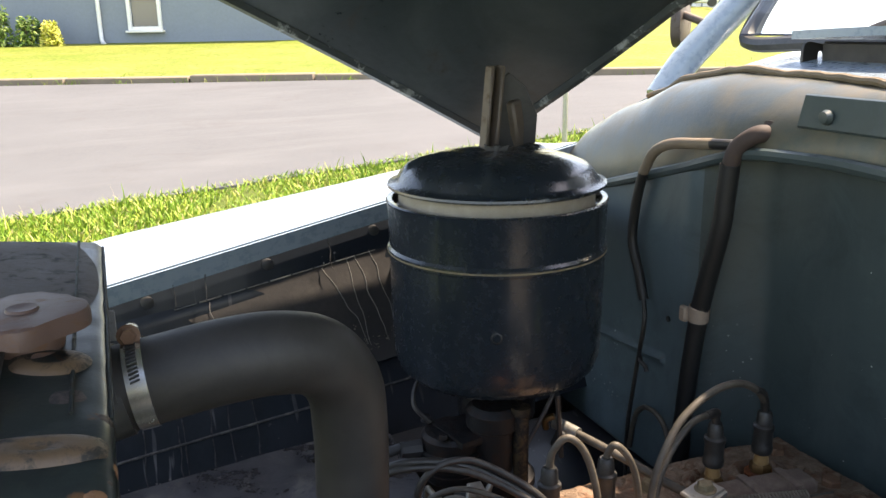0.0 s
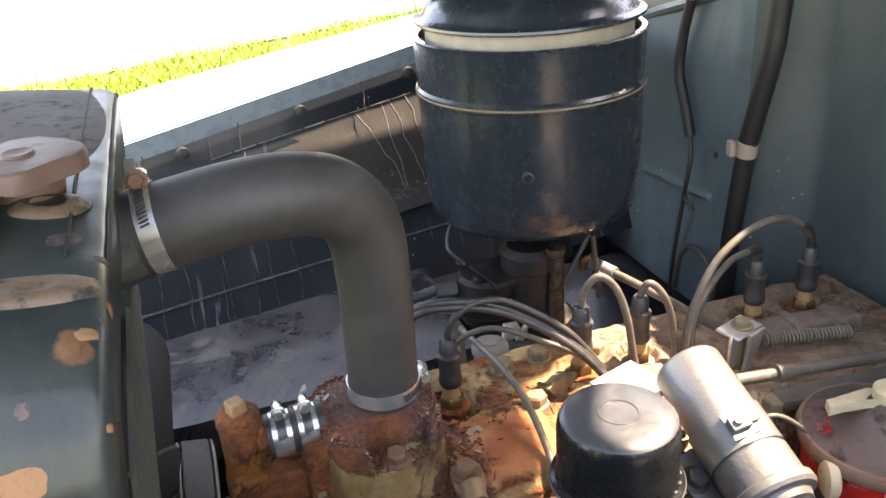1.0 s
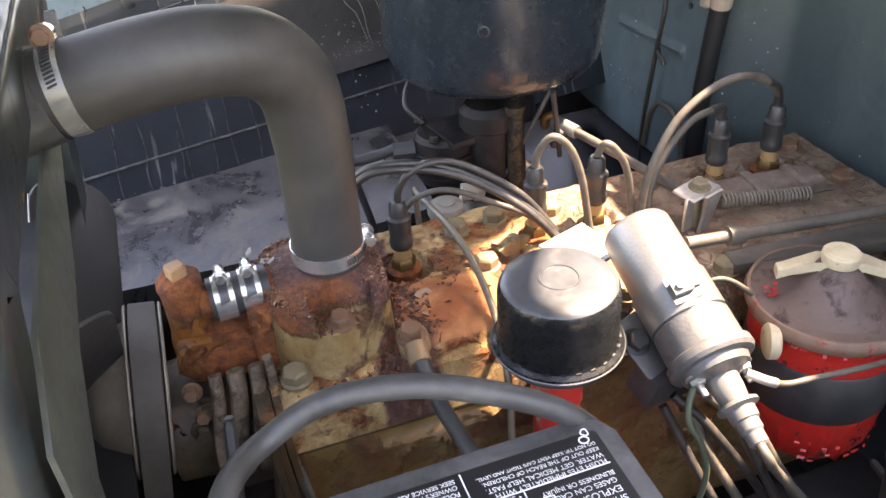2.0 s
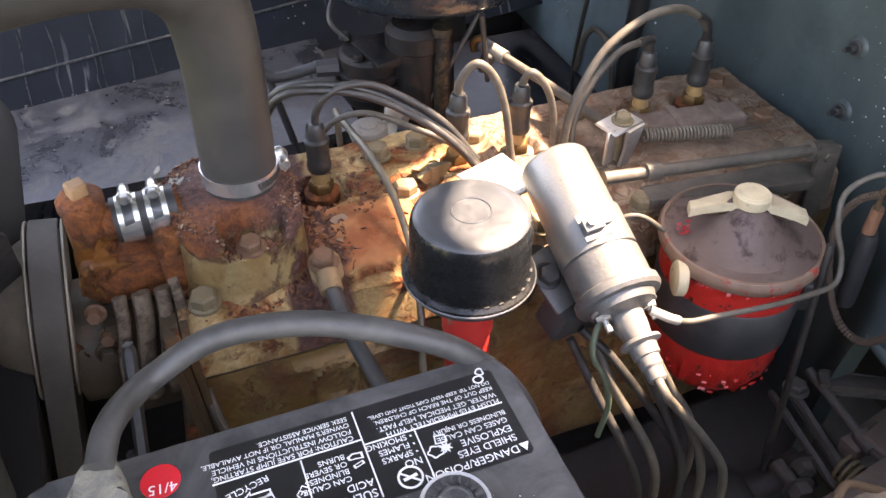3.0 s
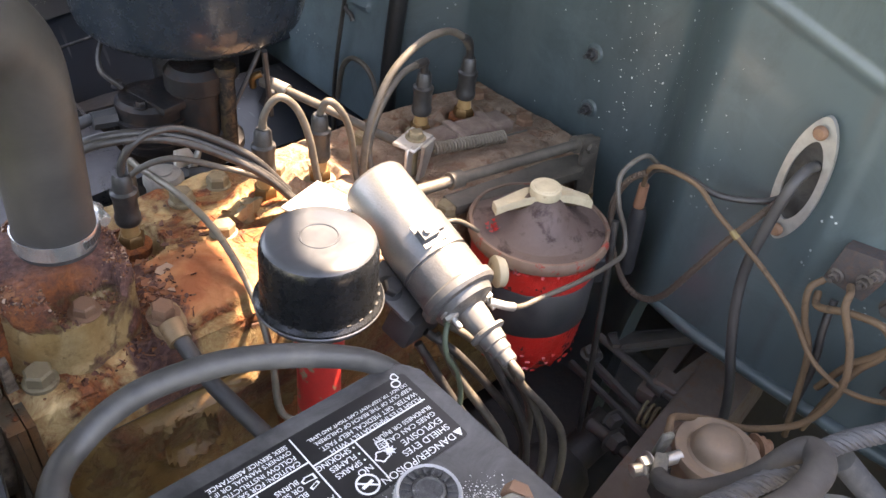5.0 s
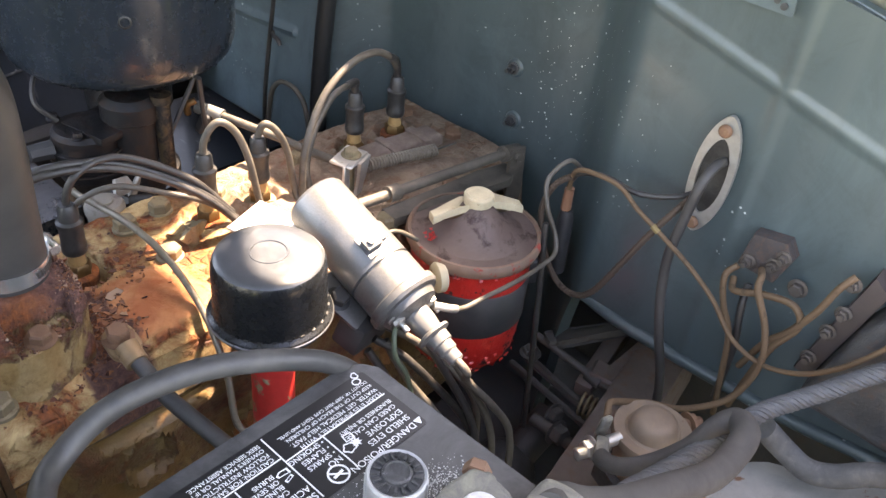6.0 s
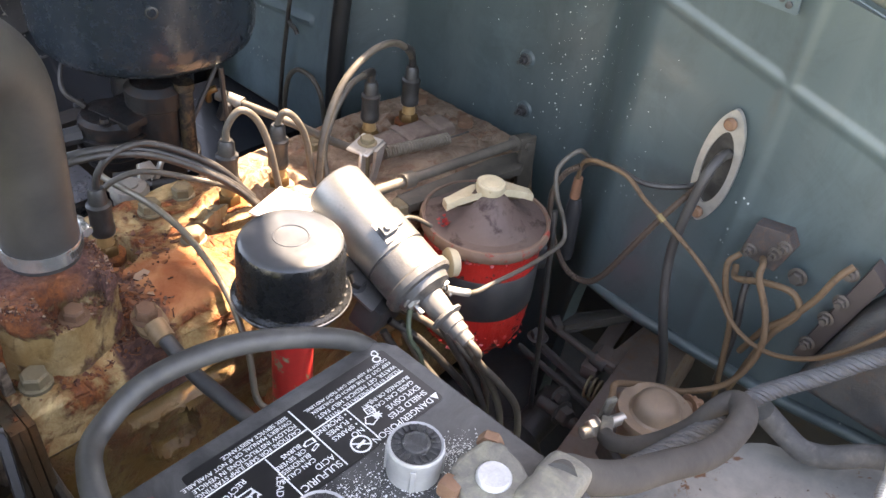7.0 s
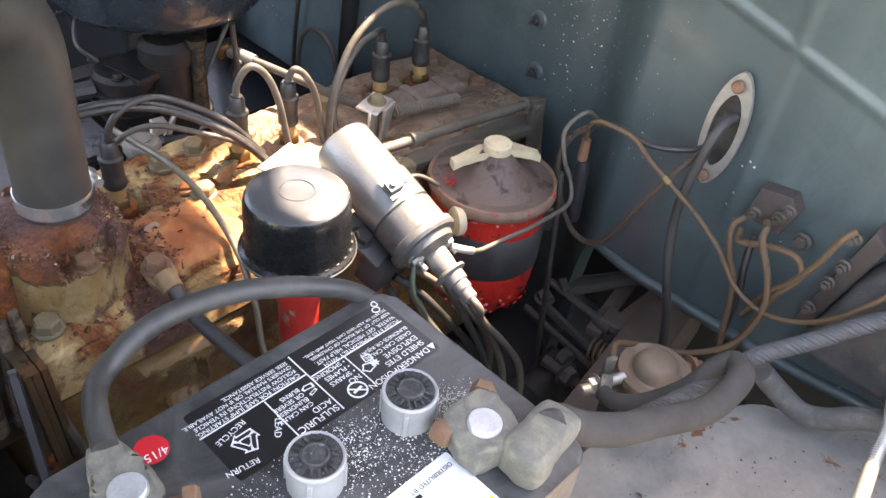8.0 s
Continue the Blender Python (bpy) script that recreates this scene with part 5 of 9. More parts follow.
hose_clamp((0.006, 0.5405, 1.1285), (1, -0.1, 0.15), HOSE_R + 0.0004, (0.0, 0.15, 1), "worn steel hose clamp with a rusty screw at the radiator")
hose_clamp((0.150, 0.573, 0.9465), (0.02, -0.01, 1), HOSE_R + 0.0006, (0.97, 0.05, 0), "shiny slotted steel hose clamp on the thermostat housing", wrap=-1)

# ---- engine ----
engine = thing("engine", (0.39, 0.59, 0.45), "old flathead six engine, cream paint turning to rust", "engine")


def head_top(x, y):
    z = 0.868 + 0.004 * noise.noise(Vector((x * 26, y * 26, 1.0))) + 0.0014 * noise.noise(Vector((x * 110, y * 110, 4)))
    for px, py, r, h in ((0.22, 0.615, 0.026, -0.014), (0.352, 0.622, 0.022, -0.008), (0.418, 0.622, 0.022, -0.008), (0.562, 0.634, 0.022, -0.007), (0.624, 0.630, 0.024, -0.007)):
        d = math.hypot(x - px, y - py)
        if d < r * 1.5:
            z += h * (1 - along([(r * 0.75, 0.0), (r * 1.05, 1.0)], d))
            z += 0.006 * math.exp(-((d - r * 1.1) / 0.006) ** 2)
    z += 0.0022 * abs(noise.noise(Vector((x * 150, y * 150, 7)))) * math.exp(-((x - 0.205) / 0.035) ** 2)
    z += 0.014 * math.exp(-(((x - 0.245) / 0.045) ** 2 + ((y - 0.545) / 0.045) ** 2))
    z += 0.008 * math.exp(-(((x - 0.34) / 0.06) ** 2 + ((y - 0.56) / 0.035) ** 2))
    z += 0.006 * math.exp(-(((x - 0.55) / 0.10) ** 2 + ((y - 0.54) / 0.03) ** 2))
    return z


def head_face(u, v):
    x = 0.078 + 0.628 * u
    # v: 0 foot of the near side, then over the top to the far side
    if v < 0.16:
        f = v / 0.16
        return (x, 0.488 + 0.006 * f, 0.815 + (head_top(x, 0.505) - 0.012 - 0.815) * f)
    if v > 0.88:
        f = (v - 0.88) / 0.12
        return (x, 0.70 + 0.004 * f, head_top(x, 0.69) - 0.008 - 0.05 * f)
    f = (v - 0.16) / 0.72
    y = 0.494 + 0.206 * f
    edge = 0.012 * (1 - along([(0.0, 0.0), (0.09, 1.0)], f)) + 0.008 * (1 - along([(0.0, 0.0), (0.06, 1.0)], 1 - f))
    return (x, y, head_top(x, y) - edge)


bm = B()
rows = [[bm.verts.new(head_face(i / 190, j / 90)) for j in range(91)] for i in range(191)]
for i in range(190):
    for j in range(90):
        bm.faces.new((rows[i][j], rows[i + 1][j], rows[i + 1][j + 1], rows[i][j + 1]))
for row in (rows[0], rows[-1]):
    bm.faces.new(row)
bm.faces.new([r[0] for r in rows] + [r[-1] for r in reversed(rows)])
part("cylinder_head", bm, HEAD_IRON, engine, "cylinder head, orange rust at the front, dusty behind", 50)
bm = B()
box(bm, (0.392, 0.592, 0.8125), (0.62, 0.202, 0.004), None)
part("head_gasket", bm, GREASE, engine)


def block_face(u, v):
    x, z = 0.082 + 0.63 * u, 0.50 + 0.31 * v
    y = 0.489 + 0.003 * noise.noise(Vector((x * 18, z * 18, 5)))
    y -= 0.009 * math.exp(-((z - 0.798) / 0.004) ** 2) * along([(0.135, 0.0), (0.145, 1.0), (0.25, 1.0), (0.27, 0.0)], x)
    for cx, cz, r in ((0.193, 0.763, 0.026), (0.30, 0.72, 0.026), (0.46, 0.70, 0.026)):
        d = math.hypot(x - cx, z - cz)
        if d < r * 1.4:
            y += -0.008 * math.exp(-((d - r) / 0.003) ** 2) + 0.006 * along([(0.0, 1.0), (0.004, 0.0)], d - r * 0.84)
    y += 0.05 * along([(0.0, 1.0), (0.08, 0.0)], z - 0.50)
    return (x, y, z)


bm = B()
sheet(bm, block_face, 130, 70, (0, 0.2, 0))
part("block", bm, BLOCK_IRON, engine, "engine block in cracked ochre paint", 50)
bm = B()
box(bm, (0.39, 0.73, 0.74), (0.52, 0.10, 0.09), None, 0.02, 3)
for x in (0.2, 0.32, 0.45, 0.58):
    rod(bm, (x, 0.70, 0.76), (x, 0.80, 0.73), 0.024, seg=16)
part("manifold", bm, GREASE, engine, "dark greasy manifold")

# thermostat housing
def crusted(bm, at, shape, layers, seg, amount, top, limit=None):
    """A dense casting: shape(angle) is its outline, layers are (scale, height); rust roughens it towards the top."""
    rings = []
    for f, z in layers:
        ring = []
        for k in range(seg):
            a = 2 * math.pi * k / seg
            r = shape(a) * f
            p = Vector((at[0] + r * math.cos(a), at[1] + r * math.sin(a), z))
            if limit:
                p.z = min(z, limit(p.x, p.y))
            n = Vector((math.cos(a), math.sin(a), 0.6 if f < 0.97 else 0.0)).normalized()
            rough = 0.25 + 0.75 * along([(top - 0.035, 0.0), (top - 0.008, 1.0)], z)
            d = noise.noise(p * 70) * 0.5 + abs(noise.noise(p * 190)) * 0.9 + noise.noise(p * 420) * 0.5
            ring.append(bm.verts.new(p + n * d * amount * rough))
        rings.append(ring)
    for a, b in zip(rings, rings[1:]):
        for k in range(seg):
            bm.faces.new((a[k], a[(k + 1) % seg], b[(k + 1) % seg], b[k]))
    bm.faces.new(rings[0])
    bm.faces.new(rings[-1])


def shelf_height(x, y):
    """The bolt's shelf in the front of the thermostat housing."""
    d = max(abs(x - 0.147) - 0.024, y - 0.5355)
    return along([(-0.002, 0.9055), (0.007, 0.95)], d)


def housing_outline(a):
    c, q = abs(math.cos(a)), abs(math.sin(a))
    r = (c ** 3.4 / 0.052 ** 3.4 + q ** 3.4 / 0.056 ** 3.4) ** (-1 / 3.4)
    return r + 0.006 * math.exp(-((a - 4.62) / 0.32) ** 2)


bm = B()
crusted(bm, (0.140, 0.572), housing_outline, [(1.05, 0.860), (1.045, 0.866), (1.0, 0.870)] + [(1.0 - 0.03 * k / 16, 0.870 + 0.050 * k / 16) for k in range(1, 17)] + [(0.962, 0.9235), (0.945, 0.9262), (0.92, 0.9280)] + [(0.92 - 0.36 * k / 16, 0.928 + 0.005 * k / 16) for k in range(1, 17)] + [(0.53, 0.9345), (0.45, 0.935)], 220, 0.0026, 0.928, shelf_height)
housing = part("thermostat_housing", bm, HOUSING_IRON, engine, "thermostat housing, flaking rust over cream paint", 60)
bm = B()
hex_bolt(bm, (0.1435, 0.5225, 0.9065), (0, -0.1, 1), 0.0088, 0.008, True, 12)
part("bolt", bm, RUST_BOLT, housing)

# flakes of rust lying round the housing
def flake_material():
    k = Nodes("rust_flakes")
    n = k.t.nodes.new("ShaderNodeNewGeometry")
    col = k.ramp(n.outputs["Random Per Island"], (0.0, (0.055, 0.025, 0.020)), (0.35, (0.105, 0.048, 0.036)), (0.62, (0.175, 0.072, 0.038)), (0.84, (0.24, 0.092, 0.036)), (0.97, (0.30, 0.20, 0.14)))
    return k.done(col, 0.75, 0.0, k.noise(300, 4), 0.0006, spec=0.3)


bm = B()
rnd = random.Random(12)
for i in range(1300):
    if i % 3 == 2 and rnd.random() < 0.85:
        continue
    if i % 3 == 0:
        x, y = rnd.gauss(0.20, 0.012), rnd.uniform(0.505, 0.63)
    elif i % 3 == 1:
        a = rnd.uniform(0, 6.28)
        q = abs(rnd.gauss(0, 0.022)) + 0.054
        x, y = 0.142 + q * math.cos(a) * 1.05, 0.570 + q * math.sin(a)
    else:
        x, y = rnd.gauss(0.27, 0.035), rnd.gauss(0.60, 0.03)
    if not (0.09 < x < 0.36 and 0.502 < y < 0.68):
        continue
    if abs(x - 0.14) < 0.05 and abs(y - 0.572) < 0.054:
        continue
    z = head_top(x, y) + 0.0009
    if y < 0.517:
        z -= 0.010 * (0.517 - y) / 0.02
    ax = Vector((rnd.gauss(0, 0.33), rnd.gauss(0, 0.33), 1))
    t = turn_to(ax)
    r = 0.0010 + 0.0058 * rnd.random() ** 3.0
    n = 6
    ex, ey = rnd.uniform(0.5, 1.3), rnd.uniform(0.35, 1.0)
    ring = [bm.verts.new(Vector((x, y, z)) + t @ Vector((ex * r * rnd.uniform(0.45, 1.3) * math.cos(k * 1.047), ey * r * rnd.uniform(0.45, 1.3) * math.sin(k * 1.047), r * rnd.uniform(-0.10, 0.16)))) for k in range(n)]
    mid = [bm.verts.new(v.co + Vector((0, 0, -0.0014))) for v in ring]
    bm.faces.new(ring)
    for k in range(n):
        bm.faces.new((ring[k], ring[(k + 1) % n], mid[(k + 1) % n], mid[k]))
for i in range(1500):
    a, f = rnd.uniform(0, 6.283), rnd.uniform(0.56, 0.97) ** 0.8
    q = housing_outline(a) * f
    x, y = 0.140 + q * math.cos(a), 0.572 + q * math.sin(a)
    if math.hypot(x - 0.150, y - 0.573) < 0.031:
        continue
    z = min(0.9305 if f < 0.93 else 0.926, shelf_height(x, y) + 0.001) + rnd.uniform(-0.0006, 0.0012)
    t = turn_to(Vector((rnd.gauss(0, 0.4), rnd.gauss(0, 0.4), 1)))
    r = 0.0006 + 0.0024 * rnd.random() ** 3.0
    ring = [bm.verts.new(Vector((x, y, z)) + t @ Vector((r * rnd.uniform(0.5, 1.25) * math.cos(k * 1.047), r * rnd.uniform(0.4, 1.1) * math.sin(k * 1.047), r * rnd.uniform(-0.1, 0.25)))) for k in range(6)]
    mid = [bm.verts.new(v.co + Vector((0, 0, -0.0016))) for v in ring]
    bm.faces.new(ring)
    for k in range(6):
        bm.faces.new((ring[k], ring[(k + 1) % 6], mid[(k + 1) % 6], mid[k]))
whole("rust_flakes", bm, flake_material(), (0.17, 0.57, 0.87), "loose brown rust flakes round the thermostat housing", "debris", kind="stuff", sharp=20)
# crumbling crust banked against the housing's foot
bm = B()
for i in range(900):
    a = rnd.uniform(0, 6.283)
    q = housing_outline(a) * (1.06 + abs(rnd.gauss(0, 0.10)))
    x, y = 0.140 + q * math.cos(a), 0.572 + q * math.sin(a)
    if not (0.085 < x < 0.30 and 0.500 < y < 0.69) or (math.cos(a) < -0.2 and rnd.random() < 0.6):
        continue
    r = 0.0008 + 0.0030 * rnd.random() ** 2.2
    c = Vector((x, y, head_top(x, y) - (0.010 * (0.517 - y) / 0.02 if y < 0.517 else 0) + r * 0.3))
    ring = [bm.verts.new(c + Vector((r * rnd.uniform(0.6, 1.3) * math.cos(k * 1.047), r * rnd.uniform(0.6, 1.3) * math.sin(k * 1.047), r * rnd.uniform(-0.3, 0.2)))) for k in range(6)]
    tip, low = bm.verts.new(c + Vector((rnd.gauss(0, 0.2) * r, rnd.gauss(0, 0.2) * r, r * rnd.uniform(0.5, 0.9)))), bm.verts.new(c - Vector((0, 0, r)))
    for k in range(6):
        bm.faces.new((ring[k], ring[(k + 1) % 6], tip))
        bm.faces.new((ring[(k + 1) % 6], ring[k], low))
k = Nodes("rust_clods")
isl = k.t.nodes.new("ShaderNodeNewGeometry").outputs["Random Per Island"]
CLOD = k.done(k.ramp(isl, (0.0, (0.035, 0.013, 0.010)), (0.4, (0.10, 0.038, 0.024)), (0.75, (0.19, 0.068, 0.028)), (1.0, (0.30, 0.13, 0.055))), 0.85, 0.0, k.noise(420, 5), 0.0008, spec=0.25)
whole("rust_crust", bm, CLOD, (0.17, 0.57, 0.87), "crumbling brown rust banked against the thermostat housing", "debris", kind="stuff", sharp=30)

# pale skins of old paint lifting from the housing's corner
bm = B()
for i in range(16):
    x, y = rnd.gauss(0.108, 0.006), rnd.gauss(0.585, 0.012)
    t = turn_to(Vector((rnd.gauss(0, 0.35), rnd.gauss(0, 0.35), 1)))
    r = rnd.uniform(0.003, 0.008)
    ring = [bm.verts.new(Vector((x, y, 0.9300 + 0.0008 * (i % 3))) + t @ Vector((r * rnd.uniform(0.5, 1.2) * math.cos(k * 0.785), r * rnd.uniform(0.4, 1.0) * math.sin(k * 0.785), r * rnd.uniform(-0.1, 0.2)))) for k in range(8)]
    low = [bm.verts.new(v.co + Vector((0, 0, -0.003))) for v in ring]
    bm.faces.new(ring)
    for k in range(8):
        bm.faces.new((ring[k], ring[(k + 1) % 8], low[(k + 1) % 8], low[k]))
tagged(part("lifting_paint", bm, worn("pale_paint_skin", (0.27, 0.25, 0.215), rough=0.7, big=40), housing, "pale lifting paint"), kind="stuff")

bm = B()
box(bm, (0.592, 0.602, 0.870), (0.135, 0.034, 0.022), pose(0, 0, 0, 0, 0, -6), 0.007, 3)
for x in (0.545, 0.585, 0.63):
    box(bm, (x, 0.60 - (x - 0.59) * 0.1, 0.876), (0.012, 0.040, 0.016), pose(0, 0, 0, 0, 0, -6), 0.004, 2)
part("raised_rib", bm, worn("brown_casting", (0.15, 0.10, 0.078), wear=(0.27, 0.20, 0.155), rough=0.75, big=26, fine=200, lo=0.42, hi=0.62, bump=0.0025), engine, "brown-rusted raised rib")
# head bolts
for x, y, h, m in ((0.100, 0.509, 0.874, DULL_BOLT), (0.287, 0.655, 0.872, DULL_BOLT), (0.292, 0.588, 0.874, DULL_BOLT), (0.488, 0.505, 0.866, DULL_BOLT), (0.589, 0.507, 0.867, RUST_BOLT), (0.386, 0.652, 0.868, DULL_BOLT), (0.680, 0.585, 0.864, RUST_BOLT), (0.674, 0.660, 0.866, RUST_BOLT), (0.33, 0.665, 0.868, DULL_BOLT), (0.50, 0.655, 0.866, DULL_BOLT), (0.39, 0.507, 0.868, DULL_BOLT)):
    bm = B()
    lathe(bm, [(0.0124, -0.002), (0.0126, 0.0008), (0.0118, 0.0014)], (x, y, h), (0, 0, 1), 18)
    hex_bolt(bm, (x, y, h + 0.001), (0, 0, 1), 0.0108, 0.0105, False, 17 + 40 * x)
    part("head_bolt", bm, m, engine)
bm = B()
prism(bm, [(-0.012, -0.006), (0.012, -0.006), (0.020, 0.004), (0.012, 0.008), (-0.012, 0.008), (-0.02, 0.004)], (0.9, 0.3, 0), (0, 0, 1), (0.322, 0.597, 0.882), 0.004, 0.001)
rod(bm, (0.322, 0.597, 0.868), (0.322, 0.597, 0.892), 0.006, seg=12)
part("stud_nut", bm, DULL_BOLT, engine)

# water pump with elbow, bypass hose, pulley and belt
pump = thing("water_pump", (0.03, 0.58, 0.8), "rusted water pump with a square-headed plug", "pump")
bm = B()
lathe(bm, [(0.019, 0.0), (0.019, 0.03), (0.0165, 0.045), (0.0158, 0.078), (0.0172, 0.081), (0.0172, 0.088), (0.014, 0.091), (0.0, 0.0915)], (0.0315, 0.570, 0.864), (0, 0, 1), 40)
prism(bm, rounded(0.078, 0.038, 0.012, 5, 0.054, 0.0), (0.99, 0, -0.1), (0.1, 0, 0.99), (0, 0.593, 0.890), 0.050, 0.008, 3)
prism(bm, rounded(0.022, 0.062, 0.006, 4, 0.0, 0.0), (1, 0, 0), (0, 0, 1), (0.086, 0.596, 0.892), 0.058, 0.003, 2)
for v in bm.verts:
    v.co += Vector((noise.noise(v.co * 90), noise.noise(v.co * 90 + Vector((3, 0, 0))), noise.noise(v.co * 90 + Vector((0, 3, 0))))) * 0.0011
rod(bm, (0.042, 0.570, 0.925), (0.10, 0.572, 0.925), 0.0145, seg=20)
part("elbow", bm, ORANGE_IRON, pump, "orange-rusted cast elbow", 60)
bm = B()
box(bm, (0.0315, 0.570, 0.9595), (0.0135, 0.0135, 0.012), pose(0, 0, 0, 0, 0, 22), 0.0015, 1)
part("plug", bm, worn("orange_plug", (0.30, 0.16, 0.075), wear=(0.42, 0.27, 0.15), rough=0.7, big=40), pump)
bm = B()
rod(bm, (-0.01, 0.58, 0.80), (0.09, 0.58, 0.80), 0.052, 0.06, 28)
box(bm, (0.045, 0.545, 0.80), (0.05, 0.03, 0.11), None, 0.008, 2)
for x, z in ((0.075, 0.84), (0.078, 0.78), (0.02, 0.83)):
    hex_bolt(bm, (x, 0.53, z), (0, -1, 0), 0.008, 0.008)
part("body", bm, PUMP_IRON, pump)
bm = B()
for x in (0.073, 0.079, 0.086):
    prism(bm, [(0, 0), (0.006, 0), (0.012, -0.12), (0.006, -0.12)], (1, 0, 0), (0, 0, 1), (x - 0.008, 0.53, 0.865), 0.05, 0.001)
part("gusset", bm, PUMP_IRON, pump)
FLUTE = worn("tan_flute", (0.135, 0.095, 0.062), wear=(0.055, 0.035, 0.024), rough=0.6, big=26, fine=200, lo=0.45, hi=0.62, dust=(0.19, 0.15, 0.11), dust_amount=0.5)
for x0, x1, w in ((0.040, 0.030, 0.006), (0.056, 0.047, 0.008), (0.072, 0.064, 0.007)):
    bm = B()
    tube(bm, [(x0, 0.528, 0.884), (x0 - 0.002, 0.520, 0.862), (x1, 0.516, 0.82), (x1 - 0.002, 0.514, 0.785)], w, 10, 6, 0.8)
    part("flute", bm, FLUTE, pump, "rust-stained cast flute")
bm = B()
prism(bm, [(0.078, 0.896), (0.085, 0.897), (0.089, 0.842), (0.088, 0.80), (0.078, 0.796), (0.079, 0.84)], (1, 0, 0), (0, 0, 1), (0, 0.522, 0), 0.006, 0.0015)
part("bar", bm, FLUTE, pump, "flat tan adjusting bar")
for x, y, z in ((0.020, 0.535, 0.868), (0.024, 0.534, 0.842), (0.083, 0.515, 0.803)):
    bm = B()
    hex_bolt(bm, (x, y, z), (-0.2, -1, 0.3), 0.0062, 0.008)
    part("bolt", bm, RUST_BOLT, pump)
bm = B()
rod(bm, (0.050, 0.570, 0.925), (0.097, 0.572, 0.925), 0.0175, seg=26)
whole("bypass_hose", bm, RUBBER, (0.07, 0.57, 0.925), "short black bypass hose at the water pump", "hose")
hose_clamp((0.062, 0.570, 0.925), (1, 0, 0), 0.0180, (0, 0.1, 1), "small shiny steel clamp on the bypass hose", 0.0155)
hose_clamp((0.083, 0.571, 0.925), (1, 0, 0), 0.0180, (0, 0.1, 1), "small shiny steel clamp on the bypass hose", 0.0155)
pulley = thing("fan_pulley", (-0.007, 0.59, 0.835), "grey fan pulley with a wide worn rubber belt", "pulley")
PC, PA, PB, PCUP = Vector((-0.019, 0.59, 0.835)), Vector((0.985, 0, -0.174)), Vector((0, -1, 0)), Vector((0.174, 0, 0.985))
bm = B()
lathe(bm, [(0.02, -0.0155), (0.0725, -0.0155), (0.0740, -0.0145), (0.0740, -0.0130), (0.0660, -0.0115), (0.0655, 0.0), (0.0660, 0.0115), (0.0740, 0.0130), (0.0740, 0.0145), (0.0725, 0.0155), (0.02, 0.0155)], PC, PA, 64)
part("wheel", bm, PULLEY_GREY, pulley)
bm = B()
lathe(bm, [(0.060, -0.0160), (0.058, -0.020), (0.044, -0.040), (0.032, -0.048), (0.0, -0.048)], PC, PA, 40)
part("hub", bm, PULLEY_GREY, pulley)
bm = B()
run = [(-0.0705, -0.33), (-0.0705, -0.15), (-0.0705, 0.0)] + [(-0.0705 * math.cos(a), 0.0705 * math.sin(a)) for a in (math.pi * k / 24 for k in range(1, 24))] + [(0.0705, 0.0), (0.072, -0.06), (0.075, -0.15), (0.082, -0.33)]
loop = []
for i, (b, c) in enumerate(run):
    b0, c0 = run[max(i - 1, 0)]
    b1, c1 = run[min(i + 1, len(run) - 1)]
    way = Vector((b1 - b0, c1 - c0)).normalized()
    out = Vector((-way.y, way.x))
    mid = PC + PB * b + PCUP * c
    side = PB * out.x + PCUP * out.y
    loop.append([bm.verts.new(mid + PA * w + side * h) for w, h in ((-0.0095, -0.004), (-0.0112, 0.0030), (-0.0105, 0.0040), (0.0105, 0.0040), (0.0112, 0.0030), (0.0095, -0.004))])
for a, b in zip(loop, loop[1:]):
    for k in range(6):
        bm.faces.new((a[k], a[(k + 1) % 6], b[(k + 1) % 6], b[k]))
bm.faces.new(loop[0])
bm.faces.new(loop[-1])
part("belt", bm, BELT, pulley, "frayed grey rubber belt")
for k in range(4):
    a = radians(-52 + 90 * k)
    m = Matrix.Translation(PC - PA * 0.050) @ Matrix.Rotation(radians(10), 4, "Y") @ Matrix.Rotation(a, 4, "X") @ pose(0, 0.115, 0, 0, 34, 0)
    bm = B()
    prism(bm, rounded(0.080, 0.165, 0.030), (m @ Vector((1, 0, 0)) - m @ Vector()), (m @ Vector((0, 1, 0)) - m @ Vector()), m @ Vector(), 0.003, 0.001)
    blade = part("fan_blade", bm, FAN_GREY, pulley)
    bm = B()
    edge = [m @ Vector((p, q, 0.0015)) for p, q in rounded(0.080, 0.165, 0.030)]
    tube(bm, edge[7:19], 0.0010, 6, 2)
    part("edge", bm, ZINC, blade, "bare worn edge")

# generator below the battery cable, bracket and dark odds and ends
generator = thing("generator", (0.02, 0.40, 0.62), "dark greasy generator low beside the block", "generator")
bm = B()
lathe(bm, [(0.03, -0.02), (0.052, -0.01), (0.055, 0.0), (0.055, 0.16), (0.05, 0.175), (0.02, 0.18)], (0.01, 0.44, 0.62), (1, 0, 0), 32)
part("body", bm, GREASE, generator)
bm = B()
lathe(bm, [(0.015, -0.02), (0.052, -0.017), (0.055, -0.013), (0.042, -0.004), (0.042, 0.004), (0.055, 0.013), (0.052, 0.017), (0.015, 0.02)], (-0.006, 0.44, 0.62), (1, 0, 0), 36)
part("pulley", bm, ZINC, generator)
bm = B()
box(bm, (0.066, 0.49, 0.74), (0.016, 0.02, 0.20), pose(0, 0, 0, -8, 8, 0), 0.003, 1)
part("bracket", bm, PUMP_IRON, generator)
bm = B()
tube(bm, [(0.085, 0.49, 0.80), (0.09, 0.475, 0.77), (0.10, 0.47, 0.72), (0.10, 0.46, 0.60)], 0.0045, 8, 6)
part("lead", bm, OLD_WIRE, generator)


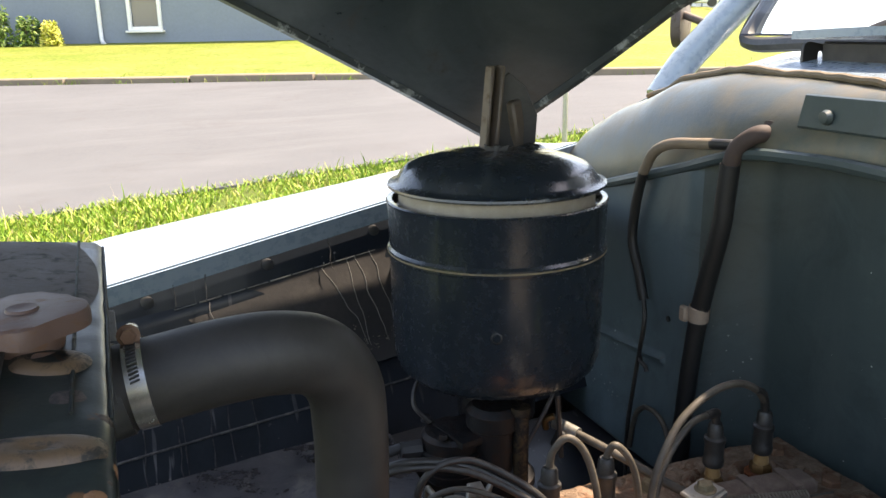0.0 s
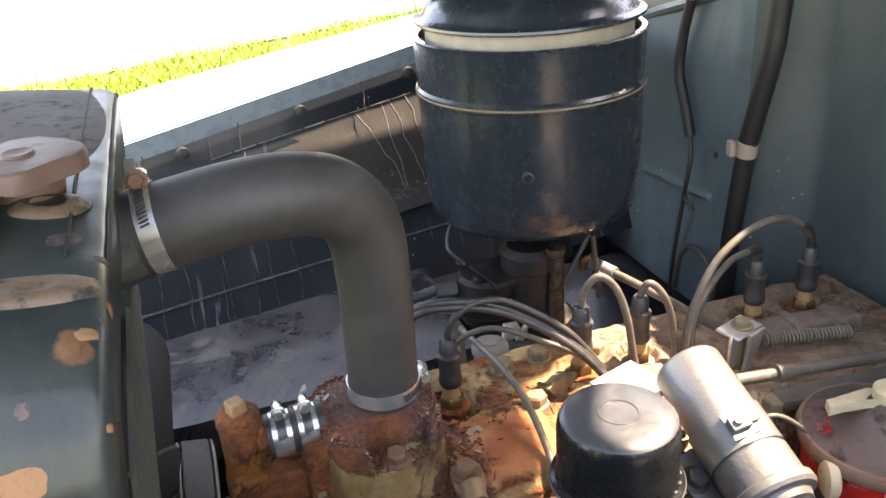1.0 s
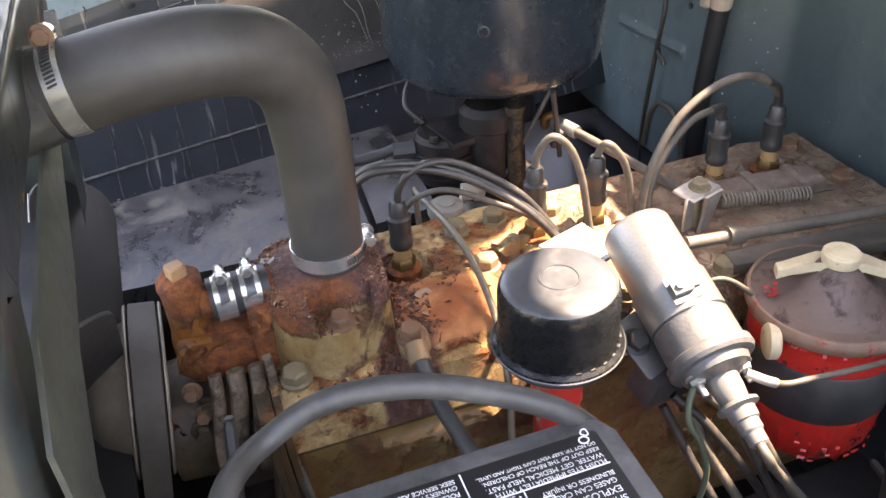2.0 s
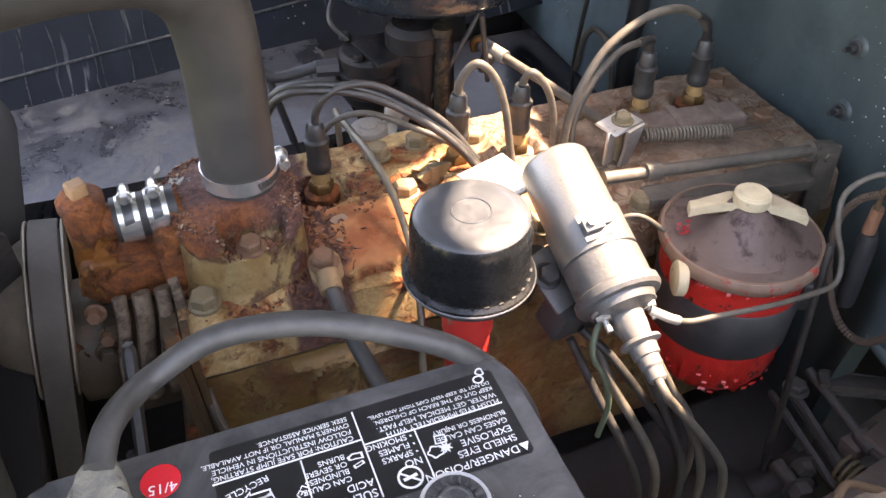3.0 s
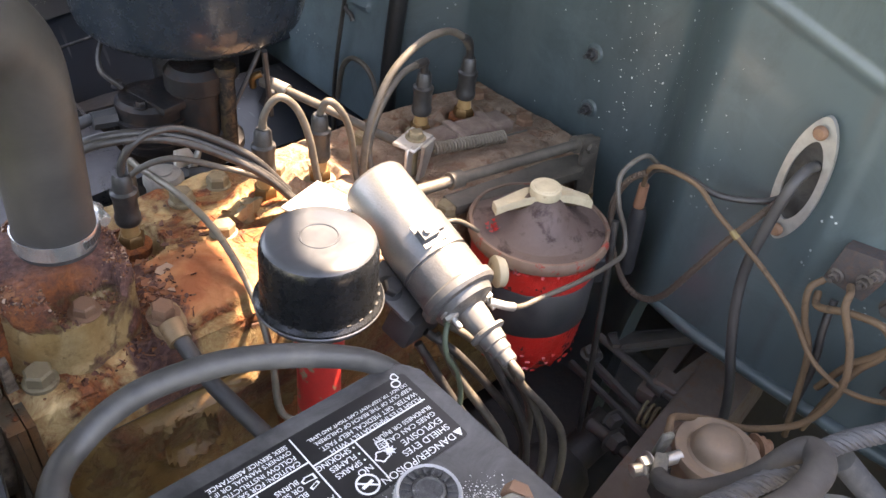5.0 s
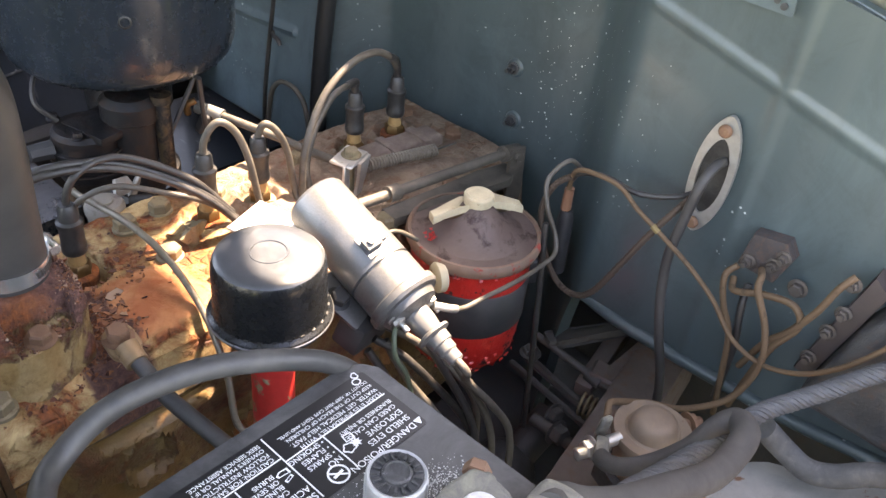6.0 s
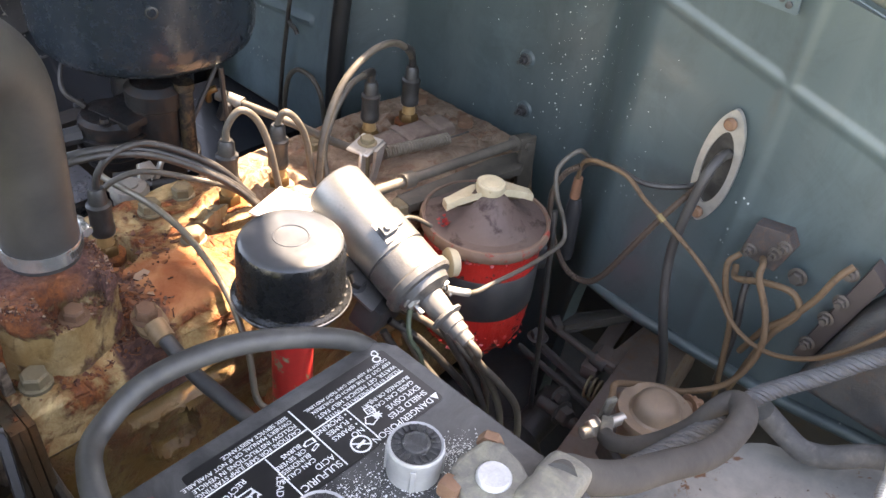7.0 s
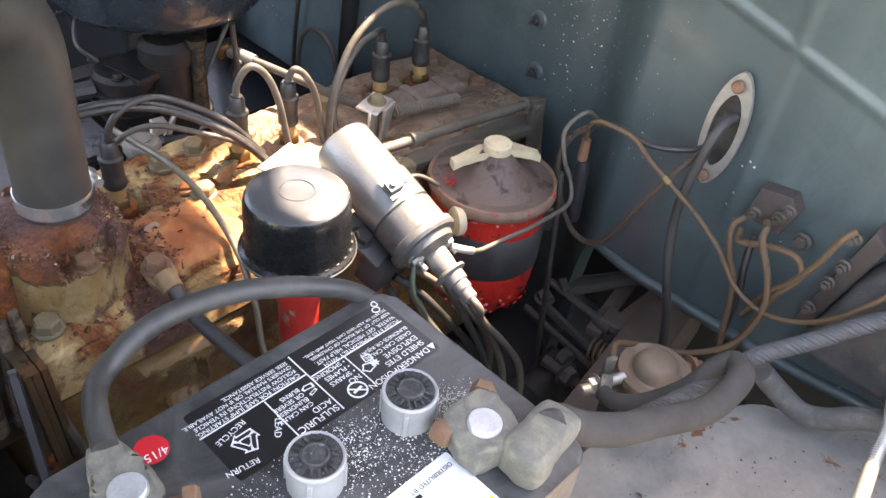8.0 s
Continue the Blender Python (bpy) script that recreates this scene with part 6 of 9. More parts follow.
# ---- spark plugs and their wires ----
def spark_plug(x, y, z, seat_rust, label, tilt=(0, 0, 1)):
    p = thing("spark_plug", (x, y, z), label, "spark plug", "spark plugs on the cylinder head")
    w = Vector(tilt).normalized()
    bm = B()
    lathe(bm, [(0.016, -0.004), (0.0165, 0.004), (0.013, 0.006)], (x, y, z), w, 24)
    part("gasket_ring", bm, EXHAUST_RUST if seat_rust else DULL_BOLT, p)
    bm = B()
    hex_bolt(bm, Vector((x, y, z)) + w * 0.004, w, 0.0118, 0.012, False)
    part("hexagon", bm, BRASS, p)
    bm = B()
    lathe(bm, [(0.0085, 0.014), (0.008, 0.02), (0.007, 0.026), (0.0065, 0.036)], (x, y, z), w, 18)
    part("insulator", bm, PORCELAIN, p)
    bm = B()
    lathe(bm, [(0.0098, 0.028), (0.0108, 0.030), (0.0110, 0.036), (0.0102, 0.038), (0.0102, 0.054), (0.0112, 0.056), (0.0112, 0.060), (0.0085, 0.062), (0.0078, 0.074), (0.0060, 0.077)], (x, y, z), w, 24)
    part("boot", bm, BOOT, p, "black rubber boot")
    return Vector((x, y, z)) + w * 0.074


tops = [spark_plug(0.2235, 0.625, 0.864, True, "spark plug with a black boot in a rusty well"),
        spark_plug(0.352, 0.614, 0.872, True, "spark plug with a grey boot on an orange adapter"),
        spark_plug(0.416, 0.617, 0.866, False, "spark plug with a black boot and brass base"),
        spark_plug(0.5605, 0.632, 0.866, False, "spark plug with a black boot in a rusty well"),
        spark_plug(0.624, 0.630, 0.868, True, "spark plug with a brass base near the firewall")]


def wire(name, pts, r, material, at, label, category="wire", group="", sub=8, seg=10, **more):
    bm = B()
    tube(bm, pts, r, seg, sub, **more)
    return whole(name, bm, material, at, label, category, group)


GW = "ignition wires"
t0, t1, t2, t3, t4 = tops
wire("plug_wire", [t0 - Vector((0, 0, 0.006)), t0 + Vector((0.002, 0, 0.012)), (0.235, 0.622, 0.966), (0.256, 0.620, 0.974), (0.285, 0.617, 0.966), (0.33, 0.60, 0.935), (0.36, 0.585, 0.895)], 0.0034, DARK_WIRE, t0, "dark ignition wire joining the bundle", group=GW)
wire("plug_wire", [t1 - Vector((0, 0, 0.006)), t1 + Vector((0.002, 0, 0.016)), (0.366, 0.608, 0.979), (0.381, 0.603, 0.966), (0.391, 0.598, 0.935), (0.397, 0.59, 0.885), (0.40, 0.575, 0.87)], 0.0036, OLD_WIRE, t1, "grey-brown ignition wire in a tight loop", group=GW)
wire("plug_wire", [t2 - Vector((0, 0, 0.006)), t2 + Vector((0.002, 0, 0.008)), (0.423, 0.612, 0.957), (0.435, 0.608, 0.944), (0.443, 0.604, 0.92), (0.447, 0.598, 0.875), (0.446, 0.585, 0.865)], 0.0036, OLD_WIRE, t2, "grey-brown ignition wire in a tight loop", group=GW)
wire("plug_wire", [t3 - Vector((0, 0, 0.006)), t3 + Vector((-0.001, 0, 0.010)), (0.543, 0.627, 0.957), (0.517, 0.622, 0.953), (0.488, 0.615, 0.928), (0.468, 0.605, 0.895), (0.463, 0.59, 0.865)], 0.0036, OLD_WIRE, t3, "grey-brown ignition wire arching to a far plug", group=GW)
wire("plug_wire", [t4 - Vector((0, 0, 0.006)), t4 + Vector((-0.001, 0, 0.012)), (0.600, 0.622, 0.978), (0.568, 0.615, 0.993), (0.530, 0.610, 0.991), (0.490, 0.605, 0.968), (0.462, 0.60, 0.92), (0.450, 0.592, 0.868)], 0.0040, OLD_WIRE, t4, "thick grey-brown ignition wire arching to the last plug", group=GW)
for k in range(2):
    o = Vector((0.0, 0.0042 * k - 0.004, 0.0034 * k - 0.004))
    wire("plug_wire", [Vector(p) + o for p in ((0.186, 0.664, 0.875), (0.184, 0.656, 0.93), (0.196, 0.642, 0.966), (0.222, 0.630, 0.976), (0.262, 0.622, 0.969), (0.298, 0.612, 0.951), (0.335, 0.595, 0.923), (0.362, 0.575, 0.888), (0.37, 0.56, 0.87))], 0.0036, DARK_WIRE, (0.2, 0.63, 0.95), "long ignition wire in a bundle over the head", group=GW)
wire("thin_wire", [(0.236, 0.66, 0.905), (0.250, 0.648, 0.925), (0.275, 0.635, 0.933), (0.31, 0.615, 0.922), (0.345, 0.595, 0.905), (0.37, 0.575, 0.875)], 0.0028, OLD_WIRE, (0.3, 0.6, 0.9), "thin brown wire over the cylinder head", group=GW)

for a, b, c in ((t3, (0.5595, 0.6318, 0.954), (0.543, 0.627, 0.957)), (t4, (0.616, 0.627, 0.966), (0.600, 0.622, 0.978))):
    wire("wire_sleeve", [a - Vector((0, 0, 0.004)), a + Vector((-0.001, 0, 0.010)), Vector(b) + Vector((0.0, 0.0, 0.001)), c], 0.0046, DARK_WIRE, a, "black sleeve on the end of an ignition wire", "wire sleeve", group="wire sleeves")

# thin brass vacuum pipe across the head
wire("metal_pipe", [(0.262, 0.70, 0.86), (0.258, 0.69, 0.905), (0.255, 0.665, 0.915), (0.262, 0.60, 0.918), (0.268, 0.55, 0.905), (0.268, 0.50, 0.875), (0.262, 0.465, 0.835), (0.258, 0.45, 0.79), (0.268, 0.44, 0.775), (0.278, 0.437, 0.776)], 0.0032, worn("dull_pipe", (0.20, 0.175, 0.135), wear=(0.12, 0.09, 0.06), rough=0.45, metal=0.5, big=30), (0.26, 0.55, 0.85), "thin tarnished metal vacuum pipe over the head", "pipe")

# ---- breather ----
breather = thing("oil_breather", (0.292, 0.441, 0.80), "black enamelled oil filler breather cap on a red tube", "breather")
BC = Vector((0.292, 0.441, 0))
bm = B()
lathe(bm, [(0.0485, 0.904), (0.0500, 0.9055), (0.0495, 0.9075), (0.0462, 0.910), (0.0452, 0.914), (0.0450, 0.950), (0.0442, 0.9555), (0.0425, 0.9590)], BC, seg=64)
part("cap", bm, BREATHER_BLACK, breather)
# Bright ring paints in the reflection along the cap's rolled edge.
bm = B()
lathe(bm, [(0.0496, 0.9030), (0.0506, 0.9040), (0.0507, 0.9052), (0.0498, 0.9060)], BC, seg=72, cap=False)
part("rim", bm, worn("rim_glint_metal", (0.12, 0.12, 0.122), rough=0.3, metal=0.6, big=30), breather, "rolled rim with its edge reflection put into a brighter metal")
for k in range(26):
    bm = B()
    a = 2 * math.pi * k / 26
    box(bm, BC + Vector((0.0463 * math.cos(a), 0.0463 * math.sin(a), 0.9095)), (0.0012, 0.0036, 0.0030), pose(0, 0, 0, 0, 0, math.degrees(a)))
    part("slot", bm, BOOT, breather)
bm = B()
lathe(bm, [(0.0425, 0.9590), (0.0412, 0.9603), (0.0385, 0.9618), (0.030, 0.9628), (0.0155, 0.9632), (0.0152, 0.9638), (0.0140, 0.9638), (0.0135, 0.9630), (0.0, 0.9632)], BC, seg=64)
part("crown", bm, BREATHER_CROWN, breather, "crown in a paler grey than the cap's sides")
bm = B()
lathe(bm, [(0.045, 0.9035), (0.046, 0.897), (0.03, 0.893), (0.018, 0.893)], BC, seg=48)
part("mesh_filler", bm, BLACK_METAL, breather)
bm = B()
lathe(bm, [(0.0195, 0.898), (0.0195, 0.872), (0.0205, 0.871), (0.0205, 0.846), (0.0185, 0.844), (0.0185, 0.62)], BC, seg=36)
part("tube", bm, RED_TUBE, breather, "red tube with worn paint")

# ---- ignition coil ----
CA, CB = Vector((0.388, 0.501, 0.942)), Vector((0.389, 0.383, 0.895))
CW = (CB - CA).normalized()
L = (CB - CA).length
coil = thing("ignition_coil", CB, "silver ignition coil on a slant in a clamp bracket", "coil")
bm = B()
lathe(bm, [(0.0, 0.0), (0.022, 0.0), (0.0262, 0.0015), (0.0285, 0.005), (0.0288, 0.05), (0.0288, L * 0.72), (0.0282, L - 0.01)], CA, CW, 56)
part("can", bm, ALU_COIL, coil)
bm = B()
lathe(bm, [(0.0280, L - 0.034), (0.0305, L - 0.032), (0.0305, L - 0.008), (0.0335, L - 0.006), (0.0340, L), (0.0320, L + 0.003), (0.0270, L + 0.004), (0.025, L + 0.010), (0.0135, L + 0.014)], CA, CW, 56)
part("end_cap", bm, COIL_END, coil)
bm = B()
lathe(bm, [(0.0290, L * 0.40 + 0.008), (0.0308, L * 0.40 + 0.0085), (0.0308, L * 0.40 + 0.0415), (0.0290, L * 0.40 + 0.042)], CA, CW, 56, False)
CU = CW.cross(Vector((1, 0, 0))).normalized()
if CU.z < 0:
    CU = -CU
cface = (CU * 0.90 + Vector((-0.2, 0, 0))).normalized()
cside = CW.cross(cface).normalized()
CROT = Matrix((CW, cside, cface)).transposed().to_4x4()
cmid = CA + CW * (L * 0.40 + 0.026)
part("clamp_band", bm, ALU_COIL, coil)
bm = B()
ring_prism(bm, rounded(0.0300, 0.0310, 0.002), rounded(0.0225, 0.0235, 0.001), CW, cside, cmid + cface * 0.0262, 0.0064)
part("clamp_window", bm, ALU_COIL, coil)
bm = B()
box(bm, cmid + cface * 0.0312, (0.0222, 0.0232, 0.001), CROT)
part("window_floor", bm, COIL_END, coil)
CLAMP_STEEL = worn("grey_clamp_steel", (0.15, 0.15, 0.145), wear=(0.07, 0.065, 0.06), rough=0.55, metal=0.2, big=60, fine=500)
bm = B()
box(bm, cmid + cface * 0.0338 + cside * 0.002, (0.0115, 0.0150, 0.0045), CROT, 0.001, 2)
box(bm, cmid + cface * 0.0330 - cside * 0.009, (0.0070, 0.0100, 0.0025), CROT, 0.0008, 1)
rod(bm, cmid + cface * 0.0350 + cside * 0.003, cmid + cface * 0.0385 + cside * 0.003, 0.0032, seg=14)
part("clamp_nut", bm, CLAMP_STEEL, coil)
TT = CA + CW * (L + 0.012)
bm = B()
lathe(bm, [(0.0125, 0.0), (0.0120, 0.012), (0.0105, 0.022), (0.0155, 0.0235), (0.0160, 0.026), (0.0110, 0.028), (0.0105, 0.036), (0.0088, 0.037), (0.0088, 0.044), (0.0072, 0.046), (0.0072, 0.054), (0.005, 0.056)], TT, CW, 30)
part("tower", bm, BAKELITE, coil, "pale tapered tower with a rubber nipple")
for sgn in (-1, 1):
    bm = B()
    o = TT + Vector((0.019 * sgn, 0, 0.002))
    rod(bm, o - CW * 0.01, o + CW * 0.012, 0.0025, seg=10)
    hex_bolt(bm, o - CW * 0.004, CW, 0.0062, 0.005)
    part("terminal", bm, ZINC, coil)
bracket = thing("coil_bracket", (0.36, 0.44, 0.85), "grey steel coil bracket with a dark block below", "bracket")
bm = B()
box(bm, (0.352, 0.522, 0.918), (0.052, 0.05, 0.003), pose(0, 0, 0, 4, 0, 18), 0.001, 1)
part("plate", bm, ZINC, bracket)
bm = B()
prism(bm, rounded(0.030, 0.05, 0.003), (0.94, 0.3, 0.1), (-0.28, 0.8, 0.5), (0.357, 0.427, 0.886), 0.003, 0.001)
part("foot", bm, COIL_END, bracket)
bm = B()
hex_bolt(bm, (0.352, 0.428, 0.890), (0.1, -0.5, 0.85), 0.0085, 0.008)
part("bolt", bm, BLACK_METAL, bracket)
bm = B()
box(bm, (0.372, 0.415, 0.858), (0.05, 0.028, 0.03), pose(0, 0, 0, 15, 10, 12), 0.004, 2)
rod(bm, (0.36, 0.46, 0.88), (0.37, 0.50, 0.80), 0.012, seg=14)
part("block", bm, BLACK_METAL, bracket)

# ---- oil filter ----
FC = Vector((0.538, 0.430, 0))
filt = thing("oil_filter", (0.538, 0.430, 0.745), "red canister oil filter with peeling paint and a dusty lid", "oil filter")
bm = B()
lathe(bm, [(0.0, 0.714), (0.024, 0.716), (0.038, 0.721), (0.049, 0.730), (0.0555, 0.741), (0.0590, 0.755), (0.0605, 0.775)] + [(0.0610 + 0.00012 * k, 0.785 + 0.010 * k) for k in range(9)] + [(0.0640, 0.869)], FC, seg=120)
for v in bm.verts:
    a = math.atan2(v.co.y - FC.y, v.co.x - FC.x)
    out = Vector((math.cos(a), math.sin(a), 0))
    v.co += out * 0.0006 * noise.noise(v.co * 70)
    if 0.7145 < v.co.z < 0.775:
        lump = noise.noise(Vector((a * 9, v.co.z * 170, 1)))
        v.co += (out + Vector((0, 0, -0.9))) * 0.0048 * max(0, lump)
part("canister", bm, FILTER_RED, filt)
bm = B()
peel = random.Random(41)
for k in range(64):
    a = radians(peel.uniform(170, 330))
    low = peel.random() < 0.62
    z = peel.uniform(0.738, 0.762) if low else peel.uniform(0.862, 0.868)
    r0 = 0.0625 if not low else 0.0588
    out, side = Vector((math.cos(a), math.sin(a), 0)), Vector((-math.sin(a), math.cos(a), 0))
    w, h = peel.uniform(0.0008, 0.0034), peel.uniform(0.0008, 0.0026)
    p = FC + out * r0 + Vector((0, 0, z))
    curl = out * peel.uniform(0.0008, 0.0028)
    q = [bm.verts.new(p + side * x * w + Vector((0, 0, -y * h)) + curl * y * y) for x, y in ((-1, 0), (1, 0), (1.1, 0.6), (0.5, 1.0), (-0.2, 0.8), (-0.9, 1.1))]
    bm.faces.new(q)
tagged(part("paint_curls", bm, FILTER_RED, filt, "curls of peeling red paint"), kind="stuff")
bm = B()
lathe(bm, [(0.0618, 0.785), (0.0632, 0.787), (0.0632, 0.836), (0.0620, 0.838)], FC, seg=64, cap=False)
band = part("band", bm, BLACK_METAL, filt, "black mounting band")
bm = B()
box(bm, FC + Vector((0.058, -0.036, 0.822)), (0.016, 0.022, 0.032), pose(0, 0, 0, 0, 0, -32), 0.005, 3)
rod(bm, FC + Vector((0.052, -0.048, 0.822)), FC + Vector((0.068, -0.022, 0.822)), 0.004, seg=12)
part("lug", bm, BLACK_METAL, band)
bm = B()
lathe(bm, [(0.0630, 0.866), (0.0672, 0.867), (0.0690, 0.8715), (0.0690, 0.8765), (0.0672, 0.8800), (0.0645, 0.8800), (0.0630, 0.8765)], FC, seg=96)
for v in bm.verts:
    v.co += Vector((v.co.x - FC.x, v.co.y - FC.y, 0)).normalized() * 0.0006 * noise.noise(v.co * 120)
part("rim", bm, FILTER_RIM, filt, "faded rolled rim")
bm = B()
lathe(bm, [(0.0635, 0.8775), (0.0590, 0.8755), (0.0520, 0.8770), (0.0420, 0.8826), (0.0320, 0.8905), (0.0220, 0.9010), (0.0150, 0.9095), (0.0, 0.9125)], FC, seg=96)
for v in bm.verts:
    v.co.z += 0.0009 * noise.noise(v.co * 55)
part("lid", bm, FILTER_LID, filt, "dusty brown-red domed lid")
bm = B()
hu, hv = Vector((0.886, -0.464, 0)), Vector((0.464, 0.886, 0))
prism(bm, [(-0.048, -0.0060), (-0.036, -0.0058), (-0.018, -0.0080), (0.018, -0.0080), (0.036, -0.0058), (0.048, -0.0060), (0.048, 0.0060), (0.036, 0.0058), (0.018, 0.0080), (-0.018, 0.0080), (-0.036, 0.0058), (-0.048, 0.0060)], hu, hv, FC + Vector((0, 0, 0.9085)), 0.0085, 0.0018, 2)
for v in bm.verts:
    r = (v.co - FC).xy.length
    v.co.z -= 0.0135 * max(0, (r - 0.013) / 0.035)
lathe(bm, [(0.0145, 0.0), (0.0152, 0.003), (0.0150, 0.0088), (0.0138, 0.0100), (0.0116, 0.0098), (0.0108, 0.0106), (0, 0.0108)], FC + Vector((0, 0, 0.9105)), seg=36)
part("handle", bm, CREAM_CAST, filt, "cream cast T-handle")
bm = B()
for k in range(14):
    p = FC + hu * peel.gauss(-0.047, 0.004) + hv * peel.gauss(-0.006, 0.004) + Vector((0, 0, 0.8795 + 0.002 * peel.random()))
    ring = [bm.verts.new(p + Vector((0.0028 * peel.uniform(0.4, 1.2) * math.cos(j * 1.257), 0.0028 * peel.uniform(0.4, 1.2) * math.sin(j * 1.257), peel.uniform(0, 0.002)))) for j in range(5)]
    bm.faces.new(ring)
tagged(part("paint_chips", bm, FILTER_RED, filt, "chips of bright red paint by the handle"), kind="stuff")
bm = B()
lathe(bm, [(0.013, 0), (0.0155, 0.002), (0.0155, 0.009), (0.012, 0.011), (0, 0.0115)], FC + Vector((-0.063, -0.018, 0.862)), (-0.90, 0.42, 0.0), 28)
part("knob", bm, CREAM_CAST, filt, "round cream knob")

# ---- air cleaner ----
AC = Vector((0.393, 0.813, 0))
air = thing("air_cleaner", (0.393, 0.813, 0.96), "black enamelled oil-bath air cleaner with a domed lid", "air cleaner")
bm = B()
lathe(bm, [(0.045, 0.966), (0.085, 0.967), (0.104, 0.972), (0.1120, 0.980), (0.1160, 0.992), (0.1172, 1.006), (0.1194, 1.108), (0.1212, 1.110), (0.1212, 1.116), (0.1188, 1.119), (0.1204, 1.164), (0.1215, 1.168), (0.1200, 1.1695), (0.1150, 1.169), (0.1130, 1.160), (0.05, 1.150), (0.0, 1.15)], AC, seg=96)
body = part("body", bm, BLACK_ENAMEL, air)
bm = B()
lathe(bm, [(0.1213, 1.1120), (0.1216, 1.1130), (0.1213, 1.1140)], AC, seg=96, cap=False)
part("bead", bm, DULL_BOLT, body, "worn bright bead")
bm = B()
lathe(bm, [(0.104, 1.150), (0.1075, 1.155), (0.1075, 1.186)], AC, seg=80, cap=False)
part("filter_ring", bm, worn("element_shell", (0.34, 0.30, 0.24), rough=0.6, big=14, dust=(0.2, 0.17, 0.13)), air, "beige filter shell")
bm = B()
lathe(bm, [(0.105, 1.180), (0.117, 1.1815), (0.1195, 1.1835), (0.1190, 1.1860), (0.1125, 1.1878), (0.1095, 1.1910), (0.1055, 1.1975), (0.098, 1.2045), (0.084, 1.2105), (0.060, 1.2150), (0.030, 1.2172), (0.0, 1.2176)], AC, seg=180)
for v in bm.verts:
    d = v.co - AC
    r, a = d.xy.length, math.atan2(d.y, d.x)
    if 0.03 < r < 0.104 and v.co.z > 1.19:
        v.co.z += 0.0048 * max(0, math.cos((a - 0.45) * 2.5)) ** 60 * min(1, (r - 0.03) / 0.03) - 0.0012 * (0.5 - 0.5 * math.cos(5 * (a - 0.45))) * math.sin(min(1, r / 0.1) * math.pi)
lid = part("lid", bm, BLACK_ENAMEL, air, "pressed black lid with radial ribs")
bm = B()
rod(bm, AC + Vector((0, 0, 1.212)), AC + Vector((0, 0, 1.2235)), 0.004, seg=12)
prism(bm, [(-0.012, 0.0), (0.012, 0.0), (0.014, 0.008), (0.004, 0.003), (-0.004, 0.003), (-0.014, 0.008)], (0.9, -0.4, 0), (0, 0, 1), AC + Vector((0, 0, 1.2175)), 0.003, 0.0005)
part("wing_nut", bm, BLACK_METAL, air)
bm = B()
n_out = (Vector((0.341, 0.705, 0)) - AC).normalized()
lathe(bm, [(0.0062, -0.003), (0.0060, 0.0008), (0.0048, 0.0012), (0.0040, -0.0015), (0, -0.0015)], AC + n_out * 0.118 + Vector((0, 0, 1.046)), n_out, 20)
part("rivet", bm, BOOT, air)

# ---- carburettor and pipes under the air cleaner ----
carb = thing("carburettor", (0.393, 0.80, 0.80), "dark greasy carburettor below the air cleaner", "carburettor")
bm = B()
lathe(bm, [(0.046, 0.82), (0.046, 0.83), (0.034, 0.84), (0.032, 0.90), (0.045, 0.91), (0.045, 0.93), (0.04, 0.96)], AC, seg=32)
part("throat", bm, CARB_BROWN, carb)
bm = B()
lathe(bm, [(0.0, 0.862), (0.03, 0.863), (0.034, 0.87), (0.034, 0.915), (0.030, 0.92), (0, 0.923)], (0.320, 0.775, 0), seg=28)
box(bm, (0.345, 0.77, 0.918), (0.075, 0.06, 0.010), pose(0, 0, 0, 0, 0, 12), 0.004, 2)
lathe(bm, [(0.026, 0.84), (0.027, 0.86), (0.027, 0.925), (0.031, 0.928), (0.031, 0.945), (0.024, 0.952)], (0.362, 0.755, 0), seg=28)
for x, y in ((0.30, 0.75), (0.30, 0.80), (0.36, 0.742)):
    hex_bolt(bm, (x, y, 0.922), (0, 0, 1), 0.005, 0.005)
part("float_bowl", bm, CARB_BROWN, carb)
bm = B()
lathe(bm, [(0.0085, 0.86), (0.0085, 0.945), (0.0105, 0.947), (0.0105, 0.955)], (0.381, 0.728, 0), seg=20)
part("tube", bm, worn("browned_tube", (0.060, 0.040, 0.022), wear=(0.012, 0.010, 0.010), rough=0.45, metal=0.4, big=24, lo=0.44, hi=0.56), carb, "brown metal tube")
bm = B()
tube(bm, [(0.29, 0.782, 0.900), (0.27, 0.785, 0.904), (0.245, 0.79, 0.898), (0.222, 0.79, 0.897), (0.211, 0.79, 0.903), (0.205, 0.79, 0.910)], 0.006, 10, 8)
rod(bm, (0.214, 0.79, 0.897), (0.235, 0.79, 0.80), 0.0042, seg=10)
rod(bm, (0.285, 0.78, 0.902), (0.262, 0.782, 0.903), 0.010, 0.009, 8)
part("fuel_pipe", bm, BLACK_METAL, carb)
bm = B()
tube(bm, [(0.300, 0.79, 0.925), (0.285, 0.80, 0.945), (0.300, 0.82, 0.965), (0.33, 0.83, 0.97)], 0.0025, 8, 6)
part("vent_pipe", bm, DARK_WIRE, carb)
bm = B()
rod(bm, (0.425, 0.72, 0.98), (0.352, 0.735, 0.84), 0.0025, seg=8)
rod(bm, (0.415, 0.71, 0.97), (0.436, 0.735, 0.88), 0.003, seg=8)
box(bm, (0.433, 0.735, 0.902), (0.012, 0.012, 0.022), pose(0, 0, 0, 10, 20, 0), 0.002, 1)
part("linkage", bm, BLACK_METAL, carb)
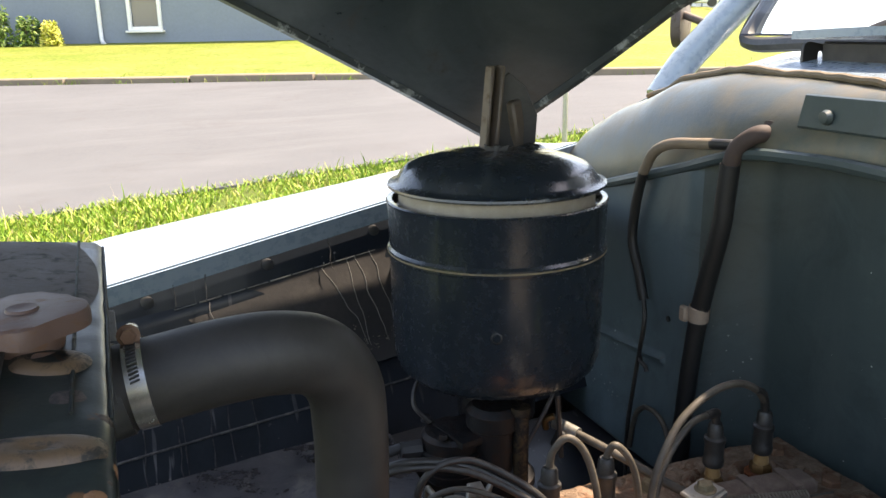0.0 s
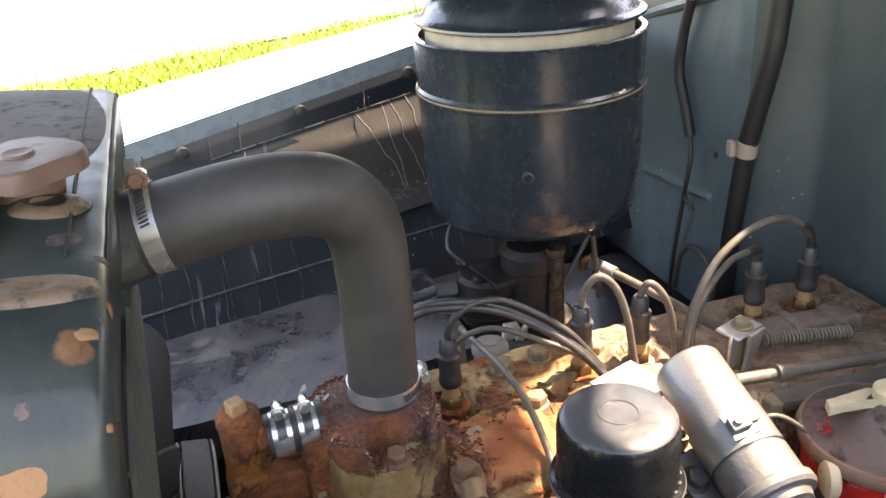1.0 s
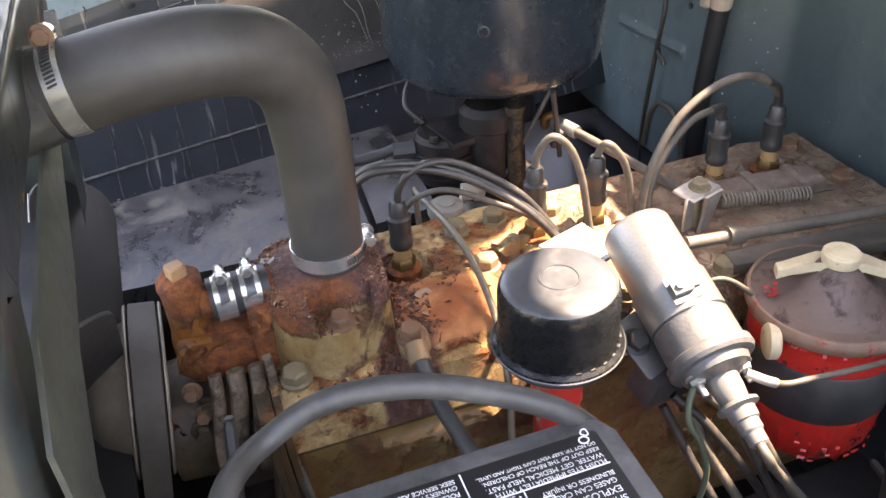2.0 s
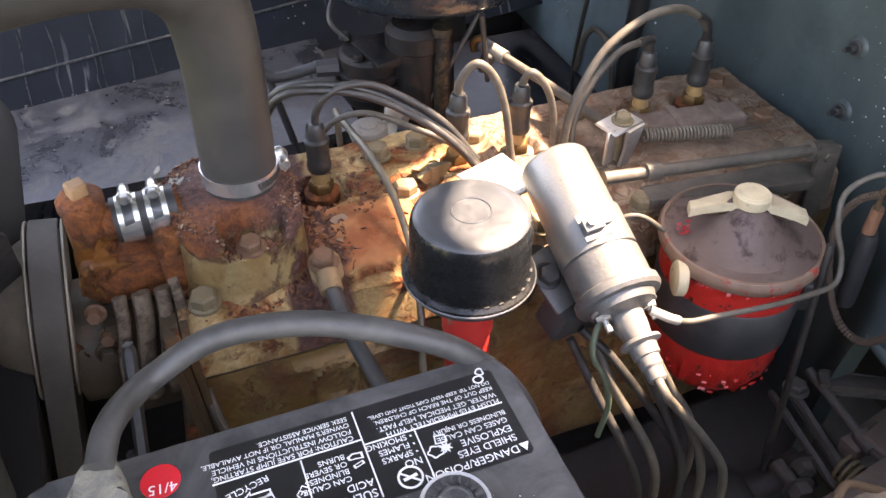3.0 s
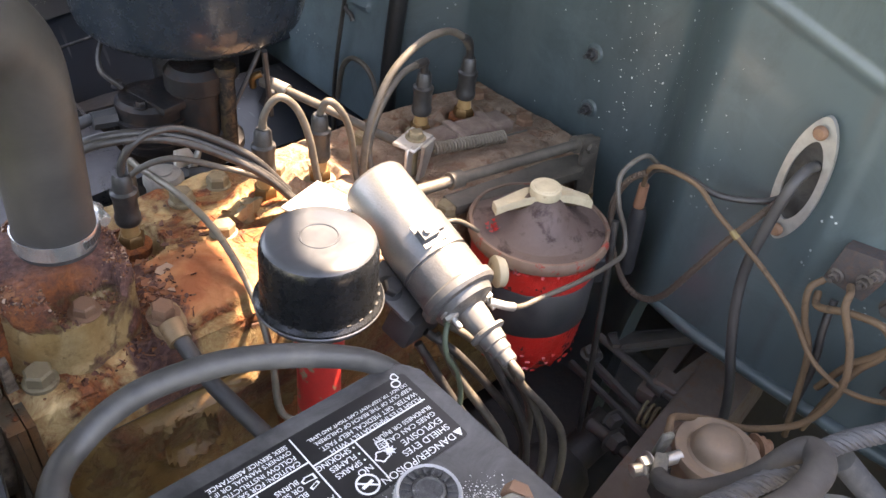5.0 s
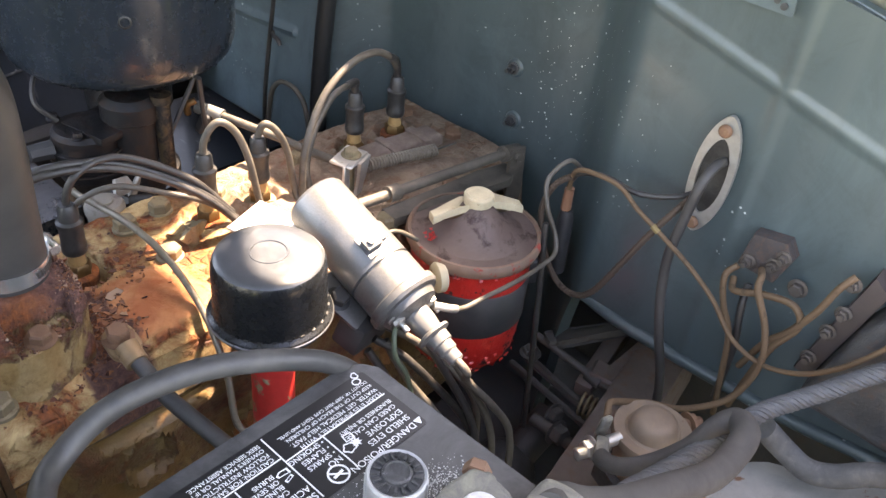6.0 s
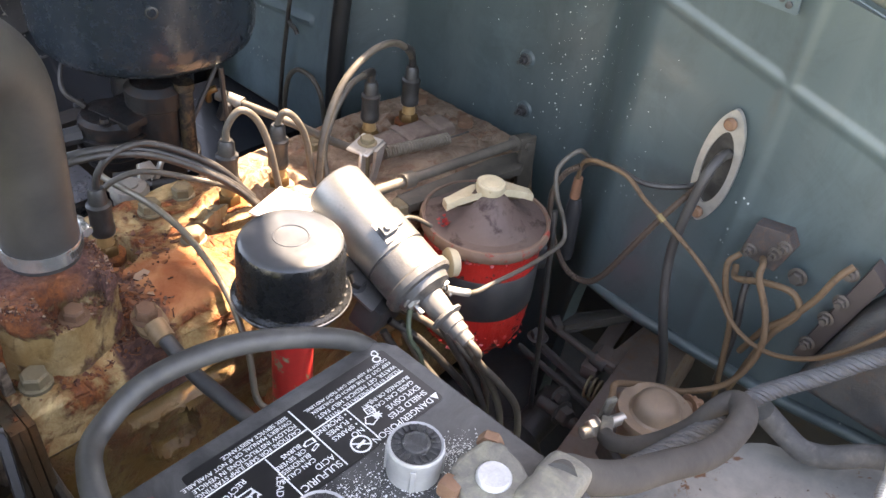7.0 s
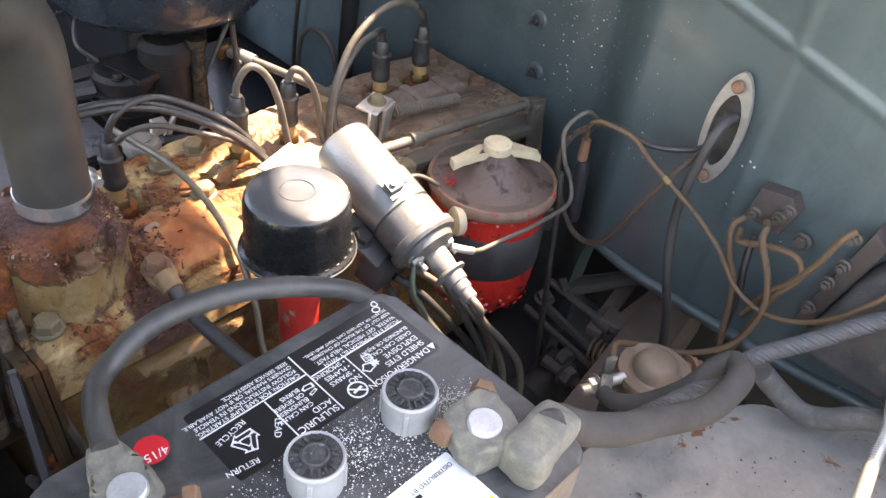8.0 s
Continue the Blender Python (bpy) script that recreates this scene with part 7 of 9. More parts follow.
for z in (0.878, 0.889, 0.900):
    bm = B()
    lathe(bm, [(0.033, -0.0015), (0.0385, -0.001), (0.0385, 0.001), (0.033, 0.0015)], (0.320, 0.775, z), (0, 0, 1), 28)
    part("fin", bm, CARB_BROWN, carb)
# pale cast cap and bracket on the manifold, past the head
valve = thing("valve_cap", (0.293, 0.703, 0.84), "pale round cast cap beside the cylinder head", "cap")
bm = B()
lathe(bm, [(0.017, 0.835), (0.0175, 0.862), (0.0195, 0.864), (0.0195, 0.870), (0.017, 0.8735), (0.009, 0.8745), (0.0085, 0.876), (0, 0.8762)], (0.293, 0.704, 0), seg=32)
part("body", bm, worn("pale_casting", (0.20, 0.185, 0.16), wear=(0.11, 0.085, 0.065), rough=0.6, big=26, fine=220), valve)
stay = thing("pipe_bracket", (0.33, 0.735, 0.845), "small pale folded bracket on the manifold", "bracket")
bm = B()
prism(bm, [(-0.014, -0.006), (0.004, -0.010), (0.014, -0.004), (0.010, 0.008), (-0.006, 0.012)], (0.95, 0.3, 0.05), (-0.1, 0.35, 0.9), (0.328, 0.735, 0.862), 0.004, 0.001)
box(bm, (0.345, 0.735, 0.858), (0.010, 0.006, 0.030), pose(0, 0, 0, 12, 24, 15), 0.002, 1)
part("plate", bm, ZINC, stay)
bm = B()
rod(bm, (0.334, 0.730, 0.845), (0.352, 0.712, 0.850), 0.006, 0.0055, 14)
part("stub", bm, BLACK_METAL, stay)
throttle = thing("throttle_rod", (0.5, 0.66, 0.9), "grey throttle rod with a ball end", "rod")
bm = B()
tube(bm, [(0.440, 0.745, 0.913), (0.452, 0.715, 0.910), (0.475, 0.66, 0.903), (0.49, 0.62, 0.897), (0.505, 0.585, 0.893)], 0.0048, 12, 6)
part("rod", bm, OLD_WIRE, throttle)
bm = B()
rod(bm, (0.437, 0.752, 0.914), (0.449, 0.722, 0.911), 0.0072, seg=14)
part("sleeve", bm, ZINC, throttle)
bm = B()
tube(bm, [(0.43, 0.76, 0.905), (0.427, 0.755, 0.918), (0.435, 0.75, 0.923)], 0.004, 10, 6)
part("ball_end", bm, BRASS, throttle)

# lever bracket, spring and control rod on the head
lever = thing("throttle_bracket", (0.497, 0.572, 0.87), "pale folded steel bracket with a bolt on the head", "bracket")
bm = B()
box(bm, (0.497, 0.572, 0.911), (0.040, 0.026, 0.0035), pose(0, 0, 0, 3, 0, 20), 0.0012, 1)
box(bm, (0.482, 0.560, 0.895), (0.012, 0.0035, 0.036), pose(0, 0, 0, 0, 0, 20), 0.001, 1)
prism(bm, [(-0.008, 0.0), (0.016, 0.0), (0.010, -0.022), (0.002, -0.045), (-0.010, -0.045), (-0.006, -0.02)], (0.94, 0.34, 0), (0, -0.1, 1), (0.503, 0.560, 0.911), 0.0035, 0.001)
part("plate", bm, ZINC, lever)
bm = B()
hex_bolt(bm, (0.500, 0.572, 0.912), (0, 0, 1), 0.008, 0.006)
rod(bm, (0.500, 0.572, 0.87), (0.500, 0.572, 0.912), 0.004, seg=10)
part("bolt", bm, DULL_BOLT, lever)
bm = B()
pa, pb = Vector((0.530, 0.575, 0.888)), Vector((0.618, 0.557, 0.884))
pts = []
ax = (pb - pa).normalized()
s1 = ax.orthogonal().normalized()
s2 = ax.cross(s1)
turns = 24
for i in range(turns * 8 + 1):
    a = i / 8 * 2 * math.pi
    pts.append(pa + ax * ((pb - pa).length * i / (turns * 8)) + (s1 * math.cos(a) + s2 * math.sin(a)) * 0.0062)
tube(bm, pts, 0.0013, 5, 1)
spring = thing("return_spring", pa, "dusty coiled return spring above the head", "spring")
part("coil", bm, worn("dusty_spring", (0.17, 0.14, 0.105), wear=(0.09, 0.06, 0.04), rough=0.6, big=40), spring)
bm = B()
tube(bm, [pa, pa + Vector((-0.02, 0.003, 0.004)), (0.502, 0.575, 0.905)], 0.0012, 6, 4)
part("hook", bm, OLD_WIRE, spring)
bm = B()
tube(bm, [pb, pb + Vector((0.03, -0.004, 0.0))], 0.0012, 6, 4)
part("hook", bm, OLD_WIRE, spring)
ctrl = thing("control_rod", (0.57, 0.49, 0.9), "grey control rod with a joint near the firewall", "rod")
bm = B()
rod(bm, (0.44, 0.500, 0.912), (0.652, 0.482, 0.902), 0.0055, seg=14)
rod(bm, (0.478, 0.4965, 0.9105), (0.492, 0.4955, 0.9095), 0.0085, seg=14)
part("rod", bm, OLD_WIRE, ctrl)
bm = B()
rod(bm, (0.643, 0.482, 0.903), (0.668, 0.481, 0.900), 0.0095, 0.008, 14)
prism(bm, [(-0.010, 0.008), (0.010, 0.008), (0.013, -0.05), (0.006, -0.09), (-0.004, -0.09), (-0.008, -0.04)], (0.95, -0.3, 0), (0, 0, 1), (0.658, 0.476, 0.902), 0.005, 0.001)
hex_bolt(bm, (0.658, 0.474, 0.900), (-0.3, -0.95, 0), 0.006, 0.005)
part("joint", bm, OLD_WIRE, ctrl)
bm = B()
prism(bm, [(0.0, -0.012), (0.16, -0.02), (0.185, -0.005), (0.18, 0.012), (0.14, 0.014), (0.0, 0.012)], (0.97, -0.12, 0), (0.12, 0.97, 0), (0.49, 0.505, 0.869), 0.010, 0.004, 2)
part("arm", bm, OLD_WIRE, ctrl, "flat dusty arm lying on the head")


# ---- battery ----
BX0, BX1, BY0, BY1, BZ = 0.0, 0.242, 0.110, 0.286, 0.997
battery = thing("battery", (0.121, 0.198, 0.765), "dusty black six-volt battery with a warning label", "battery")
bm = B()
prism(bm, rounded(BX1 - BX0 - 0.008, BY1 - BY0 - 0.008, 0.010, 4, 0.121, 0.198), (1, 0, 0), (0, 1, 0), (0, 0, 0.765), 0.205)
part("case", bm, BATTERY, battery)
bm = B()
prism(bm, rounded(BX1 - BX0, BY1 - BY0, 0.014, 6, 0.121, 0.198), (1, 0, 0), (0, 1, 0), (0, 0, BZ - 0.032), 0.032, 0.0035, 3)
part("lid", bm, BATTERY, battery)
INSERT_BLACK = worn("dusty_black_plastic", (0.018, 0.018, 0.019), wear=(0.28, 0.28, 0.27), rough=0.5, big=70, fine=500, lo=0.60, hi=0.70, bump=0.0010, dust=(0.075, 0.075, 0.074), dust_amount=0.8)
for cx in (0.181, 0.115, 0.048):
    cy = 0.197
    bm = B()
    lathe(bm, [(0.0150, BZ - 0.001), (0.0152, BZ + 0.018), (0.0158, BZ + 0.0205), (0.0150, BZ + 0.0222), (0.0138, BZ + 0.0215), (0.0135, BZ + 0.019), (0.0, BZ + 0.019)], (cx, cy, 0), seg=40)
    for k in range(4):
        a = radians(40 + 90 * k)
        box(bm, (cx + 0.0155 * math.cos(a), cy + 0.0155 * math.sin(a), BZ + 0.009), (0.0016, 0.003, 0.017), pose(0, 0, 0, 0, 0, 40 + 90 * k), 0.0004, 1)
    cap = part("vent_cap", bm, CAP_WHITE, battery, "white translucent vent cap")
    bm = B()
    lathe(bm, [(0.0137, BZ + 0.0190), (0.0136, BZ + 0.0216), (0.0080, BZ + 0.0214), (0.0076, BZ + 0.0230), (0.0064, BZ + 0.0234), (0.0060, BZ + 0.0226), (0.0, BZ + 0.0224)], (cx, cy, 0), seg=40)
    part("insert", bm, INSERT_BLACK, cap, "black centre insert under grey dust")
    for k in range(18):
        a = 2 * math.pi * k / 18
        bm = B()
        box(bm, (cx + 0.0108 * math.cos(a), cy + 0.0108 * math.sin(a), BZ + 0.0221), (0.0042, 0.0011, 0.0016), pose(0, 0, 0, 0, 0, math.degrees(a)))
        part("rib", bm, INSERT_BLACK, cap)
bm = B()
prism(bm, rounded(0.146, 0.0545, 0.0025, 3, 0.159, 0.2485), (1, 0, 0), (0, 1, 0), (0, 0, BZ), 0.0004)
label = part("warning_label", bm, LABEL_BLACK, battery, "black warning label with white print")
LX, LY = 0.232, 0.2213


def lettering(words, u, v, size, parent, material=None, align="LEFT", turn=180.0, at=None, z=BZ + 0.0006, name="lettering"):
    """Printed words as a thin mesh; u to the right and v down from the label's first corner."""
    c = bpy.data.curves.new(name, "FONT")
    c.body, c.size, c.align_x, c.space_line = words, size, align, 0.92
    c.extrude = 0.00005
    tmp = bpy.data.objects.new(name, c)
    scene.collection.objects.link(tmp)
    bpy.context.view_layer.update()
    me = bpy.data.meshes.new_from_object(tmp.evaluated_get(bpy.context.evaluated_depsgraph_get()))
    bpy.data.objects.remove(tmp)
    p = Vector((LX - u, LY + v, z)) if at is None else Vector((*at, z))
    me.transform(Matrix.Translation(p - world_of(parent)) @ pose(0, 0, 0, 0, 0, turn))
    me.materials.clear()
    me.materials.append(material or LABEL_WHITE)
    ob = new(name, me)
    ob.parent = parent
    return ob


def rule(u0, v0, u1, v1, parent=None, t=0.0007):
    bm = B()
    a, b = Vector((LX - u0, LY + v0, 0)), Vector((LX - u1, LY + v1, 0))
    w = (b - a).length
    ang = math.degrees(math.atan2(b.y - a.y, b.x - a.x))
    m = (a + b) / 2
    box(bm, (m.x, m.y, BZ + 0.0006), (w, t, 0.0003), pose(0, 0, 0, 0, 0, ang))
    part("rule", bm, LABEL_WHITE, parent or label)


lettering("DANGER/POISON", 0.0065, 0.0060, 0.0060, label)
lettering("SHIELD EYES", 0.0050, 0.0125, 0.0055, label)
lettering("EXPLOSIVE", 0.0050, 0.0182, 0.0055, label)
lettering("GASES CAN CAUSE", 0.0050, 0.0232, 0.0043, label)
lettering("BLINDNESS OR INJURY", 0.0040, 0.0275, 0.0038, label)
lettering("NO", 0.0520, 0.0165, 0.0055, label)
lettering("• SPARKS", 0.0520, 0.0215, 0.0046, label)
lettering("• FLAMES", 0.0520, 0.0262, 0.0046, label)
lettering("• SMOKING", 0.0520, 0.0309, 0.0046, label)
lettering("SULFURIC", 0.0770, 0.0075, 0.0062, label)
lettering("ACID", 0.0770, 0.0132, 0.0055, label)
lettering("CAN CAUSE", 0.0860, 0.0180, 0.0042, label)
lettering("BLINDNESS", 0.0860, 0.0222, 0.0042, label)
lettering("OR SEVERE", 0.0860, 0.0264, 0.0042, label)
lettering("BURNS", 0.0860, 0.0306, 0.0042, label)
lettering("LEAD", 0.1085, 0.0215, 0.0055, label, turn=232)
lettering("RETURN", 0.1305, 0.0065, 0.0050, label, turn=172)
lettering("RECYCLE", 0.1225, 0.0325, 0.0050, label, turn=192)
lettering("FLUSH EYES IMMEDIATELY WITH", 0.0040, 0.0352, 0.0041, label)
lettering("WATER. GET MEDICAL HELP FAST.", 0.0040, 0.0394, 0.0041, label)
lettering("KEEP OUT OF THE REACH OF CHILDREN.", 0.0040, 0.0436, 0.0034, label)
lettering("DO NOT TIP. KEEP VENT CAPS TIGHT AND LEVEL.", 0.0040, 0.0472, 0.0029, label)
lettering("CAUTION: FOR SAFE JUMP STARTING,", 0.0790, 0.0394, 0.0040, label)
lettering("FOLLOW INSTRUCTIONS IN VEHICLE", 0.0790, 0.0434, 0.0040, label)
lettering("OWNER'S MANUAL OR IF NOT AVAILABLE,", 0.0790, 0.0474, 0.0037, label)
lettering("SEEK SERVICE ASSISTANCE.", 0.0790, 0.0512, 0.0037, label)
rule(0.050, 0.004, 0.050, 0.0315)
rule(0.0755, 0.002, 0.0755, 0.0530)
rule(0.1060, 0.002, 0.1060, 0.0345)
rule(0.003, 0.0322, 0.0755, 0.0322)
rule(0.0755, 0.0356, 0.147, 0.0356)
# signs on the label: warning triangle, no-fire ring, recycling arrows, care signs
bm = B()
prism(bm, [(0.0, 0.0), (0.005, 0.0), (0.0025, 0.0045)], (-1, 0, 0), (0, -1, 0), (LX - 0.0008, LY + 0.0062, BZ + 0.0004), 0.0004)
part("warning_triangle", bm, LABEL_WHITE, label)
bm = B()
oc = Vector((LX - 0.0605, LY + 0.0075, BZ + 0.0004))
ring_prism(bm, [(0.0062 * math.cos(a), 0.0062 * math.sin(a)) for a in (math.pi * k / 16 for k in range(32))], [(0.0052 * math.cos(a), 0.0052 * math.sin(a)) for a in (math.pi * k / 16 for k in range(32))], (1, 0, 0), (0, 1, 0), oc, 0.0003)
box(bm, oc + Vector((0, 0, 0.00015)), (0.0110, 0.0009, 0.0003), pose(0, 0, 0, 0, 0, -40))
box(bm, oc + Vector((0, 0, 0.00012)), (0.0070, 0.0016, 0.0002), pose(0, 0, 0, 0, 0, 10))
part("no_fire_sign", bm, LABEL_WHITE, label)
bm = B()
rc = Vector((LX - 0.1290, LY + 0.0190, BZ + 0.0004))
for k in range(3):
    a = radians(90 + 120 * k)
    d, t = Vector((math.cos(a), math.sin(a), 0)), Vector((-math.sin(a), math.cos(a), 0))
    ring_prism(bm, [(-0.0065, 0.0060), (0.0025, 0.0060), (0.0025, 0.0078), (0.0068, 0.0040), (0.0025, 0.0005), (0.0025, 0.0022), (-0.0065, 0.0022)], [(-0.0057, 0.0053), (0.0032, 0.0053), (0.0032, 0.0064), (0.0056, 0.0040), (0.0032, 0.0020), (0.0032, 0.0029), (-0.0057, 0.0029)], t, d, rc - d * 0.0002 + Vector((0, 0, 0.0003)), 0.0003)
part("recycling_sign", bm, LABEL_WHITE, label)
def outline_sign(bm, pts, u, v, t=0.78):
    """A printed outline: the shape's rim alone."""
    cx, cy = sum(p[0] for p in pts) / len(pts), sum(p[1] for p in pts) / len(pts)
    ring_prism(bm, pts, [(cx + (x - cx) * t, cy + (y - cy) * t) for x, y in pts], (-1, 0, 0), (0, -1, 0), (LX - u, LY + v, BZ + 0.0004), 0.0003)


# a gloved shape under a tilted bottle
bm = B()
outline_sign(bm, [(0.0, 0.0), (0.005, -0.0005), (0.0078, 0.001), (0.0072, 0.0028), (0.0035, 0.0030), (0.0, 0.0036)], 0.0775, 0.0290, 0.72)
outline_sign(bm, [(0.001, 0.0046), (0.0062, 0.0062), (0.0056, 0.0080), (0.0004, 0.0064)], 0.0775, 0.0290, 0.68)
part("care_sign", bm, LABEL_WHITE, label)
# a burst beside a cloud and a box
bm = B()
prism(bm, [(0.0034 * (1.0 if k % 2 else 0.5) * math.cos(k * 0.3927), 0.0034 * (1.0 if k % 2 else 0.5) * math.sin(k * 0.3927)) for k in range(16)], (-1, 0, 0), (0, -1, 0), (LX - 0.0392, LY + 0.0170, BZ + 0.0004), 0.0003)
outline_sign(bm, [(0.0040 * (1 + 0.12 * math.cos(5 * a)) * math.cos(a), 0.0034 * (1 + 0.12 * math.cos(5 * a)) * math.sin(a)) for a in (2 * math.pi * k / 30 for k in range(30))], 0.0445, 0.0165, 0.80)
outline_sign(bm, [(-0.0030, -0.0020), (0.0026, -0.0026), (0.0034, 0.0022), (-0.0024, 0.0028)], 0.0400, 0.0225, 0.78)
part("blast_sign", bm, LABEL_WHITE, label)
# a round bowl below a jet
bm = B()
outline_sign(bm, [(0.0030 * math.cos(a), 0.0026 * math.sin(a)) for a in (2 * math.pi * k / 20 for k in range(20))], 0.0085, 0.0500, 0.72)
outline_sign(bm, [(0.0022 * (1 + 0.2 * math.cos(3 * a)) * math.cos(a), 0.0026 * math.sin(a)) for a in (2 * math.pi * k / 18 for k in range(18))], 0.0060, 0.0545, 0.70)
part("care_sign", bm, LABEL_WHITE, label)
bm = B()
lathe(bm, [(0.0092, 0), (0.0092, 0.0004), (0, 0.0004)], (0.0630, 0.2680, BZ), seg=40)
dot = part("date_sticker", bm, STICKER_RED, battery, "round red date sticker")
lettering("4/15", 0, 0, 0.0075, dot, at=(0.0703, 0.2655), z=BZ + 0.0006, turn=175)
bm = B()
prism(bm, rounded(0.085, 0.048, 0.002, 3, 0.137, 0.141), (1, 0, 0), (0, 1, 0), (0, 0, BZ), 0.0004)
paper = part("paper_label", bm, LABEL_WHITE, battery, "white paper label with small print")
lettering("DISTRIBUTED BY", 0, 0, 0.0040, paper, LABEL_BLACK, at=(0.1760, 0.1590))
bm = B()
for k, (w, dy) in enumerate(((0.030, 0.0), (0.036, 0.006), (0.026, 0.012))):
    box(bm, (0.135 - 0.003 * k, 0.154 - dy, BZ + 0.0006), (w, 0.0024, 0.0003))
part("print_bars", bm, LABEL_BLACK, paper)
bm = B()
box(bm, (0.155, 0.124, BZ + 0.0006), (0.045, 0.011, 0.0003))
part("yellow_band", bm, LABEL_YELLOW, paper)

# white crust round the vent caps
bm = B()
rnd = random.Random(31)
for i in range(4600):
    cx, cy, spread = rnd.choice(((0.175, 0.172, 0.016), (0.148, 0.208, 0.018), (0.140, 0.200, 0.014), (0.115, 0.178, 0.024), (0.207, 0.188, 0.008), (0.150, 0.19, 0.02), (0.085, 0.205, 0.02)))
    x, y = rnd.gauss(cx, spread), rnd.gauss(cy, spread * 0.7)
    if not (0.01 < x < 0.235 and 0.118 < y < 0.222):
        continue
    r = 0.00014 + 0.0006 * rnd.random() ** 2.8
    ring = [bm.verts.new((x + r * rnd.uniform(0.6, 1.3) * math.cos(k * 1.57), y + r * rnd.uniform(0.6, 1.3) * math.sin(k * 1.57), BZ - 0.0001)) for k in range(4)]
    tip = bm.verts.new((x, y, BZ + r * 0.9))
    for k in range(4):
        bm.faces.new((ring[k], ring[(k + 1) % 4], tip))
tagged(part("acid_crust", bm, worn("white_crust", (0.62, 0.62, 0.60), rough=0.9), battery, "white powdery crust"), kind="stuff")


def lumpy(bm, amount, scale=60.0):
    for v in bm.verts:
        v.co += Vector((noise.noise(v.co * scale), noise.noise(v.co * scale + Vector((5, 0, 0))), noise.noise(v.co * scale + Vector((0, 5, 0))))) * amount
    return bm


def terminal(px, py, outline, way, label_text, bolt_at, bolt_way):
    t = thing("battery_clamp", (px, py, BZ), label_text, "battery clamp", "battery clamps")
    bm = B()
    lathe(bm, [(0.0105, BZ), (0.0100, BZ + 0.016), (0.0096, BZ + 0.0215), (0.0086, BZ + 0.0228), (0.004, BZ + 0.0226), (0, BZ + 0.0220)], (px, py, 0), seg=28)
    part("post", bm, LEAD_POST, t, "bright lead post")
    bm = B()
    u = Vector(way).normalized()
    v = Vector((-u.y, u.x, 0))
    prism(bm, outline, u, v, (px, py, BZ + 0.003), 0.0175, 0.003, 3)
    bmesh.ops.subdivide_edges(bm, edges=[e for e in bm.edges if e.calc_length() > 0.005], cuts=3, use_grid_fill=True)
    lumpy(bm, 0.0022, 80)
    lumpy(bm, 0.0014, 210)
    part("body", bm, LEAD, t, "crusted grey lead clamp", 60)
    bm = B()
    b = Vector(bolt_at)
    w = Vector(bolt_way).normalized()
    hex_bolt(bm, b, w, 0.0075, 0.007, False)
    rod(bm, b - w * 0.03, b, 0.003, seg=10)
    part("bolt", bm, RUST_BOLT, t, "orange rusty bolt")
    return t


clamp = terminal(0.196, 0.155, [(-0.016, -0.014), (0.004, -0.019), (0.016, -0.012), (0.018, 0.002), (0.020, 0.014), (0.013, 0.021), (-0.010, 0.021), (-0.018, 0.013), (-0.019, 0.0)], (1.0, -0.1, 0), "corroded lead clamp with a heavy barrel for the starter cable", (0.213, 0.172, 1.012), (0.9, 0.4, 0))
bm = B()
box(bm, (0.216, 0.131, 1.007), (0.050, 0.027, 0.025), pose(0, 0, 0, 0, 6, 8), 0.008, 4)
bmesh.ops.subdivide_edges(bm, edges=[e for e in bm.edges if e.calc_length() > 0.006], cuts=3, use_grid_fill=True)
part("barrel", lumpy(bm, 0.0024, 80), LEAD, clamp, "crusted lead cable barrel", 60)
terminal(0.037, 0.240, [(0.0155 * math.cos(a), 0.0155 * math.sin(a)) for a in [radians(k) for k in range(40, 321, 20)]] + [(0.016, -0.013), (0.034, -0.007), (0.038, 0.0), (0.034, 0.007), (0.016, 0.013)], (0.12, 1.0, 0), "corroded lead clamp on the post near the radiator", (0.055, 0.221, 1.012), (0.8, -0.5, 0.1))
bm = B()
box(bm, (0.1775, 0.168, 1.012), (0.010, 0.012, 0.012), pose(0, 0, 0, 0, 0, 8), 0.003, 2)
whole("clamp_nut", lumpy(bm, 0.001, 90), RUST_BOLT, (0.18, 0.167, 1.01), "rusty square nut on the battery clamp", "nut")

wire("battery_cable", [(0.041, 0.268, 1.018), (0.047, 0.288, 1.020), (0.058, 0.311, 1.012), (0.072, 0.322, 1.011), (0.092, 0.325, 1.019), (0.115, 0.321, 1.026), (0.15, 0.311, 1.028), (0.19, 0.298, 1.018), (0.225, 0.289, 0.997), (0.255, 0.284, 0.955), (0.27, 0.285, 0.90), (0.275, 0.30, 0.80), (0.27, 0.33, 0.70)], 0.0066, CABLE, (0.15, 0.31, 0.9), "thick black battery cable arching behind the battery", "cable", sub=10, seg=18)
wire("ground_cable", [(0.194, 0.490, 0.885), (0.197, 0.470, 0.872), (0.199, 0.448, 0.862), (0.204, 0.415, 0.856), (0.212, 0.38, 0.845), (0.225, 0.34, 0.82), (0.24, 0.31, 0.77)], 0.0066, CABLE, (0.2, 0.45, 0.85), "black ground cable bolted to the cylinder head", "cable", seg=18)
lug = thing("cable_lug", (0.196, 0.505, 0.875), "flattened lead-coloured cable lug under a rusty bolt", "cable lug")
bm = B()
prism(bm, rounded(0.026, 0.034, 0.011, 5), (1, 0, 0), (0.05, 0.93, 0.28), (0.196, 0.506, 0.881), 0.004, 0.001)
rod(bm, (0.195, 0.498, 0.885), (0.1945, 0.482, 0.879), 0.0095, 0.0092, 18)
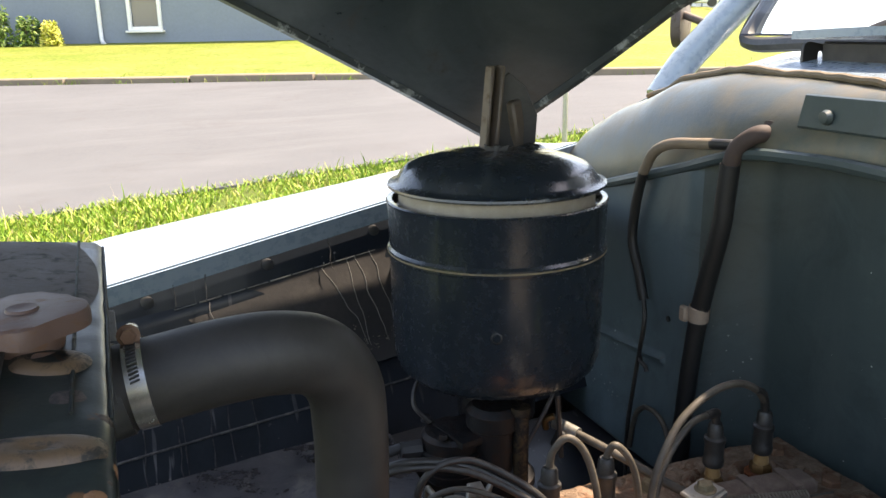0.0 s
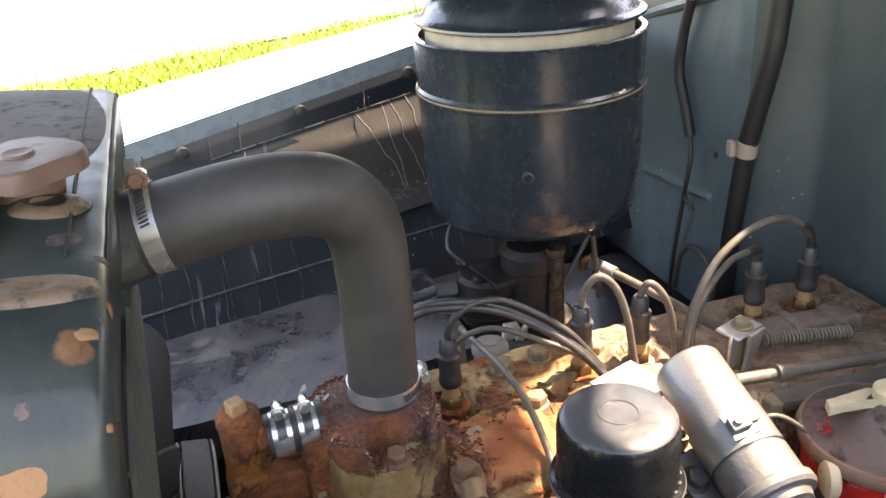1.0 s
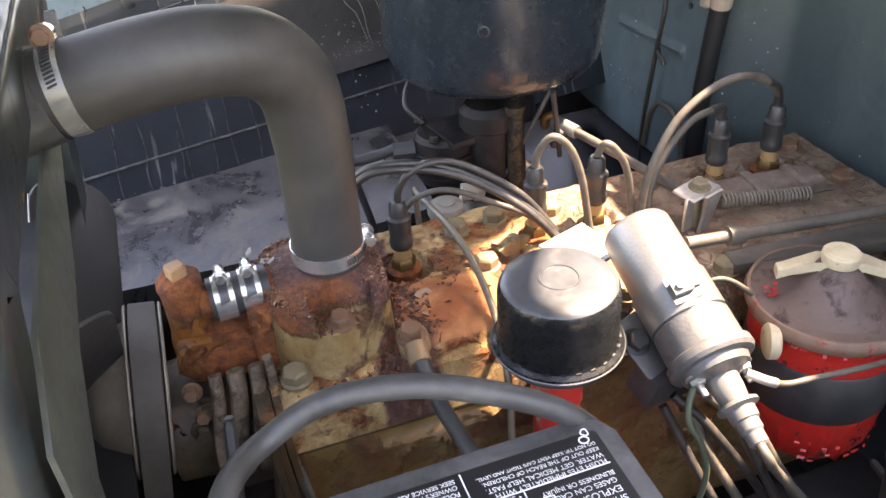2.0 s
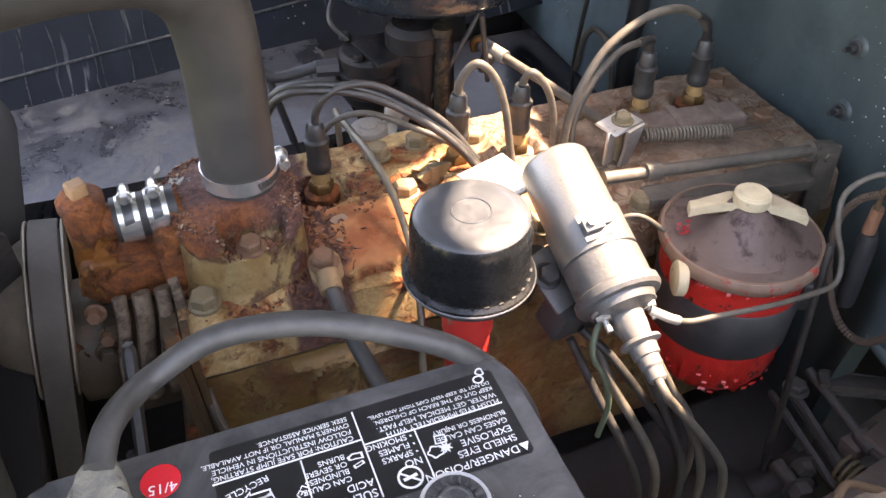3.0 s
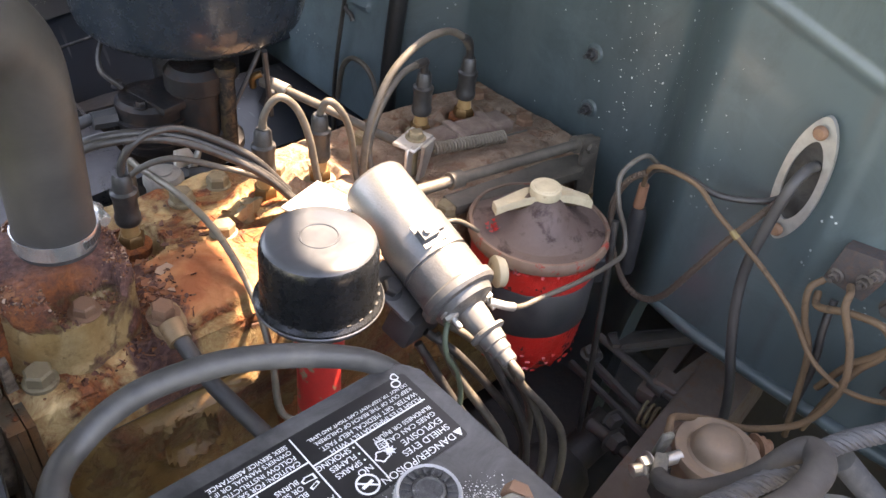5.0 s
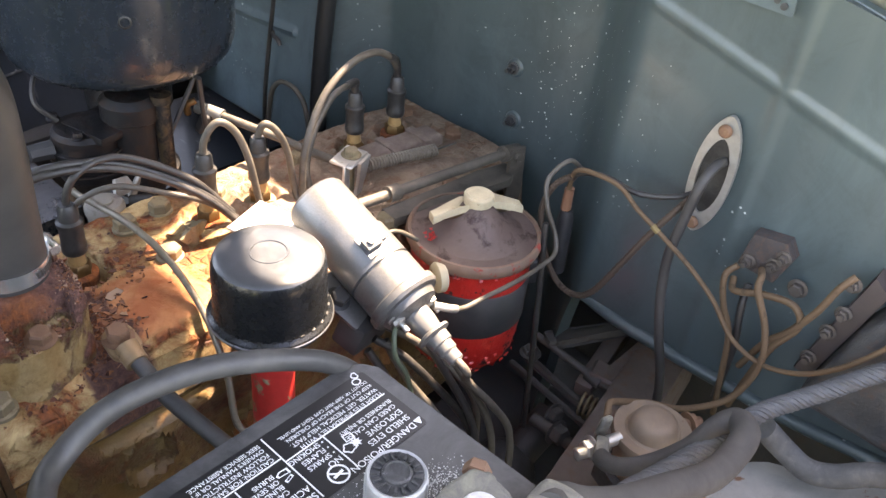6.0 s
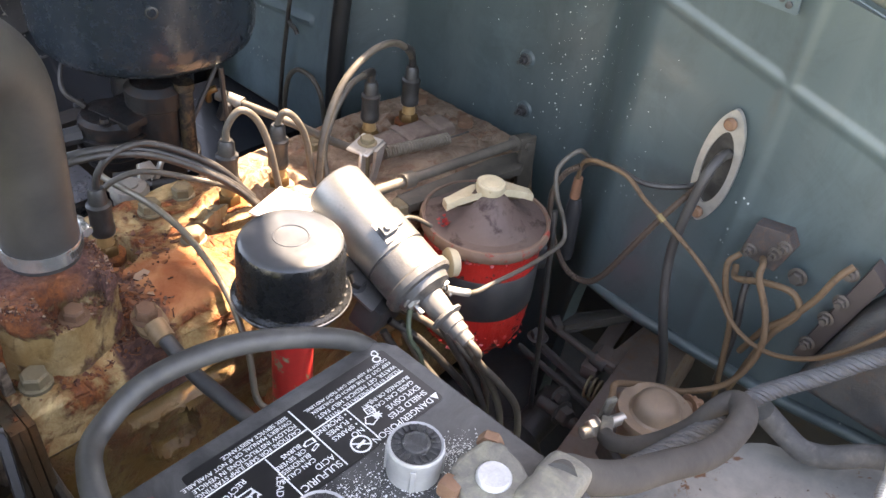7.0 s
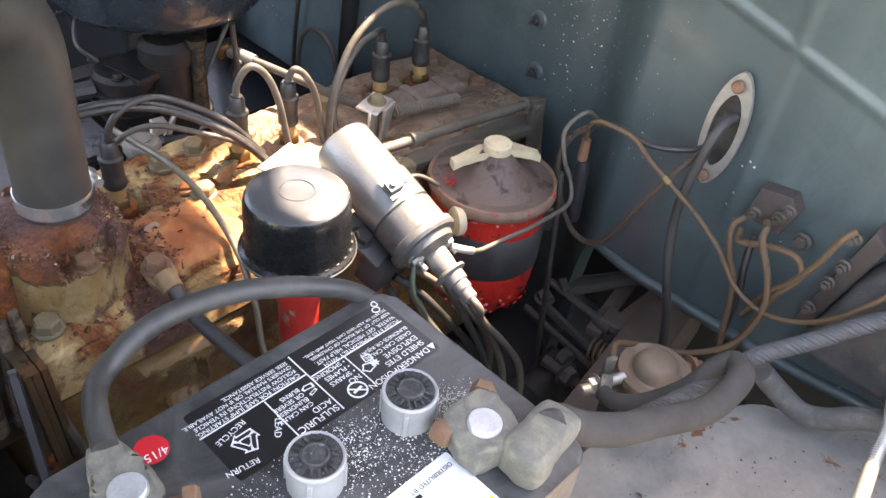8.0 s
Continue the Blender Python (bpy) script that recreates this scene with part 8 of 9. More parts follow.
part("tongue", bm, worn("tan_lug", (0.24, 0.155, 0.085), wear=(0.12, 0.075, 0.04), rough=0.55, metal=0.3, big=40), lug)
bm = B()
hex_bolt(bm, (0.1955, 0.510, 0.885), (0, -0.12, 1), 0.0096, 0.0095, True, 10)
part("bolt", bm, RUST_BOLT, lug)

wire("starter_cable", [(0.222, 0.131, 1.012), (0.242, 0.136, 0.998), (0.270, 0.133, 0.972), (0.308, 0.124, 0.948), (0.36, 0.119, 0.918), (0.412, 0.108, 0.896), (0.455, 0.106, 0.885), (0.484, 0.109, 0.884), (0.497, 0.122, 0.879), (0.484, 0.132, 0.873), (0.470, 0.141, 0.853), (0.455, 0.157, 0.834), (0.440, 0.172, 0.826), (0.436, 0.187, 0.820), (0.441, 0.198, 0.815)], lambda f: 0.0112 if f < 0.55 else 0.0112 - 0.0035 * min(1, (f - 0.55) / 0.1), worn("starter_cable_sheath", (0.050, 0.047, 0.043), rough=0.85, big=22, shade=0.8, dust=(0.085, 0.079, 0.070), spec=0.15, bump=0.0012), (0.4, 0.12, 0.9), "thick dusty grey starter cable bent into a hook", "cable", sub=10, seg=18)
ARM = [(0.400, 0.156, 0.845), (0.446, 0.140, 0.852), (0.490, 0.123, 0.866), (0.521, 0.112, 0.878), (0.560, 0.085, 0.893), (0.600, 0.045, 0.925), (0.64, -0.02, 0.965)]
armoured = thing("armoured_cable", (0.5, 0.1, 0.86), "grey cable of twisted strands crossing the apron", "cable")
ARM_GREY = worn("armour_braid", (0.062, 0.064, 0.066), wear=(0.05, 0.048, 0.045), rough=0.55, metal=0.2, big=60, dust=(0.10, 0.10, 0.096))
bm = B()
tube(bm, ARM, 0.0060, 12, 10)
part("core", bm, BLACK_METAL, armoured)
line = smooth_line(ARM, 40)
for k in range(7):
    pts, side, gone = [], None, 0.0
    for i, p in enumerate(line):
        way = (line[min(i + 1, len(line) - 1)] - line[max(i - 1, 0)]).normalized()
        side = way.orthogonal().normalized() if side is None else (side - way * side.dot(way)).normalized()
        gone += (p - line[i - 1]).length if i else 0
        a = gone / 0.030 * 2 * math.pi + k * 2 * math.pi / 7
        pts.append(p + (side * math.cos(a) + way.cross(side) * math.sin(a)) * 0.0056)
    bm = B()
    tube(bm, pts, 0.0025, 6, 1)
    part("strand", bm, ARM_GREY, armoured)
wire("grey_hose", [(0.545, 0.108, 0.845), (0.560, 0.088, 0.822), (0.561, 0.066, 0.815), (0.565, 0.045, 0.822), (0.575, 0.02, 0.838), (0.59, -0.02, 0.845), (0.60, -0.10, 0.84)], 0.0105, worn("grey_rubber", (0.055, 0.055, 0.053), wear=(0.13, 0.125, 0.115), rough=0.8, big=30, lo=0.5, hi=0.65, dust=(0.14, 0.135, 0.125), bump=0.0015), (0.56, 0.05, 0.82), "short dusty grey hose by the firewall", "hose", seg=16)
wire("conduit", [(0.585, 0.012, 0.865), (0.55, 0.002, 0.862), (0.518, -0.002, 0.858), (0.47, -0.010, 0.86), (0.40, -0.02, 0.862)], 0.0055, ZINC, (0.5, 0, 0.85), "thin ribbed metal conduit over the apron", "conduit", sub=24, ridge=0.06)

# starter solenoid switch
sol = thing("starter_switch", (0.505, 0.183, 0.78), "round rusty starter switch with a domed cap", "switch")
SC = Vector((0.505, 0.183, 0))
bm = B()
lathe(bm, [(0.024, 0.755), (0.028, 0.770), (0.029, 0.800), (0.0355, 0.803), (0.0365, 0.808), (0.0350, 0.8115), (0.0250, 0.8105), (0.0228, 0.8120), (0.0215, 0.8170), (0.0190, 0.8225), (0.0150, 0.8258), (0.009, 0.8275), (0, 0.828)], SC, seg=48)
part("body", bm, worn("rusty_switch", (0.20, 0.145, 0.105), wear=(0.33, 0.23, 0.15), rough=0.55, metal=0.3, big=18, lo=0.5, hi=0.7), sol)
bm = B()
rod(bm, (0.447, 0.213, 0.806), (0.478, 0.200, 0.808), 0.0055, seg=12)
tube(bm, [(0.435 + 0.0007 * k, 0.2165 - 0.0003 * k, 0.806) for k in range(16)], 0.0052, 10, 1, ridge=0.12)
hex_bolt(bm, (0.452, 0.211, 0.806), (-0.9, 0.4, 0), 0.0085, 0.007)
part("stud", bm, ZINC, sol)
bm = B()
box(bm, (0.470, 0.214, 0.815), (0.012, 0.006, 0.03), pose(0, 0, 0, 8, 0, -20), 0.002, 1)
box(bm, (0.452, 0.203, 0.812), (0.020, 0.012, 0.014), pose(0, 0, 0, 0, 0, 30), 0.004, 2)
part("cable_eye", bm, LEAD, sol)
bm = B()
rod(bm, (0.533, 0.17, 0.806), (0.552, 0.160, 0.804), 0.0055, seg=12)
hex_bolt(bm, (0.540, 0.166, 0.805), (0.9, -0.4, 0), 0.009, 0.007)
part("stud", bm, RUST_BOLT, sol)
bm = B()
box(bm, (0.505, 0.183, 0.742), (0.06, 0.06, 0.03), pose(0, 0, 0, 0, 0, -25), 0.004, 1)
part("base", bm, GREASE, sol)

# coil leads and the loom that hangs from it
tip = TT + CW * 0.054
wire("coil_lead", [tip - CW * 0.01, tip + CW * 0.012, (0.415, 0.324, 0.826), (0.447, 0.315, 0.780), (0.470, 0.305, 0.735), (0.465, 0.295, 0.685), (0.44, 0.29, 0.62)], 0.0038, OLD_WIRE, tip, "pale high-tension lead from the coil tower", group="coil loom")
rnd = random.Random(5)
for k, (a, b, c, r, m) in enumerate((((0.392, 0.368, 0.892), (0.418, 0.345, 0.835), (0.452, 0.322, 0.755), 0.0038, OLD_WIRE),
                                     ((0.385, 0.372, 0.890), (0.405, 0.352, 0.838), (0.436, 0.330, 0.760), 0.0037, DARK_WIRE),
                                     ((0.372, 0.400, 0.852), (0.398, 0.375, 0.822), (0.442, 0.338, 0.742), 0.0038, DARK_WIRE),
                                     ((0.380, 0.395, 0.848), (0.392, 0.372, 0.806), (0.420, 0.335, 0.738), 0.0040, OLD_WIRE),
                                     ((0.362, 0.398, 0.846), (0.378, 0.372, 0.800), (0.402, 0.338, 0.735), 0.0038, DARK_WIRE),
                                     ((0.388, 0.402, 0.856), (0.415, 0.380, 0.830), (0.458, 0.350, 0.765), 0.0037, OLD_WIRE))):
    j1, j2 = rnd.uniform(-0.003, 0.003), rnd.uniform(-0.003, 0.003)
    wire("loom_wire", [a, b, c, (c[0] + 0.006 + j1, c[1] - 0.010, c[2] - 0.06), (c[0] - 0.012 + j2, c[1] - 0.02, c[2] - 0.13)], r, m, (0.41, 0.35, 0.82), "dusty grey-brown loom wire hanging below the coil", group="coil loom")
wire("green_wire", [(0.372, 0.376, 0.886), (0.364, 0.370, 0.876), (0.362, 0.364, 0.860), (0.372, 0.360, 0.838), (0.382, 0.360, 0.80), (0.378, 0.36, 0.76)], 0.0024, worn("green_sheath", (0.07, 0.095, 0.06), rough=0.6), (0.37, 0.36, 0.85), "thin green wire at the coil terminal", group="coil loom")
wire("terminal_wire", [(0.407, 0.365, 0.892), (0.422, 0.357, 0.886), (0.437, 0.355, 0.880), (0.46, 0.354, 0.878), (0.50, 0.350, 0.877), (0.545, 0.352, 0.872), (0.575, 0.355, 0.873), (0.583, 0.365, 0.890), (0.578, 0.375, 0.915), (0.585, 0.385, 0.94), (0.605, 0.378, 0.957), (0.622, 0.372, 0.945)], 0.0024, OLD_WIRE, (0.5, 0.35, 0.88), "pale wire running from the coil past the filter", group="coil loom")
bm = B()
tube(bm, [(0.406, 0.366, 0.893), (0.418, 0.358, 0.888), (0.426, 0.356, 0.884)], 0.0038, 12, 6)
whole("wire_ferrule", bm, ZINC, (0.41, 0.355, 0.9), "crimped grey ferrule at the coil terminal", "ferrule")
wire("dark_wire", [(0.575, 0.372, 0.90), (0.572, 0.366, 0.86), (0.572, 0.36, 0.80), (0.575, 0.355, 0.72), (0.58, 0.35, 0.62)], 0.0032, DARK_WIRE, (0.57, 0.36, 0.8), "dark wire dropping beside the oil filter")
wire("flex_pipe", [(0.470, 0.445, 0.888), (0.455, 0.452, 0.900), (0.442, 0.455, 0.905), (0.43, 0.46, 0.900)], 0.0022, OLD_WIRE, (0.45, 0.45, 0.9), "thin capillary wire behind the coil")

# ---- firewall fittings ----
FXW = 0.648
plate = thing("grommet_plate", (FXW, 0.253, 0.985), "pointed oval chrome-grey grommet plate with two rusty screws", "grommet plate")
PU, PV = Vector((0.02, -0.995, -0.03)).normalized(), Vector((0, -0.035, 1)).normalized()


def lens_outline(w, h, n=44, p=0.75):
    out = []
    for k in range(n):
        a = 2 * math.pi * k / n
        c, q = math.cos(a), math.sin(a)
        out.append((w * math.copysign(abs(c) ** 1.25, c), h * math.copysign(abs(q) ** p, q)))
    return out


bm = B()
ring_prism(bm, lens_outline(0.0195, 0.061, p=0.9), [(a, b * 0.98 - 0.001) for a, b in lens_outline(0.0132, 0.040, p=0.9)], PU, PV, (FXW, 0.2535, 0.985), 0.005)
part("ring", bm, ZINC, plate)
bm = B()
prism(bm, lens_outline(0.0136, 0.0405, p=0.9), PU, PV, (FXW + 0.003, 0.2535, 0.984), 0.005)
part("rubber", bm, BOOT, plate, "black rubber grommet")
for z in (1.033, 0.936):
    bm = B()
    lathe(bm, [(0.0062, 0), (0.0062, 0.002), (0.0045, 0.0045), (0, 0.005)], (FXW - 0.009, 0.2535 - (z - 0.985) * 0.035, z), (-1, 0, 0), 18)
    part("screw", bm, RUST_BOLT, plate)
wire("harness_cable", [(0.652, 0.247, 1.000), (0.630, 0.247, 1.004), (0.614, 0.249, 0.990), (0.608, 0.252, 0.955), (0.606, 0.255, 0.91), (0.606, 0.250, 0.865), (0.608, 0.240, 0.82), (0.610, 0.225, 0.765), (0.612, 0.215, 0.68)], 0.0048, RUBBER, (0.61, 0.25, 0.9), "black cable leaving the firewall grommet", "cable", seg=16)
wire("twisted_wire", [(0.640, 0.258, 0.968), (0.612, 0.262, 0.958), (0.602, 0.275, 0.930), (0.60, 0.295, 0.883), (0.60, 0.316, 0.836), (0.60, 0.335, 0.818), (0.60, 0.360, 0.822), (0.603, 0.385, 0.850), (0.606, 0.398, 0.89), (0.608, 0.390, 0.922), (0.612, 0.376, 0.938)], 0.0032, worn("cloth_brown", (0.055, 0.034, 0.022), rough=0.85, big=30, fine=400), (0.6, 0.32, 0.85), "brown twisted cloth wire sagging along the firewall", seg=8, sub=14, ridge=0.12)
wire("brown_wire", [(0.620, 0.380, 0.918), (0.612, 0.374, 0.942), (0.603, 0.362, 0.955), (0.600, 0.348, 0.960), (0.600, 0.318, 0.960), (0.600, 0.294, 0.946), (0.600, 0.272, 0.936), (0.600, 0.234, 0.918), (0.600, 0.202, 0.897), (0.600, 0.173, 0.868), (0.600, 0.140, 0.859), (0.600, 0.106, 0.873), (0.600, 0.077, 0.905), (0.600, 0.05, 0.955)], 0.0024, CLOTH_WIRE, (0.6, 0.25, 0.9), "yellow-brown cloth wire looping across the firewall")
wire("black_wire", [(0.618, 0.378, 0.930), (0.613, 0.366, 0.946), (0.612, 0.337, 0.955), (0.614, 0.303, 0.953), (0.630, 0.270, 0.960), (0.65, 0.258, 0.968)], 0.0028, DARK_WIRE, (0.61, 0.33, 0.95), "black wire running to the grommet")
bm = B()
tube(bm, [(0.600, 0.2755, 0.938), (0.600, 0.272, 0.936), (0.600, 0.2685, 0.934)], 0.0031, 10, 6)
whole("splice", bm, worn("tape_splice", (0.19, 0.13, 0.05), rough=0.7), (0.6, 0.272, 0.936), "yellow taped splice in the brown wire", "splice")
bm = B()
rod(bm, (0.624, 0.381, 0.892), (0.622, 0.380, 0.918), 0.0056, 0.0048, 14)
whole("connector", bm, worn("orange_connector", (0.20, 0.09, 0.05), rough=0.6), (0.622, 0.38, 0.9), "orange-brown connector on the firewall wire", "connector")
bm = B()
lathe(bm, [(0.0075, 0), (0.0085, 0.004), (0.0085, 0.07), (0.007, 0.078), (0.006, 0.082)], (0.632, 0.380, 0.808), (-0.06, 0.01, 1), 18)
whole("condenser", bm, BLACK_METAL, (0.63, 0.38, 0.81), "dark tubular connector sleeve by the filter", "sleeve")

# terminal block with cloth-covered wires
TERMINAL = worn("tarnished_terminal", (0.085, 0.070, 0.060), wear=(0.14, 0.095, 0.065), rough=0.6, metal=0.4, big=40)
block = thing("terminal_block", (0.648, 0.187, 0.928), "rusty terminal block with cloth-covered wires", "terminal block")
bm = B()
prism(bm, [(-0.022, -0.02), (0.014, -0.022), (0.022, 0.008), (0.012, 0.022), (-0.018, 0.016)], PU, PV, (0.654, 0.187, 0.928), 0.016, 0.003)
part("body", bm, worn("block_rust", (0.040, 0.032, 0.030), wear=(0.12, 0.070, 0.050), rough=0.75, big=40, fine=220, lo=0.48, hi=0.66, bump=0.003), block)
for y, z in ((0.200, 0.917), (0.178, 0.925), (0.172, 0.936)):
    bm = B()
    hex_bolt(bm, (0.638, y, z), (-1, 0, 0), 0.005, 0.005)
    rod(bm, (0.64, y, z), (0.626, y, z), 0.0024, seg=10)
    part("post", bm, TERMINAL, block)
bm = B()
hex_bolt(bm, (0.645, 0.153, 0.910), (-1, 0, 0), 0.0068, 0.006)
part("mounting_bolt", bm, TERMINAL, block)
block.location += Vector((0, -0.006, 0.009))
YG = "cloth wires at the terminal block"
wire("cloth_wire", [(0.630, 0.199, 0.922), (0.620, 0.204, 0.912), (0.618, 0.196, 0.885), (0.620, 0.182, 0.855), (0.622, 0.174, 0.80), (0.63, 0.17, 0.75)], 0.0031, CLOTH_WIRE, (0.62, 0.19, 0.88), "yellow-brown cloth wire down the firewall", group=YG)
wire("cloth_wire", [(0.628, 0.178, 0.930), (0.612, 0.172, 0.934), (0.604, 0.168, 0.924), (0.602, 0.150, 0.893), (0.600, 0.142, 0.855), (0.596, 0.155, 0.806), (0.575, 0.185, 0.785), (0.545, 0.205, 0.798), (0.515, 0.218, 0.812), (0.490, 0.222, 0.826), (0.476, 0.216, 0.826), (0.470, 0.214, 0.818)], 0.0032, CLOTH_WIRE, (0.6, 0.16, 0.85), "yellow-brown cloth wire to the starter switch", group=YG)
wire("cloth_wire", [(0.634, 0.200, 0.905), (0.622, 0.192, 0.901), (0.620, 0.166, 0.913), (0.620, 0.140, 0.917), (0.620, 0.129, 0.900), (0.620, 0.142, 0.867), (0.622, 0.150, 0.83), (0.63, 0.16, 0.77)], 0.0033, CLOTH_WIRE, (0.62, 0.16, 0.89), "orange-brown cloth wire in a loop", group=YG)
wire("cloth_wire", [(0.628, 0.106, 0.965), (0.620, 0.113, 0.952), (0.618, 0.121, 0.922), (0.620, 0.135, 0.890), (0.622, 0.150, 0.865), (0.63, 0.165, 0.82)], 0.0032, CLOTH_WIRE, (0.62, 0.12, 0.9), "thick cloth wire to the regulator", group=YG)
wire("dark_wire", [(0.636, 0.186, 0.905), (0.628, 0.182, 0.88), (0.626, 0.175, 0.84), (0.63, 0.175, 0.77)], 0.0036, DARK_WIRE, (0.63, 0.18, 0.85), "dark wire below the terminal block", group=YG)

reg = thing("voltage_regulator", (0.645, 0.06, 0.90), "dark grey voltage regulator with terminal screws", "regulator")
bm = B()
prism(bm, [(-0.050, -0.068), (-0.036, -0.078), (0.075, -0.080), (0.085, 0.058), (0.02, 0.070), (-0.008, 0.064), (-0.030, 0.02)], PU, PV, (0.660, 0.055, 0.905), 0.045, 0.010, 3)
part("cover", bm, worn("regulator_paint", (0.026, 0.027, 0.028), wear=(0.085, 0.055, 0.042), rough=0.5, big=22, lo=0.54, hi=0.66, bump=0.003, dust=(0.075, 0.069, 0.062)), reg)
bm = B()
prism(bm, [(-0.060, -0.06), (-0.045, -0.062), (-0.020, 0.05), (-0.036, 0.062)], PU, PV, (0.658, 0.060, 0.905), 0.022, 0.002)
part("terminal_strip", bm, worn("strip_rust", (0.05, 0.035, 0.03), rough=0.7, big=25), reg)
for y, z in ((0.106, 0.955), (0.103, 0.925), (0.108, 0.902), (0.113, 0.868)):
    bm = B()
    rod(bm, (0.640, y, z), (0.622, y, z), 0.0032, 0.003, 12)
    hex_bolt(bm, (0.632, y, z), (-1, 0, 0), 0.0055, 0.005)
    part("terminal_screw", bm, TERMINAL, reg)

# overspray specks on the firewall beside its recess
bm = B()
dots = random.Random(8)
for i in range(260):
    y, z = dots.gauss(0.455, 0.065), dots.gauss(0.985, 0.065)
    if not 0.30 < y < 0.72:
        continue
    r = 0.0003 + 0.0009 * dots.random() ** 4
    x = firewall_x(y, z)
    n = Vector((-1, (firewall_x(y + 0.002, z) - firewall_x(y - 0.002, z)) / 0.004, 0)).normalized()
    t = turn_to(n)
    ring = [bm.verts.new(Vector((x, y, z)) + n * 0.0009 + t @ Vector((r * dots.uniform(0.6, 1.3) * math.cos(k * 1.047), r * dots.uniform(0.6, 1.3) * math.sin(k * 1.047), 0))) for k in range(6)]
    bm.faces.new(ring)
whole("paint_specks", bm, worn("white_overspray", (0.62, 0.64, 0.62), rough=0.6), (0.69, 0.45, 1.0), "white paint specks spattered on the firewall", "paint specks", kind="stuff")

# name plate and small bolts on the firewall
tagp = thing("data_plate", (0.648, 0.27, 1.155), "small grey metal data plate held by screws", "plate")
bm = B()
prism(bm, rounded(0.075, 0.040, 0.003), PU, Vector((0, 0.12, 1)).normalized(), (0.6475, 0.272, 1.160), 0.0015)
part("plate", bm, worn("dull_plate", (0.058, 0.085, 0.094), wear=(0.20, 0.22, 0.22), rough=0.45, big=30, lo=0.62, hi=0.7), tagp)
bm = B()
for k in range(5):
    prism(bm, rounded(0.005, 0.0055, 0.002), PU, PV, (0.6457, 0.292 - 0.011 * k, 1.149), 0.0006)
part("stamped_marks", bm, BLACK_METAL, tagp)
bm = B()
lathe(bm, [(0.003, 0), (0.003, 0.0015), (0, 0.0022)], (0.6455, 0.241, 1.146), (-1, 0, 0), 12)
part("screw", bm, BLACK_METAL, tagp)
bm = B()
sheet(bm, lambda u, v: (0.655 + 0.05 * v, 0.165 - 0.10 * u, 1.172 - 0.035 * u + 0.03 * v + 0.004 * math.sin(u * 9) + 0.003 * math.sin(v * 7)), 16, 8, (0, 0, 0.003))
whole("red_cloth", bm, worn("red_cloth", (0.5, 0.02, 0.02), rough=0.9, big=20, fine=400), (0.68, 0.11, 1.17), "folded red cloth lying on the cowl edge", "cloth")
for y, z in ((0.547, 0.957), (0.537, 0.894)):
    x = firewall_x(y, z)
    bm = B()
    lathe(bm, [(0.0115, 0.0), (0.0095, 0.0025), (0.007, 0.003)], (x, y, z), (-1, 0, 0), 22)
    part_base = whole("firewall_stud", bm, FIREWALL_BLUE, (x, y, z), "small painted stud in the firewall", "stud", "firewall studs")
    bm = B()
    hex_bolt(bm, (x - 0.003, y, z), (-1, 0, 0), 0.0055, 0.006)
    rod(bm, (x - 0.005, y, z), (x - 0.018, y, z), 0.0026, seg=8)
    part("nut", bm, BLACK_METAL, part_base)
bm = B()
lathe(bm, [(0.0042, 0), (0.0042, 0.0015), (0, 0.0015)], (firewall_x(0.858, 0.968) + 0.0005, 0.858, 0.968), (-1, 0, 0), 14)
whole("screw_hole", bm, BOOT, (0.675, 0.858, 0.968), "small dark hole in the firewall", "hole")
for y, z in ((0.085, 1.03), (0.10, 1.10), (0.05, 1.06)):
    bm = B()
    x = firewall_x(y, z)
    lathe(bm, [(0.002, 0), (0.002, 0.001), (0, 0.001)], (x + 0.0003, y, z), (-1, 0, 0), 10)
    whole("screw_hole", bm, BOOT, (x, y, z), "tiny dark hole in the firewall", "hole")
bm = B()
tube(bm, [(0.665, 0.845, 0.756), (0.662, 0.92, 0.754), (0.662, 1.02, 0.754), (0.662, 1.12, 0.756)], 0.006, 10, 6)
whole("firewall_flange", bm, COWL_PAINT, (0.662, 1.0, 0.755), "rolled lower flange of the far firewall panel", "flange", kind="structure")
bm = B()
tube(bm, [(0.650, 0.355, 0.783), (0.643, 0.30, 0.780), (0.642, 0.25, 0.780), (0.642, 0.20, 0.780), (0.642, 0.11, 0.783), (0.642, 0.0, 0.795), (0.642, -0.2, 0.80)], 0.007, 10, 8)
whole("firewall_flange", bm, FIREWALL_BLUE, (0.642, 0.2, 0.77), "rolled lower flange of the firewall", "flange", kind="structure")

# heater hose and wiper hose on the far side
HOSE_BLACK = worn("black_hose", (0.011, 0.0115, 0.012), rough=0.5, big=14, fine=160, dust=(0.03, 0.03, 0.03), dust_amount=0.2)
heater = thing("heater_hose", (0.66, 0.76, 1.0), "black heater hose with a brown perished elbow", "hose")
bm = B()
tube(bm, [(0.6553, 0.747, 1.192), (0.656, 0.752, 1.15), (0.656, 0.757, 1.11), (0.658, 0.785, 1.005), (0.658, 0.801, 0.885), (0.660, 0.808, 0.79), (0.66, 0.80, 0.68)], 0.0115, 20, 8)
part("hose", bm, HOSE_BLACK, heater)
bm = B()
tube(bm, [(0.695, 0.720, 1.223), (0.670, 0.722, 1.228), (0.657, 0.738, 1.213), (0.6555, 0.747, 1.192)], 0.0100, 16, 8)
lathe(bm, [(0.022, 0), (0.020, 0.005), (0.014, 0.007)], (0.685, 0.720, 1.222), (-1, 0, 0.1), 24)
part("elbow", bm, worn("perished_rubber", (0.05, 0.034, 0.03), wear=(0.10, 0.07, 0.055), rough=0.75, big=25), heater, "brown perished elbow")
bm = B()
